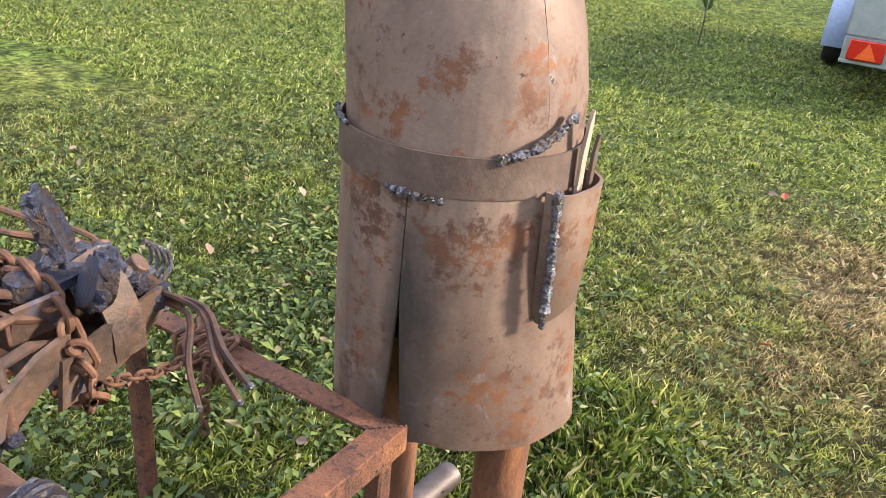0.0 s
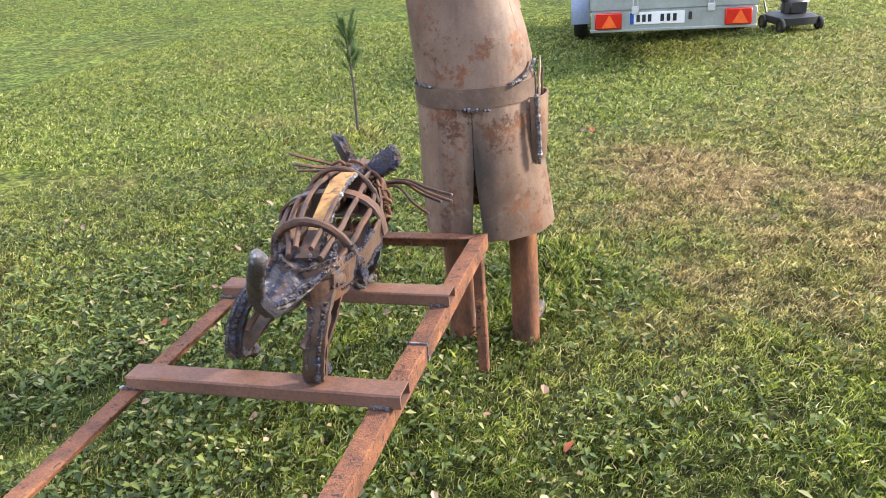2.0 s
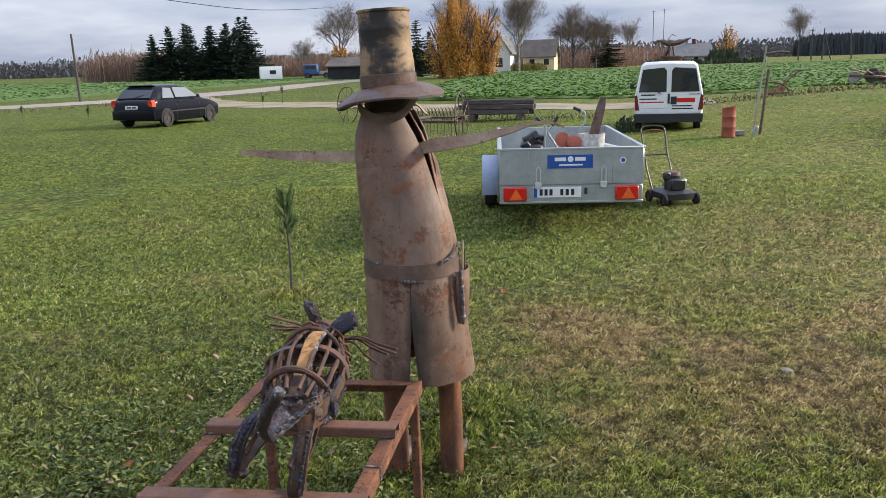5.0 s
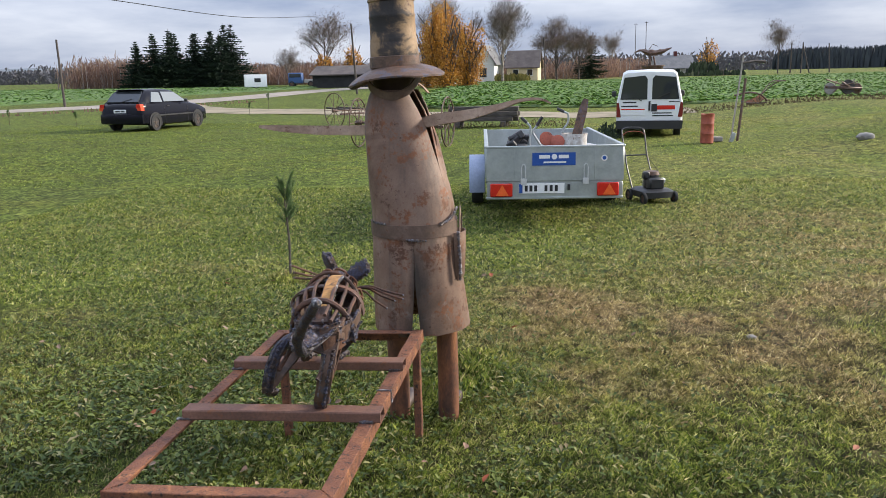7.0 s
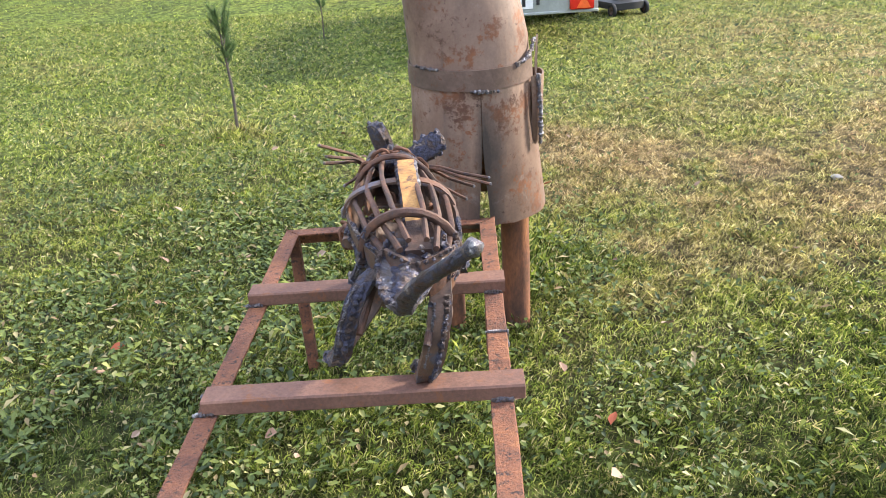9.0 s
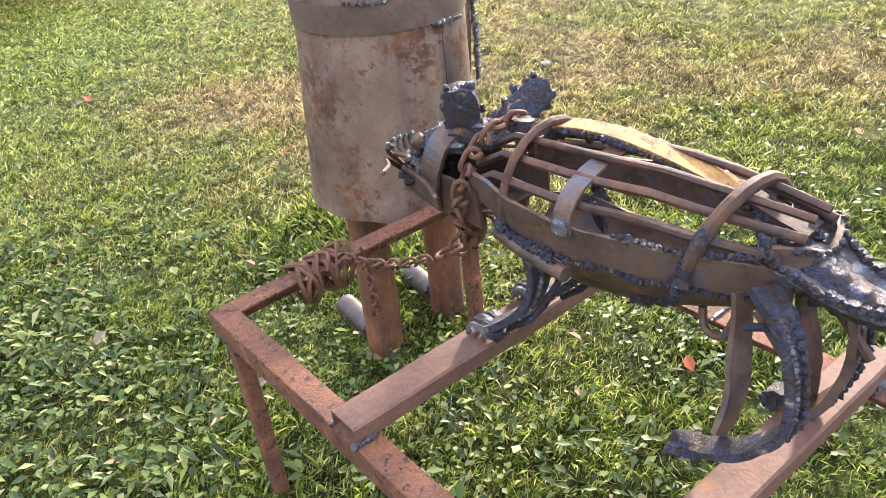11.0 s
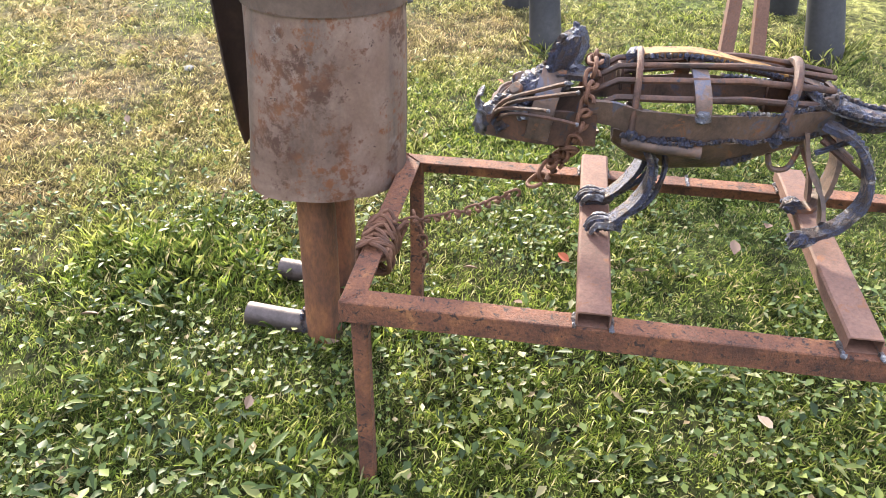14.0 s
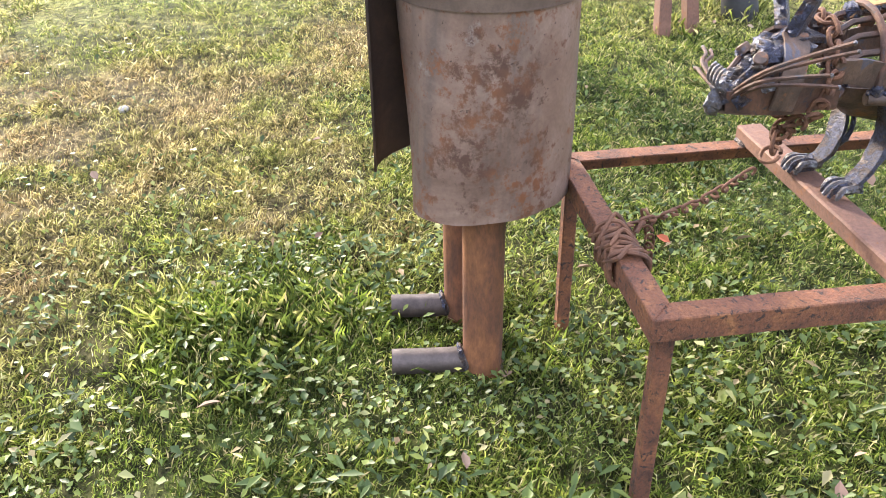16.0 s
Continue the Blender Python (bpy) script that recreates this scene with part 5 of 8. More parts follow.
    # muzzle: a clump of weld
    for k, (dx, dy, dz, r) in enumerate(((0, 0.004, 0.006, 0.022), (-0.014, -0.008, 0.014, 0.016), (0.015, -0.006, 0.012, 0.016), (0, -0.02, 0.026, 0.016), (-0.012, -0.03, 0.038, 0.013), (0.014, -0.032, 0.036, 0.013), (0.0, 0.006, -0.012, 0.016), (0.0, -0.05, 0.046, 0.018), (0.022, -0.056, 0.046, 0.015), (-0.022, -0.056, 0.044, 0.015), (-0.026, -0.03, 0.012, 0.017), (0.028, -0.03, 0.010, 0.017), (-0.034, -0.075, 0.040, 0.015), (0.036, -0.08, 0.042, 0.015), (0.0, -0.085, 0.064, 0.016), (-0.03, -0.11, 0.062, 0.015), (0.03, -0.115, 0.066, 0.014))):
        b.blob((cx(-0.22) + dx, -0.220 + dy, 0.705 + dz), r, W if k % 3 else BE, 200 + k, 0.35, 8)
    for k in range(4):
        x = cx(-0.22) - 0.02 + 0.013 * k
        b.tube(curve_pts([(x, -0.222, 0.730), (x - 0.003, -0.203, 0.746), (x - 0.006, -0.204, 0.768), (x - 0.004, -0.214, 0.775)], 3), 0.0034, 6, BE)
    for k in range(46):
        rnd = random.Random(2000 + k)
        u, v = rnd.random(), rnd.uniform(-1, 1)
        y = -0.222 - 0.115 * u
        b.blob((cx(y) + v * (0.020 + 0.026 * u), y, 0.728 + 0.078 * u ** 0.8 - 0.016 * v * v), rnd.uniform(0.007, 0.013), (W, BE, W)[k % 3], 2100 + k, 0.4, 7, (1.0, 1.3, 0.9))
    for k in range(34):
        rnd = random.Random(2600 + k)
        u, v = rnd.random(), rnd.uniform(-1, 1)
        y = -0.290 - 0.085 * u
        b.blob((cx(y) + v * 0.042, y, 0.794 + 0.030 * u - 0.020 * v * v), rnd.uniform(0.010, 0.018), (W, W, BE)[k % 3], 2700 + k, 0.4, 7, (1.1, 1.2, 0.8))
    for side in (-1, 1):
        e = Vector((cx(-0.283) + side * 0.036, -0.278, 0.790))
        d = Vector((side * 0.55, 0.45, 0.70))
        b.tube([e - d * 0.012, e + d * 0.004, e + d * 0.006], [0.013, 0.0135, 0.0115], 14, D)
    e = Vector((0.078, -0.436, 0.828))
    d = Vector((0.15, 0.05, 1.0))
    b.tube([e - d * 0.010, e + d * 0.010, e + d * 0.014], [0.019, 0.0195, 0.014], 10, W, lump=0.05, seed=61)
    b.tube([e - d * 0.05, e - d * 0.008], 0.009, 8, R)
    # skull plates between the ears, neck straps
    b.ribbon(curve_pts([(cx(-0.25), -0.25, 0.745), (cx(-0.30), -0.305, 0.788), (cx(-0.35), -0.352, 0.815), (cx(-0.42), -0.42, 0.808)], 4), lerp_list([0.035, 0.060, 0.080, 0.06], 13), 0.010, (1, 0, 0), W, 0.15, 210)
    b.ribbon([(cx(-0.42) + 0.05, -0.415, 0.80), (cx(-0.47) + 0.045, -0.47, 0.80)], 0.05, 0.006, (0.3, 0, 1), D)
    b.box((0.05, 0.006, 0.045), pose(0.085, -0.478, 0.80, 0, 0, 8), 0.001, R)
    # backbone: yellow flat bar with welded edges
    sp = curve_pts([(0.088, -0.492, 0.828), (0.090, -0.515, 0.845), (0.098, -0.60, 0.852), (0.108, -0.68, 0.842), (0.120, -0.78, 0.818), (0.130, -0.85, 0.795), (0.134, -0.885, 0.785)], 4)
    b.ribbon(sp[:-7], 0.037, 0.011, (1, 0.12, 0), Y, 0.04, 215)
    b.ribbon(sp[-8:], lerp_list([0.036, 0.040, 0.050], 8), 0.012, (1, 0.12, 0), R, 0.10, 216)
    for s in (-1, 1):
        b.bead([p + Vector((s * 0.0185, 0, -0.002)) for p in sp[2:-2]], 0.0060, BE if s > 0 else W, 0.008, 220 + 40 * s)
    b.blob((0.089, -0.503, 0.838), 0.022, W, 230, 0.25, 9, (1.1, 0.8, 0.8))
    # hoops over the ribs
    def hoop(y0, y1, zt, r, mat, zl, zr, flat=0.0, drop=0.0):
        pts = []
        for i in range(13):
            a = math.pi * i / 12
            y = y0 + (y1 - y0) * i / 12
            x = cx(y0) - math.cos(a) * half(y0) * 1.04
            base = zl + (zr - zl) * i / 12
            pts.append((x, y + drop * math.sin(a), base + (zt - base) * math.sin(a) ** 0.8))
        if flat:
            b.ribbon(pts, flat, 0.005, (0, 1, 0), mat, 0.03, int(y0 * 100))
        else:
            b.tube(pts, r, 8, mat, lump=0.06, seed=3)
        return pts
    p = hoop(-0.505, -0.515, 0.858, 0.0068, R, 0.725, 0.715)
    b.blob(p[0], 0.012, W, 240), b.blob(p[-1], 0.012, W, 241)
    p = hoop(-0.632, -0.610, 0.838, 0, D, 0.772, 0.735, 0.030)
    b.blob(p[0], 0.015, BE, 242, 0.2, 8, (0.6, 1.2, 0.9))
    b.ribbon([Vector(q) + Vector((0, 0, 0.003)) for q in p[6:]], 0.028, 0.006, (0, 1, 0), R, 0.02, 7)
    p = hoop(-0.785, -0.80, 0.842, 0.0098, R, 0.715, 0.700, 0, -0.025)
    b.bead(p[:4], 0.0125, W, 0.012, 250), b.bead(p[-3:], 0.0125, W, 0.012, 260)
    # belly: a dented trough below the flanks, a pipe stub at its left edge
    rows = []
    for y, wv, zb in ((-0.475, 0.05, 0.672), (-0.52, 0.072, 0.640), (-0.60, 0.080, 0.618), (-0.70, 0.078, 0.622), (-0.78, 0.066, 0.648), (-0.86, 0.045, 0.675)):
        zt = 0.716 if y > -0.6 else 0.700
        r1 = [(cx(y) + wv * math.cos(a), y, zt + (zt - zb) * math.sin(a)) for a in np.linspace(math.pi, 2 * math.pi, 11)]
        r2 = [(cx(y) + (wv - 0.005) * math.cos(a), y, zt + (zt - zb - 0.005) * math.sin(a)) for a in np.linspace(2 * math.pi, math.pi, 11)]
        rows.append(r1 + r2)
    b.loft(rows, D, False)
    b.tube([(-0.030, -0.490, 0.708), (-0.040, -0.56, 0.704), (-0.044, -0.640, 0.702)], 0.0125, 10, D)
    b.bead([(-0.034, -0.490, 0.721), (-0.044, -0.56, 0.718), (-0.048, -0.63, 0.716)], 0.0060, W, 0.010, 270)
    b.bead([(0.03, -0.70, 0.652), (0.05, -0.76, 0.668)], 0.009, W, 0.010, 280)
    b.tube(curve_pts([(0.06, -0.79, 0.668), (0.055, -0.80, 0.640), (0.05, -0.83, 0.645), (0.055, -0.845, 0.690)], 4), 0.006, 7, D)
    # rump and tail
    rp = curve_pts([(0.122, -0.845, 0.765), (0.116, -0.885, 0.756), (0.109, -0.930, 0.742), (0.108, -0.975, 0.733), (0.111, -1.020, 0.742), (0.126, -1.085, 0.798), (0.162, -1.145, 0.858), (0.202, -1.202, 0.910), (0.238, -1.252, 0.957)], 5)
    b.tube(rp, lerp_list([0.030, 0.034, 0.032, 0.026, 0.0195, 0.0165, 0.0150, 0.0142, 0.0138], len(rp)), 12, W, squash=0.85, lump=0.16, seed=290)
    b.bead([q + Vector((0.003, 0.0, 0.012)) for q in rp[14:-2]], 0.0042, BE, 0.012, 777)
    b.blob((0.2375, -1.250, 0.956), 0.0145, BE, 778, 0.15, 8)
    # collar: a bent band round the end of the ribs, running into the flank bars
    arc = [(0.132 + 0.066 * math.cos(q), -0.862 - 0.052 * math.sin(q), 0.757 + 0.006 * math.sin(q * 3)) for q in np.linspace(-0.35, math.pi + 0.35, 17)]
    b.ribbon(arc, lerp_list([0.050, 0.056, 0.052, 0.058, 0.050], 17), 0.008, (0, 0.15, 1), D, 0.07, 295)
    b.bead([Vector(q) + Vector((0, -0.004, 0.026)) for q in arc[2:-3]], 0.0046, W, 0.008, 1295)
    b.bead([Vector(q) + Vector((0, -0.006, -0.026)) for q in arc[1:-1]], 0.0062, W, 0.009, 1395)
    b.ribbon(curve_pts([(0.182, -0.79, 0.738), (0.199, -0.85, 0.734), (0.178, -0.905, 0.726), (0.150, -0.925, 0.720)], 4), 0.056, 0.008, (0.1, 0, 1), R, 0.05, 296)
    # leaf: a broad dished plate, silvery with weld, that narrows into the tail
    rows = []
    for y, zc, wv in ((-0.838, 0.792, 0.050), (-0.862, 0.778, 0.064), (-0.885, 0.766, 0.068), (-0.910, 0.758, 0.058), (-0.940, 0.750, 0.054), (-0.970, 0.743, 0.045), (-1.005, 0.740, 0.032), (-1.040, 0.750, 0.020)):
        x0 = 0.129 - 0.22 * min(max(0, -0.85 - y), 0.10)
        top = [Vector((x0 + wv * q, y + 0.004 * noise.noise((q * 3, y * 40, 1.0)), zc + 0.010 * q * q + 0.005 * noise.noise((q * 4, y * 60, 2.0)))) for q in np.linspace(-1, 1, 9)]
        rows.append(top + [p - Vector((0, 0, 0.010)) for p in top[::-1]])
    b.loft(rows, BE, True)
    for side in (-1, 1):
        b.bead([Vector((0.129 - 0.22 * min(max(0, -0.85 - y), 0.10) + side * wv, y, zc + 0.009)) for y, zc, wv in ((-0.840, 0.794, 0.050), (-0.885, 0.768, 0.067), (-0.935, 0.752, 0.054), (-0.985, 0.742, 0.038), (-1.035, 0.749, 0.021))], 0.0062, W, 0.008, 1420 + side)
    for k in range(40):
        rnd = random.Random(1500 + k)
        y = rnd.uniform(-1.02, -0.86)
        half_w = float(np.interp(-y, (0.86, 0.93, 1.02), (0.040, 0.044, 0.022)))
        b.blob((0.129 - 0.22 * min(max(0, -0.85 - y), 0.10) + rnd.uniform(-half_w, half_w), y, float(np.interp(-y, (0.86, 0.94, 1.0, 1.04), (0.778, 0.751, 0.742, 0.752)))), rnd.uniform(0.004, 0.009), (BE, W, BE)[k % 3], 1600 + k, 0.35, 6, (1.3, 1.3, 0.6))
    for k in range(34):
        rnd = random.Random(300 + k)
        b.blob((0.135 + rnd.uniform(-0.052, 0.050), -0.87 + rnd.uniform(-0.035, 0.035), 0.765 + rnd.uniform(-0.030, 0.026)), rnd.uniform(0.006, 0.014), BE if k % 3 == 0 else W, 310 + k, 0.35, 7)
    ob = b.object("scrap_metal_rat", mats)
    return tagged(ob, "rat-like animal welded from rusty rods and blued steel straps", "sculpture")


make_animal()


# ---- chain, rings and wire wrapping ----
def link_mesh(long, wide, r):
    b = Build()
    pts = []
    n = 16
    for i in range(n + 1):
        a = 2 * math.pi * i / n
        x = wide / 2 * math.cos(a)
        y = wide / 2 * math.sin(a) + (long - wide) / 2 * (1 if math.sin(a) >= 0 else -1)
        pts.append((x, y, 0))
    b.tube(pts, r, 7, 0, caps=False)
    me_ob = b.object("link", M_CHAIN)
    return me_ob


def chain_along(name, pts, pitch, long, wide, r, label):
    root = thing(name, pose(*pts[0]), label, "chain")
    first = link_mesh(long, wide, r)
    path = curve_pts(pts, 12)
    dist, last, k = 0.0, path[0], 0
    spots = [(path[0], (path[1] - path[0]).normalized())]
    for a, c in zip(path, path[1:]):
        seg = (c - a).length
        while dist + seg >= pitch:
            f = (pitch - dist) / seg
            a = a.lerp(c, f)
            seg = (c - a).length
            dist = 0.0
            spots.append((a.copy(), (c - a).normalized() if seg > 1e-6 else spots[-1][1]))
        dist += seg
    rnd = random.Random(4)
    for i, (p, d) in enumerate(spots):
        ob = first if i == 0 else first.copy()
        if i:
            scene.collection.objects.link(ob)
        q = d.to_track_quat("Y", "Z").to_matrix().to_4x4()
        ob.parent = root
        ob.matrix_parent_inverse = root.matrix_world.inverted()
        ob.matrix_basis = Matrix.Translation(p) @ q @ Matrix.Rotation(radians(90 * (i % 2) + rnd.uniform(-22, 22)), 4, "Y") @ Matrix.Rotation(radians(rnd.uniform(-8, 8)), 4, "X")
    return root


chain_along("chain", [(-0.060, -0.060, 0.497), (-0.058, -0.11, 0.506), (-0.045, -0.20, 0.530), (-0.024, -0.30, 0.575)], 0.022, 0.032, 0.018, 0.0031, "thin rusty chain tied to the frame's end bar")
chain_along("chain", [(-0.010, -0.335, 0.598), (0.010, -0.352, 0.612), (0.028, -0.372, 0.640)], 0.030, 0.046, 0.036, 0.0042, "heavy rusty chain rings below the animal's neck")
chain_along("chain", [(0.020, -0.372, 0.640), (-0.020, -0.392, 0.672), (-0.034, -0.405, 0.715), (-0.030, -0.415, 0.765), (-0.004, -0.42, 0.812), (0.040, -0.425, 0.838), (0.085, -0.425, 0.832), (0.125, -0.42, 0.79), (0.140, -0.41, 0.73), (0.120, -0.395, 0.675), (0.06, -0.38, 0.645)], 0.027, 0.040, 0.026, 0.0045, "rusty chain slung round the animal's neck")
chain_along("chain", [(0.036, -0.375, 0.70), (0.030, -0.378, 0.66), (0.024, -0.372, 0.625), (0.040, -0.355, 0.612)], 0.027, 0.040, 0.026, 0.0045, "loose loop of rusty chain under the animal's throat")
chain_along("chain", [(-0.040, -0.085, 0.50), (-0.036, -0.10, 0.455), (-0.034, -0.104, 0.40), (-0.034, -0.105, 0.36)], 0.021, 0.031, 0.018, 0.003, "short end of rusty chain hanging from the end bar")


def wire_wrap():
    root = thing("wire_wrapping", pose(-0.1, -0.02, RT), "thick rusty wire wound many times round the frame's end bar", "wire")
    rnd = random.Random(12)
    zc = RT - RS / 2 - 0.001
    for k in range(11):
        b = Build()
        x0 = -0.148 + 0.0085 * k + rnd.uniform(-0.004, 0.004)
        tilt = rnd.uniform(-0.035, 0.035)
        g = 0.008 + rnd.uniform(0, 0.007)
        hw = RS / 2 + g
        pts = []
        for i in range(17):
            a = 2 * math.pi * i / 16
            c, s = math.cos(a), math.sin(a)
            e = 0.62
            pts.append((x0 + tilt * c + 0.006 * math.sin(a * 2 + k) - 0.1 * 0, Y0 - RS / 2 + hw * math.copysign(abs(c) ** e, c) + rnd.uniform(-0.002, 0.002), zc + hw * math.copysign(abs(s) ** e, s) - 0.002))
        pts[-1] = pts[0]
        b.tube(curve_pts(pts, 2), 0.0048, 7, 0, caps=False)
        ob = b.object("wire_turn", M_CHAIN)
        ob.parent = root
        ob.matrix_parent_inverse = root.matrix_world.inverted()
    for k in range(5):
        b = Build()
        x0 = -0.15 + 0.024 * k
        b.tube(curve_pts([(x0, Y0 - 0.055, zc + 0.02), (x0 + 0.02, Y0 - 0.03, zc + 0.036 + 0.004 * k), (x0 + 0.035 * (1 if k % 2 else -0.4), Y0 + 0.004, zc + 0.034), (x0 + 0.03, Y0 + 0.014, zc + 0.0)], 4), 0.0045, 7)
        ob = b.object("wire_turn", M_CHAIN)
        ob.parent = root
        ob.matrix_parent_inverse = root.matrix_world.inverted()
    b = Build()
    b.tube(curve_pts([(-0.075, Y0 - 0.06, zc + 0.03), (-0.062, Y0 - 0.075, zc + 0.045), (-0.045, Y0 - 0.07, zc + 0.02), (-0.055, Y0 - 0.06, zc - 0.005)], 4), 0.0048, 7)
    ob = b.object("wire_turn", M_CHAIN)
    ob.parent = root
    ob.matrix_parent_inverse = root.matrix_world.inverted()


wire_wrap()


# ---- small box trailer ----
def local(parent, ob):
    ob.parent = parent
    return ob


def quad_sign(b, x0, x1, z0, z1, y, mat=0, t=0.003):
    b.box((x1 - x0, t, z1 - z0), pose((x0 + x1) / 2, y, (z0 + z1) / 2), 0, mat)


def wheel(name, parent, m, r, w, tyre_mat, rim_mat, spokes=5):
    root = new(name)
    root.parent = parent
    root.matrix_basis = m
    b = Build()
    prof = ((r * 0.62, -w / 2), (r * 0.93, -w / 2), (r, -w * 0.32), (r, w * 0.32), (r * 0.93, w / 2), (r * 0.62, w / 2))
    n = 28
    for q, x in prof:
        for k in range(n):
            a = 2 * math.pi * k / n
            b.v.append(Vector((x, q * math.cos(a), q * math.sin(a))))
    for i in range(len(prof)):
        j = (i + 1) % len(prof)
        for k in range(n):
            b.face((i * n + k, i * n + (k + 1) % n, j * n + (k + 1) % n, j * n + k), 0, True)
    t = b.object("tyre", tyre_mat, root)
    b = Build()
    b.tube([(-w * 0.3, 0, 0), (w * 0.3, 0, 0)], r * 0.63, 28)
    for k in range(spokes):
        a = 2 * math.pi * k / spokes
        b.box((w * 0.78, r * 0.12, r * 0.5), pose(0, 0, 0, math.degrees(a), 0, 0) @ pose(0, 0, r * 0.32), 0.004)
    b.tube([(-w * 0.44, 0, 0), (w * 0.44, 0, 0)], r * 0.16, 14)
    b.object("rim", rim_mat, root)
    return root


def make_trailer():
    gz = ground_z(0.8, 7.5)
    T = thing("box_trailer", pose(0.835, 6.25, 0, 0, 0, 5.2), "galvanised grey box trailer with a blue sign on the lawn", "trailer")
    W, L, zb, zt = 1.58, 3.25, 0.335, 0.735
    hw = W / 2

    def p(name, size, at, mat, label="", bev=0.004, rot=(0, 0, 0), parent=T):
        b = Build()
        b.box(size, pose(*at, *rot), bev)
        return part(name, b, mat, parent, label)
    p("floor_panel", (W - 0.02, L, 0.03), (0, L / 2, zb - 0.015), M_ZINC)
    b = Build()
    b.box((W, 0.025, zt - zb), pose(0, 0, (zt + zb) / 2), 0.004)
    b.box((W, 0.034, 0.028), pose(0, 0, zt - 0.004), 0.006)
    for x in (-hw + 0.32, hw - 0.33):
        b.box((0.006, 0.032, zt - zb - 0.03), pose(x, 0, (zt + zb) / 2 - 0.01), 0.002)
    tail = part("tailgate", b, M_ZINC, T, "grey pressed-sheet tailgate")
    for s in (-1, 1):
        b = Build()
        b.box((0.025, L, zt - zb), pose(s * hw, L / 2, (zt + zb) / 2), 0.004)
        b.box((0.05, L, 0.028), pose(s * hw, L / 2, zt - 0.002), 0.006)
        for k in range(4):
            b.box((0.03, 0.03, zt - zb), pose(s * hw * 1.005, 0.4 + k * 0.73, (zt + zb) / 2), 0.006)
        part("side_panel", b, M_ZINC, T)
    p("front_panel", (W, 0.025, zt - zb), (0, L, (zt + zb) / 2), M_ZINC)
    b = Build()
    b.box((W, 0.05, 0.19), pose(0, 0.02, 0.225), 0.004)
    b.box((W + 0.01, 0.06, 0.03), pose(0, 0.02, 0.137), 0.006)
    part("rear_beam", b, M_ZINC, T)
    for s in (-1, 1):
        p("chassis_rail", (0.05, L, 0.09), (s * 0.5, L / 2, 0.27), M_ZINC)
    b = Build()
    b.box((0.07, 1.5, 0.07), pose(0, L + 0.6, 0.27), 0.006)
    part("drawbar", b, M_ZINC, T)
    b = Build()
    b.tube([(0, L + 1.2, 0.30), (0, L + 1.2, gz - 0.0)], 0.024, 10)
    b.tube([(-0.03, L + 1.2, gz + 0.07), (0.03, L + 1.2, gz + 0.07)], 0.075, 16)
    part("jockey_wheel", b, M_BLACK, T)
    b = Build()
    b.tube([(-hw, L * 0.56, gz + 0.29), (hw, L * 0.56, gz + 0.29)], 0.03, 10)
    part("axle", b, M_BLACK, T)
    for s in (-1, 1):
        wheel("wheel", T, pose(s * (hw + 0.12), L * 0.56, gz + 0.285), 0.29, 0.16, M_RUBBER, M_ZINC)
        b = Build()
        prof = []
        for i in range(13):
            a = math.pi * (-0.06 + 1.12 * i / 12)
            prof.append((math.cos(a) * 0.42, max(math.sin(a) * 0.40, -0.10)))
        rows = [[(s * (hw + x), L * 0.56 + u, gz + 0.27 + v) for u, v in prof] for x in (0.014, 0.03, 0.2, 0.225)]
        rows[0] = [(s * (hw + 0.014), L * 0.56 + u * 0.97, gz + 0.27 + v * 0.97) for u, v in prof]
        b.loft(rows, 0, True, False, False)
        for r in (1.0,):
            i0 = len(b.v)
            for q in (0.75, 1.0):
                b.v += [Vector((s * (hw + 0.226), L * 0.56 + u * q, gz + 0.27 + v * q)) for u, v in prof]
            for k in range(12):
                b.face((i0 + k, i0 + k + 1, i0 + 13 + k + 1, i0 + 13 + k), 0, True)
        part("mudguard", b, M_BLUEWHEEL, T, "pale blue-grey plastic mudguard")
    for x in (-hw + 0.43, hw - 0.43):
        b = Build()
        b.tube(curve_pts([(x - 0.022, -0.03, zb + 0.03), (x - 0.022, -0.03, zb + 0.16), (x, -0.03, zb + 0.2), (x + 0.022, -0.03, zb + 0.16), (x + 0.022, -0.03, zb + 0.03)], 3), 0.006, 6)
        b.box((0.07, 0.025, 0.075), pose(x, -0.02, zb - 0.005), 0.006)
        part("latch", b, M_STEEL, T, "bright steel over-centre latch")
    for x0, x1 in ((-hw + 0.04, -hw + 0.30), (hw - 0.30, hw - 0.05)):
        lamp = p("tail_lamp", (x1 - x0, 0.04, 0.155), ((x0 + x1) / 2, -0.025, 0.235), M_RED, "red tail lamp with triangular reflector", 0.01)
        b = Build()
        cxx = x0 + 0.14
        i0 = 0
        tri = [(cxx - 0.075, 0.172), (cxx + 0.075, 0.172), (cxx, 0.30)]
        b.loft([[(x, -0.046, z) for x, z in tri], [(x, -0.054, z) for x, z in tri]], 0, False)
        part("reflector", b, M_ORANGE, lamp, "orange triangular reflector")
    pl = p("number_plate", (0.53, 0.006, 0.118), (-0.150, -0.012, 0.250), M_PLATE, "white number plate with a blue edge", 0.002)
    b = Build()
    b.box((0.04, 0.004, 0.112), pose(-0.150 - 0.243, -0.017, 0.250), 0)
    part("blue_edge", b, M_BLUE, pl)
    for k, x in enumerate((-0.33, -0.275, -0.22, -0.10, -0.04, 0.02)):
        b = Build()
        b.box((0.034, 0.004, 0.07), pose(x, -0.017, 0.250), 0)
        part("bar", b, M_INK, pl)
    sg = p("sign", (0.50, 0.005, 0.148), (-0.01, -0.0165, 0.590), M_BLUE, "blue sign with plain white bars", 0)
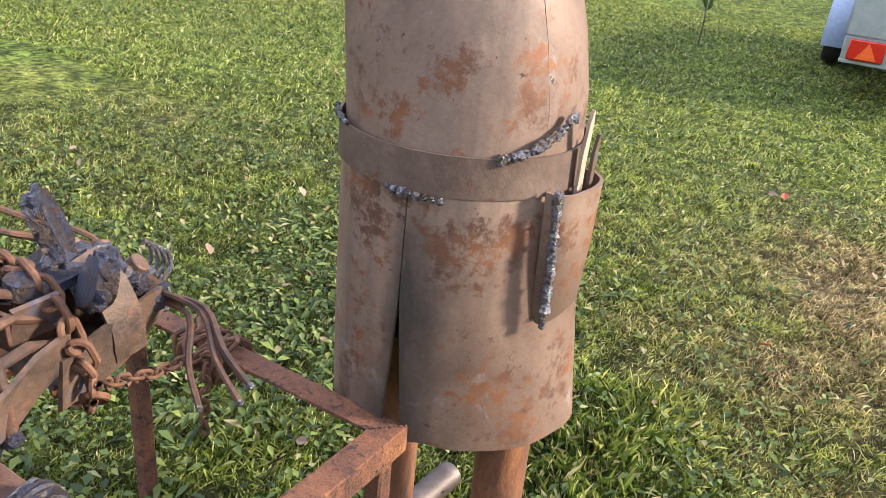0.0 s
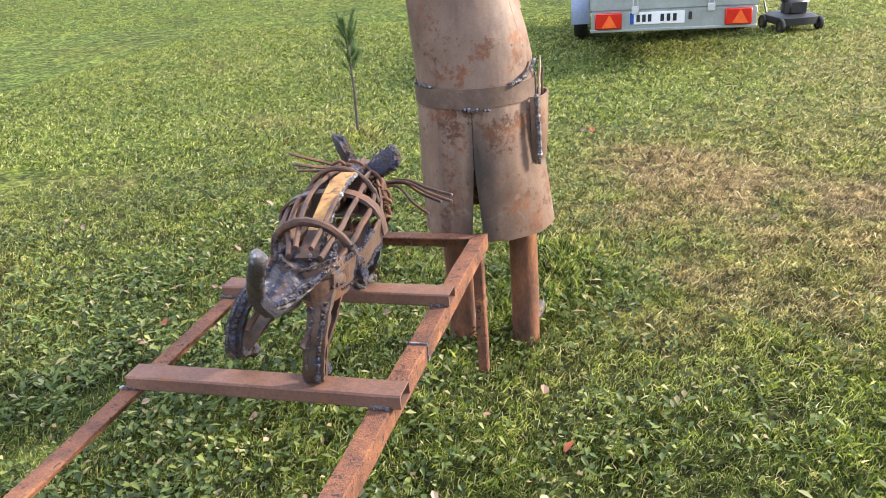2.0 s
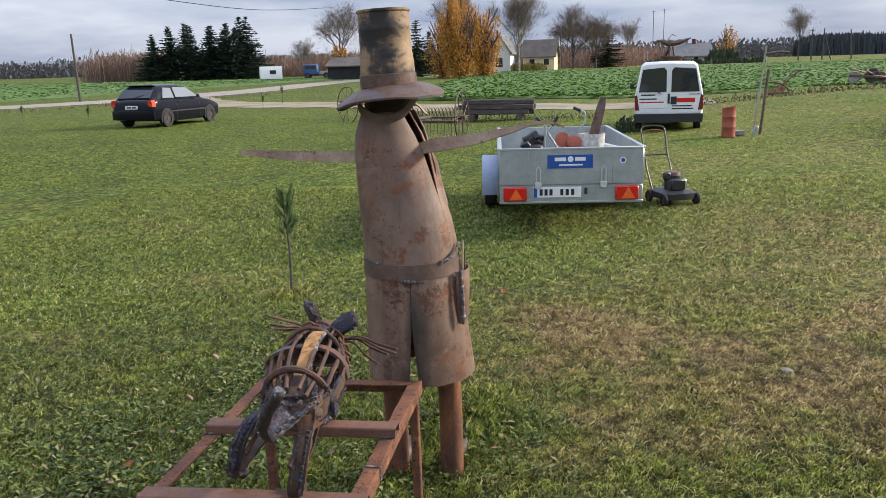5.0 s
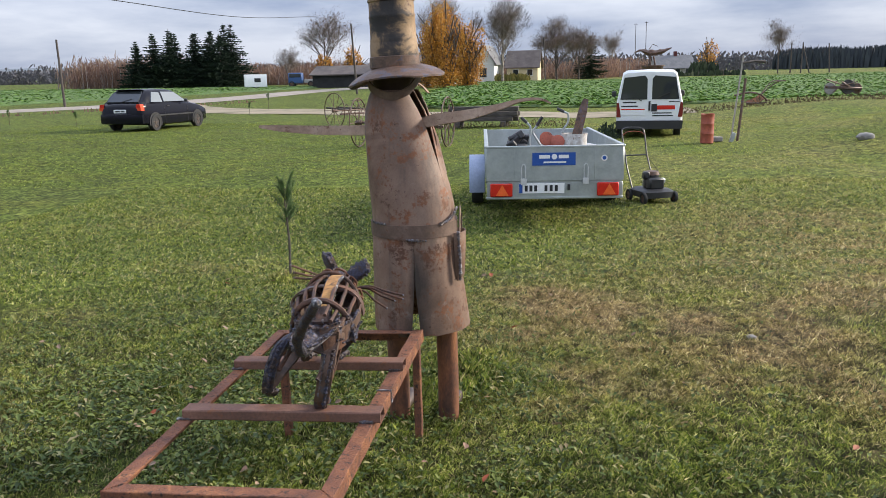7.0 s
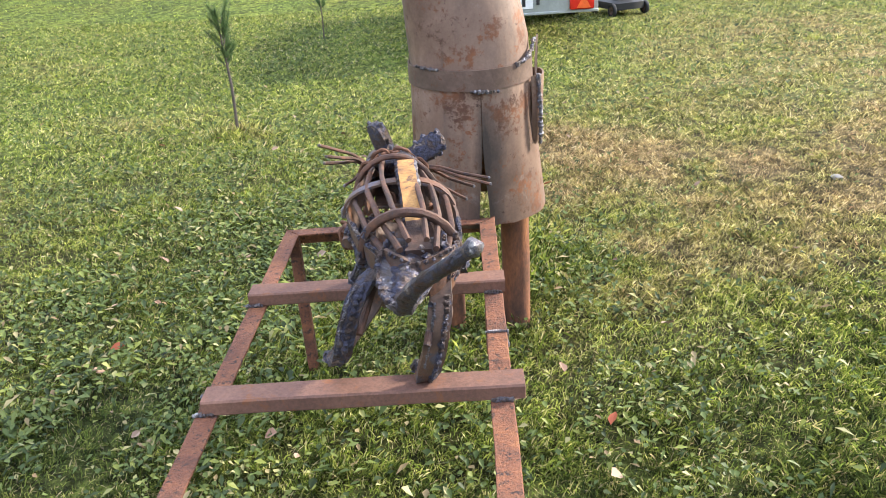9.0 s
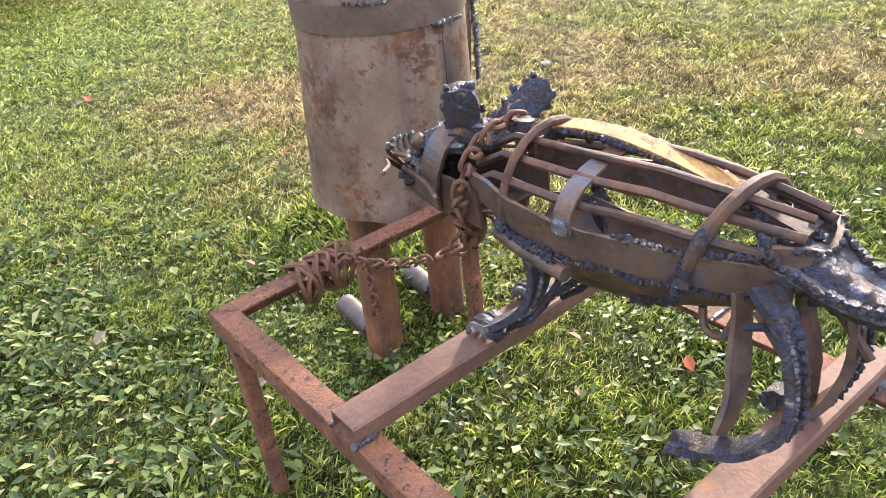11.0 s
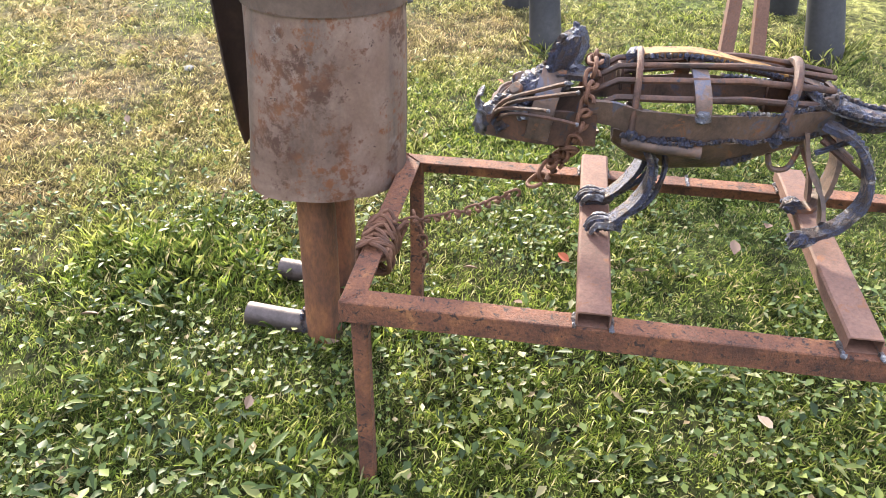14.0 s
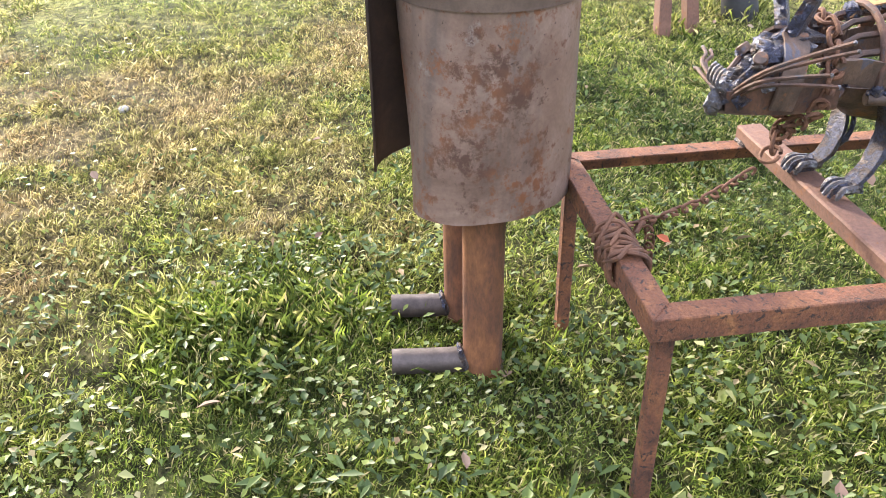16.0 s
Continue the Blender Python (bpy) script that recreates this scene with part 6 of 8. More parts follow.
    for x0, x1, z0, z1 in ((-0.18, -0.055, 0.597, 0.637), (0.045, 0.16, 0.597, 0.637), (-0.13, 0.13, 0.545, 0.562)):
        b = Build()
        quad_sign(b, x0, x1, z0, z1, -0.0205)
        part("bar", b, M_PLATE, sg)
    b = Build()
    b.tube([(-0.005, -0.019, 0.617), (-0.005, -0.0215, 0.617)], 0.032, 20)
    part("disc", b, M_PLATE, sg)
    b = Build()
    b.tube([(hw - 0.22, -0.014, 0.595), (hw - 0.22, -0.018, 0.595)], 0.036, 24)
    ds = part("round_sticker", b, M_PLATE, T, "round white sticker with a blue middle")
    b = Build()
    b.tube([(hw - 0.22, -0.018, 0.595), (hw - 0.22, -0.020, 0.595)], 0.022, 20)
    part("disc", b, M_BLUE, ds)
    p("lamp", (0.03, 0.03, 0.07), (0.165, -0.02, 0.26), M_BLACK, "small black plate lamp")
    # load
    fz = zb

    def load(name, b, mats, label, cat):
        ob = b.object(name, mats)
        ob.matrix_world = T.matrix_basis.copy()
        return tagged(ob, label, cat)
    b = Build()
    b.shell([(fz, 0.33, 0.95, 0.135, 0.135, 0, 360), (fz + 0.40, 0.33, 0.95, 0.16, 0.16, 0, 360), (fz + 0.48, 0.33, 0.95, 0.165, 0.165, 0, 360)], 24, 0.006, 0)
    b.tube([(0.33, 0.95, fz + 0.004), (0.33, 0.95, fz + 0.012)], 0.13, 20)
    load("bucket", b, M_BUCKET, "paint-splashed white bucket standing in the trailer", "bucket")
    b = Build()
    b.ribbon(curve_pts([(0.28, 1.02, fz), (0.36, 1.05, fz + 0.40), (0.45, 1.1, fz + 0.75), (0.49, 1.12, fz + 0.90)], 4), lerp_list([0.12, 0.12, 0.11, 0.06], 13), 0.02, (1, -0.3, -0.3), 0)
    load("scythe_blade", b, [M_DARK], "long dark curved steel blade leaning in the bucket", "blade")
    bars = (((-0.10, fz + 0.015), (-0.20, 0.55), (-0.235, 0.69), (-0.22, 0.877), (-0.26, 0.95), (-0.34, 1.02)),
            ((0.05, fz + 0.015), (-0.06, 0.60), (-0.13, 0.727), (-0.19, 0.83), (-0.146, 0.90), (-0.07, 1.02)),
            ((0.10, fz + 0.015), (0.16, 0.70), (0.21, 0.856), (0.265, 0.945), (0.265, 1.048), (0.223, 1.075), (0.127, 1.12)))
    for k, pts in enumerate(bars):
        b = Build()
        y = 1.0 + 0.06 * k
        pts = [(u, y, z) for u, z in pts]
        b.tube(curve_pts(pts, 5), 0.014, 8, 0)
        b.tube([Vector(pts[-2]).lerp(Vector(pts[-1]), 0.1), Vector(pts[-2]).lerp(Vector(pts[-1]), 1.02)], 0.02, 8, 1)
        load("handlebar", b, [M_ZINC, M_BLACK], "bent steel handlebar with black grip lying in the trailer", "handlebar")
    for k, (x, y, rx) in enumerate(((-0.03, 0.86, 70), (0.11, 0.82, 60), (0.06, 0.98, 40))):
        b = Build()
        b.loft([[(x + r * math.cos(a) , y + r * math.sin(a) * math.cos(radians(rx)), fz + (0.42 if k == 0 else 0.385) + r * math.sin(a) * math.sin(radians(rx)) + dz) for a in np.linspace(0, 2 * math.pi, 19)[:-1]] for r, dz in ((0.085, 0.0), (0.085, 0.012), (0.05, 0.025))], 0, True)
        b.box((0.1, 0.1, 0.34), pose(x, y + 0.02, fz + 0.17), 0.01)
        load("plough_disc", b, M_TANK, "rust-red steel disc lying in the trailer", "disc")
    b = Build()
    for k in range(5):
        rnd = random.Random(k)
        b.box((0.10, 0.10, 0.12), pose(-0.46 + 0.05 * k * 0.9, 0.96 + 0.03 * k, fz + 0.36 + 0.05 * (k % 3), rnd.uniform(0, 60), rnd.uniform(0, 60), rnd.uniform(0, 60)), 0.015)
    b.box((0.24, 0.2, 0.36), pose(-0.38, 1.0, fz + 0.18), 0.03)
    b.tube([(-0.50, 0.95, fz + 0.42), (-0.40, 0.98, fz + 0.46)], 0.03, 8)
    load("engine_block", b, M_BLACK, "small black engine lying in the trailer", "engine")
    b = Build()
    b.tube([(0.40, 2.1, fz + 0.30), (0.66, 0.30, fz + 0.34)], 0.017, 8)
    b.tube([(0.45, 1.75, fz + 0.31), (0.46, 1.72, fz + 0.002)], 0.012, 6)
    b.tube([(0.63, 0.5, fz + 0.33), (0.63, 0.5, fz + 0.002)], 0.012, 6)
    load("pole", b, M_WHITE, "pale rail with short legs lying in the trailer", "pole")


make_trailer()


# ---- lawn mower ----
def make_mower():
    x, y = 2.13, 7.9
    T = thing("lawn_mower", pose(x, y, ground_z(x, y), 0, 0, 22) @ Matrix.Scale(0.86, 4), "black petrol lawn mower with folding handle beside the trailer", "lawn mower")
    b = Build()
    b.loft([[(u * 0.25, v * 0.31, 0.09) for u, v in ((-1, -0.8), (-0.7, -1), (0.7, -1), (1, -0.8), (1, 0.8), (0.7, 1), (-0.7, 1), (-1, 0.8))],
            [(u * 0.25, v * 0.31, 0.18) for u, v in ((-1, -0.8), (-0.7, -1), (0.7, -1), (1, -0.8), (1, 0.8), (0.7, 1), (-0.7, 1), (-1, 0.8))],
            [(u * 0.19, v * 0.24, 0.22) for u, v in ((-1, -0.8), (-0.7, -1), (0.7, -1), (1, -0.8), (1, 0.8), (0.7, 1), (-0.7, 1), (-1, 0.8))]], 0, False)
    part("deck", b, M_BLACK, T)
    b = Build()
    b.tube([(0, 0.02, 0.22), (0, 0.02, 0.42)], 0.12, 18)
    b.box((0.24, 0.16, 0.17), pose(-0.02, -0.14, 0.30), 0.02)
    b.box((0.1, 0.1, 0.12), pose(-0.13, -0.05, 0.42), 0.02)
    for k in range(4):
        b.box((0.22, 0.2, 0.008), pose(0.0, 0.02, 0.25 + 0.022 * k), 0.002)
    part("engine", b, M_BLACK, T)
    b = Build()
    b.tube([(0.0, 0.02, 0.42), (0, 0.02, 0.47), (0, 0.02, 0.485)], [0.125, 0.11, 0.06], 18)
    part("engine_cover", b, M_DARK, T)
    b = Build()
    b.box((0.12, 0.07, 0.09), pose(0.07, -0.17, 0.34), 0.02)
    part("air_filter", b, M_ZINC, T, "grey engine casing")
    for sx in (-1, 1):
        for sy in (-1, 1):
            wheel("wheel", T, pose(sx * 0.26, sy * 0.24, 0.09), 0.09, 0.045, M_RUBBER, M_DARK, 0)
    for s, mat in ((1, M_BLACK),):
        b = Build()
        b.tube(curve_pts([(-0.2, 0.26, 0.18), (-0.2, 0.46, 0.50), (-0.19, 0.56, 0.72), (-0.2, 0.66, 1.00), (-0.17, 0.70, 1.09), (0, 0.71, 1.115), (0.17, 0.70, 1.09), (0.2, 0.66, 1.00), (0.19, 0.56, 0.72), (0.2, 0.46, 0.50), (0.2, 0.26, 0.18)], 5), 0.0125, 8)
        part("handle", b, mat, T, "black tube handle")
        b = Build()
        b.tube([(-0.19, 0.54, 0.68), (0.19, 0.54, 0.68)], 0.011, 8)
        part("crosspiece", b, mat, T)
        b = Build()
        b.tube(curve_pts([(-0.19, 0.65, 1.0), (-0.1, 0.66, 1.05), (0.1, 0.66, 1.05), (0.19, 0.65, 1.0)], 4), 0.006, 6)
        part("brake_bail", b, M_TANK, T, "red brake bail")
    b = Build()
    b.tube(curve_pts([(0.1, -0.1, 0.4), (0.22, 0.3, 0.5), (0.2, 0.6, 0.66)], 5), 0.004, 5)
    part("cable", b, M_RUBBER, T)


make_mower()


# ---- vehicles ----
def vehicle_body(b, sections, mat=0):
    b.loft(sections, mat, True)


def make_van():
    x, y = 3.30, 19.3
    T = thing("white_van", pose(x, y, ground_z(x, y) - 0.02, 0, 0, -5), "white small panel van with twin rear doors and red-and-black lettering bars", "van")
    # sections along the length, rear at y = 0, front at y = 4.1
    def ring(yy, w0, w1, w2, z0, z1, z2, z3):
        h = [(-w0, z0), (-w0 * 1.02, z0 + 0.25), (-w1, z1), (-w2, z2), (-w2 * 0.86, z3 - 0.02), (0, z3), (w2 * 0.86, z3 - 0.02), (w2, z2), (w1, z1), (w0 * 1.02, z0 + 0.25), (w0, z0)]
        return [(u, yy, v) for u, v in h]
    b = Build()
    b.loft([ring(0.0, 0.80, 0.83, 0.68, 0.28, 0.95, 1.66, 1.74), ring(0.06, 0.85, 0.86, 0.70, 0.26, 0.95, 1.70, 1.79), ring(0.5, 0.86, 0.86, 0.71, 0.25, 0.95, 1.72, 1.81), ring(2.0, 0.86, 0.86, 0.71, 0.25, 0.95, 1.72, 1.81),
            ring(2.6, 0.86, 0.86, 0.68, 0.25, 0.95, 1.66, 1.74), ring(3.2, 0.86, 0.86, 0.72, 0.25, 0.93, 1.12, 1.16), ring(3.9, 0.82, 0.80, 0.66, 0.27, 0.8, 0.95, 0.98), ring(4.1, 0.72, 0.70, 0.55, 0.32, 0.7, 0.78, 0.8)], 0, True)
    part("body", b, M_WHITE, T)
    for s in (-1, 1):
        b = Build()
        xs = (0.035, 0.74)
        b.loft([[(s * xs[0], yy, 0.48), (s * 0.80, yy, 0.48), (s * 0.815, yy, 0.95), (s * 0.665, yy, 1.67), (s * xs[0], yy, 1.70)] for yy in (-0.012, 0.03)], 0, False)
        door = part("rear_door", b, M_WHITE, T)
        b = Build()
        b.loft([[(s * 0.06, yy, 1.02), (s * 0.765, yy, 1.02), (s * 0.665, yy, 1.60), (s * 0.13, yy, 1.645), (s * 0.065, yy, 1.56)] for yy in (-0.020, -0.010)], 0, False)
        part("window", b, M_GLASS, door, "dark tinted window")
        lamp = Build()
        lamp.loft([[(s * 0.74, yy, 0.55), (s * 0.86, yy, 0.56), (s * 0.862, yy, 0.93), (s * 0.80, yy, 0.95)] for yy in (-0.02, 0.12)], 0, False)
        part("tail_lamp", lamp, M_MAROON, T, "dark red tail lamp")
        b = Build()
        b.box((0.13, 0.09, 0.17), pose(s * 0.99, 2.65, 1.12, 0, 0, 10 * s), 0.03)
        b.box((0.1, 0.03, 0.03), pose(s * 0.89, 2.65, 1.08), 0.005)
        part("wing_mirror", b, M_BLACK, T)
        wheel("wheel", T, pose(s * 0.76, 0.72, 0.29), 0.29, 0.17, M_RUBBER, M_DARK)
        wheel("wheel", T, pose(s * 0.76, 3.35, 0.29), 0.29, 0.17, M_RUBBER, M_DARK)
    b = Build()
    b.ribbon([(0.17, -0.028, 1.05), (0.35, -0.032, 1.13), (0.52, -0.030, 1.2)], 0.025, 0.012, (0, 0, 1))
    part("wiper", b, M_BLACK, T)
    b = Build()
    b.ribbon([(-0.5, -0.028, 1.05), (-0.3, -0.032, 1.04), (-0.2, -0.030, 0.98)], 0.025, 0.012, (0, 0, 1))
    part("wiper", b, M_BLACK, T)
    b = Build()
    b.loft([[(u, yy, v) for u, v in ((-0.86, 0.24), (0.86, 0.24), (0.87, 0.46), (-0.87, 0.46))] for yy in (-0.07, 0.15)], 0, False)
    part("bumper", b, M_BLACK, T, "black plastic bumper")
    b = Build()
    b.box((0.05, 0.02, 0.25), pose(0, -0.02, 0.85), 0.005)
    part("door_handle", b, M_BLACK, T)
    # lettering as plain bars
    for x0, x1, z0, z1, mat in ((0.05, 0.20, 0.70, 0.90, M_INK), (0.20, 0.66, 0.75, 0.86, M_RED), (0.08, 0.58, 0.645, 0.675, M_INK), (0.08, 0.62, 0.575, 0.605, M_INK), (-0.74, -0.30, 0.83, 0.86, M_INK), (-0.74, -0.12, 0.745, 0.775, M_RED), (-0.70, -0.34, 0.93, 0.965, M_INK), (0.5, 0.78, 0.945, 0.965, M_INK)):
        b = Build()
        quad_sign(b, x0, x1, z0, z1, -0.0155)
        part("bar", b, mat, T)
    b = Build()
    b.box((0.62, 0.012, 0.115), pose(-0.42, -0.018, 0.66), 0.003)
    part("number_plate", b, M_PLATE, T)
    # bird sculpture on a pot, on a stand behind the van roof
    bx, by = 4.05, 25.6
    b = Build()
    g = ground_z(bx, by) - 0.42
    b.tube([(bx, by, g - 0.05), (bx, by, g + 2.0)], 0.05, 10, 0)
    b.tube([(bx, by, g + 2.0), (bx, by, g + 2.32)], [0.25, 0.36], 18, 0)
    b.tube([(bx, by, g + 2.32), (bx, by, g + 2.36)], [0.40, 0.40], 18, 0)
    b.tube([(bx - 0.08, by, g + 2.36), (bx - 0.1, by, g + 2.66)], 0.03, 7, 0)
    b.tube([(bx + 0.08, by, g + 2.36), (bx + 0.02, by, g + 2.66)], 0.03, 7, 0)
    b.tube(curve_pts([(bx - 0.62, by, g + 2.78), (bx - 0.4, by, g + 2.86), (bx - 0.1, by, g + 2.76), (bx + 0.25, by, g + 2.80), (bx + 0.6, by, g + 2.92)], 4), lerp_list([0.02, 0.06, 0.15, 0.11, 0.02], 17), 9, 0, squash=0.7, lump=0.25, seed=3)
    b.ribbon([(bx - 0.15, by, g + 2.86), (bx - 0.02, by, g + 3.05), (bx + 0.15, by, g + 2.98)], [0.2, 0.16, 0.03], 0.01, (0.2, 1, 0), 0)
    tagged(b.object("bird_sculpture", [M_DARK, M_TANK]), "dark metal bird on a pot set on a post", "sculpture")


make_van()


def make_car():
    x, y = -13.02, 21.4
    M_CAR.node_tree.nodes["Principled BSDF"].inputs["Specular IOR Level"].default_value = 0.22
    T = thing("hatchback_car", pose(x, y, ground_z(x, y) - 0.02, 0, 0, -9) @ Matrix.Scale(0.95, 4), "dark grey three-door hatchback parked on the lawn", "car")

    def ring(yy, w, zs, ztop, crown):
        """Half outline from the sill over the flank to the crown, mirrored."""
        z0 = zs
        half = [(w * 0.90, z0), (w * 0.985, z0 + 0.05), (w, z0 + 0.20), (w, z0 + 0.34), (w * 0.985, ztop - 0.13), (w * 0.95, ztop - 0.04), (w * 0.84, ztop), (w * 0.4, crown)]
        return [(-u, yy, v) for u, v in half] + [(u, yy, v) for u, v in half[::-1]]
    b = Build()
    b.loft([ring(-0.02, 0.70, 0.36, 0.80, 0.82), ring(0.02, 0.78, 0.30, 0.88, 0.90), ring(0.10, 0.815, 0.26, 0.94, 0.96), ring(0.35, 0.835, 0.22, 0.97, 0.98), ring(0.75, 0.84, 0.20, 0.97, 0.98), ring(1.5, 0.845, 0.19, 0.96, 0.97), ring(2.4, 0.845, 0.19, 0.94, 0.95),
            ring(2.9, 0.84, 0.20, 0.92, 0.945), ring(3.3, 0.83, 0.21, 0.86, 0.90), ring(3.65, 0.81, 0.23, 0.78, 0.83), ring(3.9, 0.76, 0.26, 0.70, 0.75), ring(4.02, 0.66, 0.30, 0.62, 0.65), ring(4.08, 0.52, 0.34, 0.56, 0.58)], 0, True)
    part("body", b, M_CAR, T)

    def cab(yy, w0, w1, z0, z1):
        return [(-w0, yy, z0), (-(w0 + w1) / 2 - 0.012, yy, (z0 + z1) / 2), (-w1, yy, z1 - 0.06), (-w1 * 0.90, yy, z1 - 0.012), (-w1 * 0.5, yy, z1 + 0.008), (w1 * 0.5, yy, z1 + 0.008), (w1 * 0.90, yy, z1 - 0.012), (w1, yy, z1 - 0.06), ((w0 + w1) / 2 + 0.012, yy, (z0 + z1) / 2), (w0, yy, z0)]
    b = Build()
    b.loft([cab(0.14, 0.74, 0.71, 0.92, 0.99), cab(0.30, 0.75, 0.66, 0.92, 1.14), cab(0.48, 0.76, 0.62, 0.92, 1.30), cab(0.60, 0.765, 0.61, 0.92, 1.385), cab(0.9, 0.77, 0.61, 0.92, 1.415), cab(1.3, 0.77, 0.61, 0.92, 1.425), cab(1.8, 0.77, 0.60, 0.91, 1.41), cab(2.15, 0.765, 0.60, 0.91, 1.36), cab(2.45, 0.755, 0.62, 0.90, 1.22), cab(2.95, 0.73, 0.68, 0.88, 0.95)], 0, True)
    part("roof", b, M_CAR, T)
    b = Build()
    b.box((1.10, 0.20, 0.025), pose(0, 0.52, 1.40, -6, 0, 0), 0.01)
    part("roof_spoiler", b, M_CAR, T)
    b = Build()
    rear = [(-0.63, 0.150, 0.985), (0.63, 0.150, 0.985), (0.60, 0.36, 1.19), (0.54, 0.535, 1.335), (-0.54, 0.535, 1.335), (-0.60, 0.36, 1.19)]
    b.loft([[Vector(q) for q in rear], [Vector(q) + Vector((0, -0.026, 0.022)) for q in rear]], 0, False)
    part("rear_window", b, M_GLASS, T, "dark rear window")
    b = Build()
    b.ribbon([(0.0, 0.118, 1.01), (0.16, 0.16, 1.06), (0.34, 0.21, 1.10)], 0.02, 0.012, (0, 0.5, 1))
    part("wiper", b, M_BLACK, T)
    for s in (-1, 1):
        for y0, y1, yt0, yt1 in ((0.62, 1.24, 0.86, 1.26), (1.34, 2.62, 1.36, 2.12)):
            b = Build()
            b.loft([[(s * (0.775 + d), y0, 0.985), (s * (0.778 + d), y1, 0.975), (s * (0.632 + d), yt1, 1.305), (s * (0.634 + d), yt0, 1.325)] for d in (-0.01, 0.012)], 0, False)
            part("side_window", b, M_GLASS2, T, "side window, coloured pale for reflected sky")
        b = Build()
        b.loft([[(s * u, yy, v) for u, v in ((0.63, 0.715), (0.832, 0.715), (0.826, 0.82), (0.80, 0.93), (0.67, 0.93))] for yy in (-0.012, 0.17)], 0, False)
        lamp = part("tail_lamp", b, M_LAMP, T, "red and orange tail lamp")
        b = Build()
        b.loft([[(s * u, yy, v) for u, v in ((0.635, 0.82), (0.80, 0.82), (0.785, 0.922), (0.67, 0.922))] for yy in (-0.020, -0.010)], 0, False)
        part("reversing_lens", b, M_RED, lamp)
        b = Build()
        b.box((0.12, 0.10, 0.11), pose(s * 0.91, 2.46, 1.0), 0.03)
        part("wing_mirror", b, M_BLACK, T)
        b = Build()
        b.box((0.016, 0.16, 0.03), pose(s * 0.846, 1.48, 0.84), 0.004)
        part("door_handle", b, M_BLACK, T)
        for q in (1.27, 2.62):
            b = Build()
            b.ribbon([(s * 0.848, q, 0.26), (s * 0.850, q, 0.60), (s * 0.830, q, 0.86)], 0.010, 0.004, (0, 1, 0))
            part("door_gap", b, M_INK, T)
        b = Build()
        b.box((0.014, 2.0, 0.05), pose(s * 0.850, 1.95, 0.53), 0.004)
        part("rubbing_strip", b, M_BLACK, T)
        for yy in (0.72, 3.22):
            b = Build()
            b.loft([[(s * xx, yy + q * 0.345 * math.cos(a), 0.30 + q * 0.345 * math.sin(a)) for a in np.linspace(-0.35, math.pi + 0.35, 19)] for xx, q in ((0.838, 1.0), (0.852, 1.0), (0.852, 0.9), (0.838, 0.9))], 0, True, False, False)
            b.loft([[(s * xx, yy + 0.335 * math.cos(a), 0.30 + 0.335 * math.sin(a)) for a in np.linspace(-0.3, math.pi + 0.3, 19)] for xx in (0.835, 0.846)], 0, True, True, False)
            part("wheel_arch", b, M_INK, T)
            wheel("wheel", T, pose(s * 0.785, yy, 0.29), 0.29, 0.17, M_RUBBER, M_TOE)
    b = Build()
    rows = []
    for xx in np.linspace(-1, 1, 11):
        back = -0.115 + 0.13 * abs(xx) ** 3
        rows.append([(xx * 0.835, back + 0.10, 0.27), (xx * 0.84, back + 0.015, 0.29), (xx * 0.84, back, 0.42), (xx * 0.84, back + 0.012, 0.58), (xx * 0.83, back + 0.10, 0.63)])
    b.loft(rows, 0, True)
    part("bumper", b, M_CAR, T)
    b = Build()
    b.box((0.5, 0.012, 0.115), pose(0, -0.028, 0.70), 0.003)
    plate = part("number_plate", b, M_PLATE, T)
    for x0, x1 in ((-0.18, 0.0), (0.04, 0.19)):
        b = Build()
        quad_sign(b, x0, x1, 0.675, 0.725, -0.036)
        part("bar", b, M_INK, plate)


make_car()


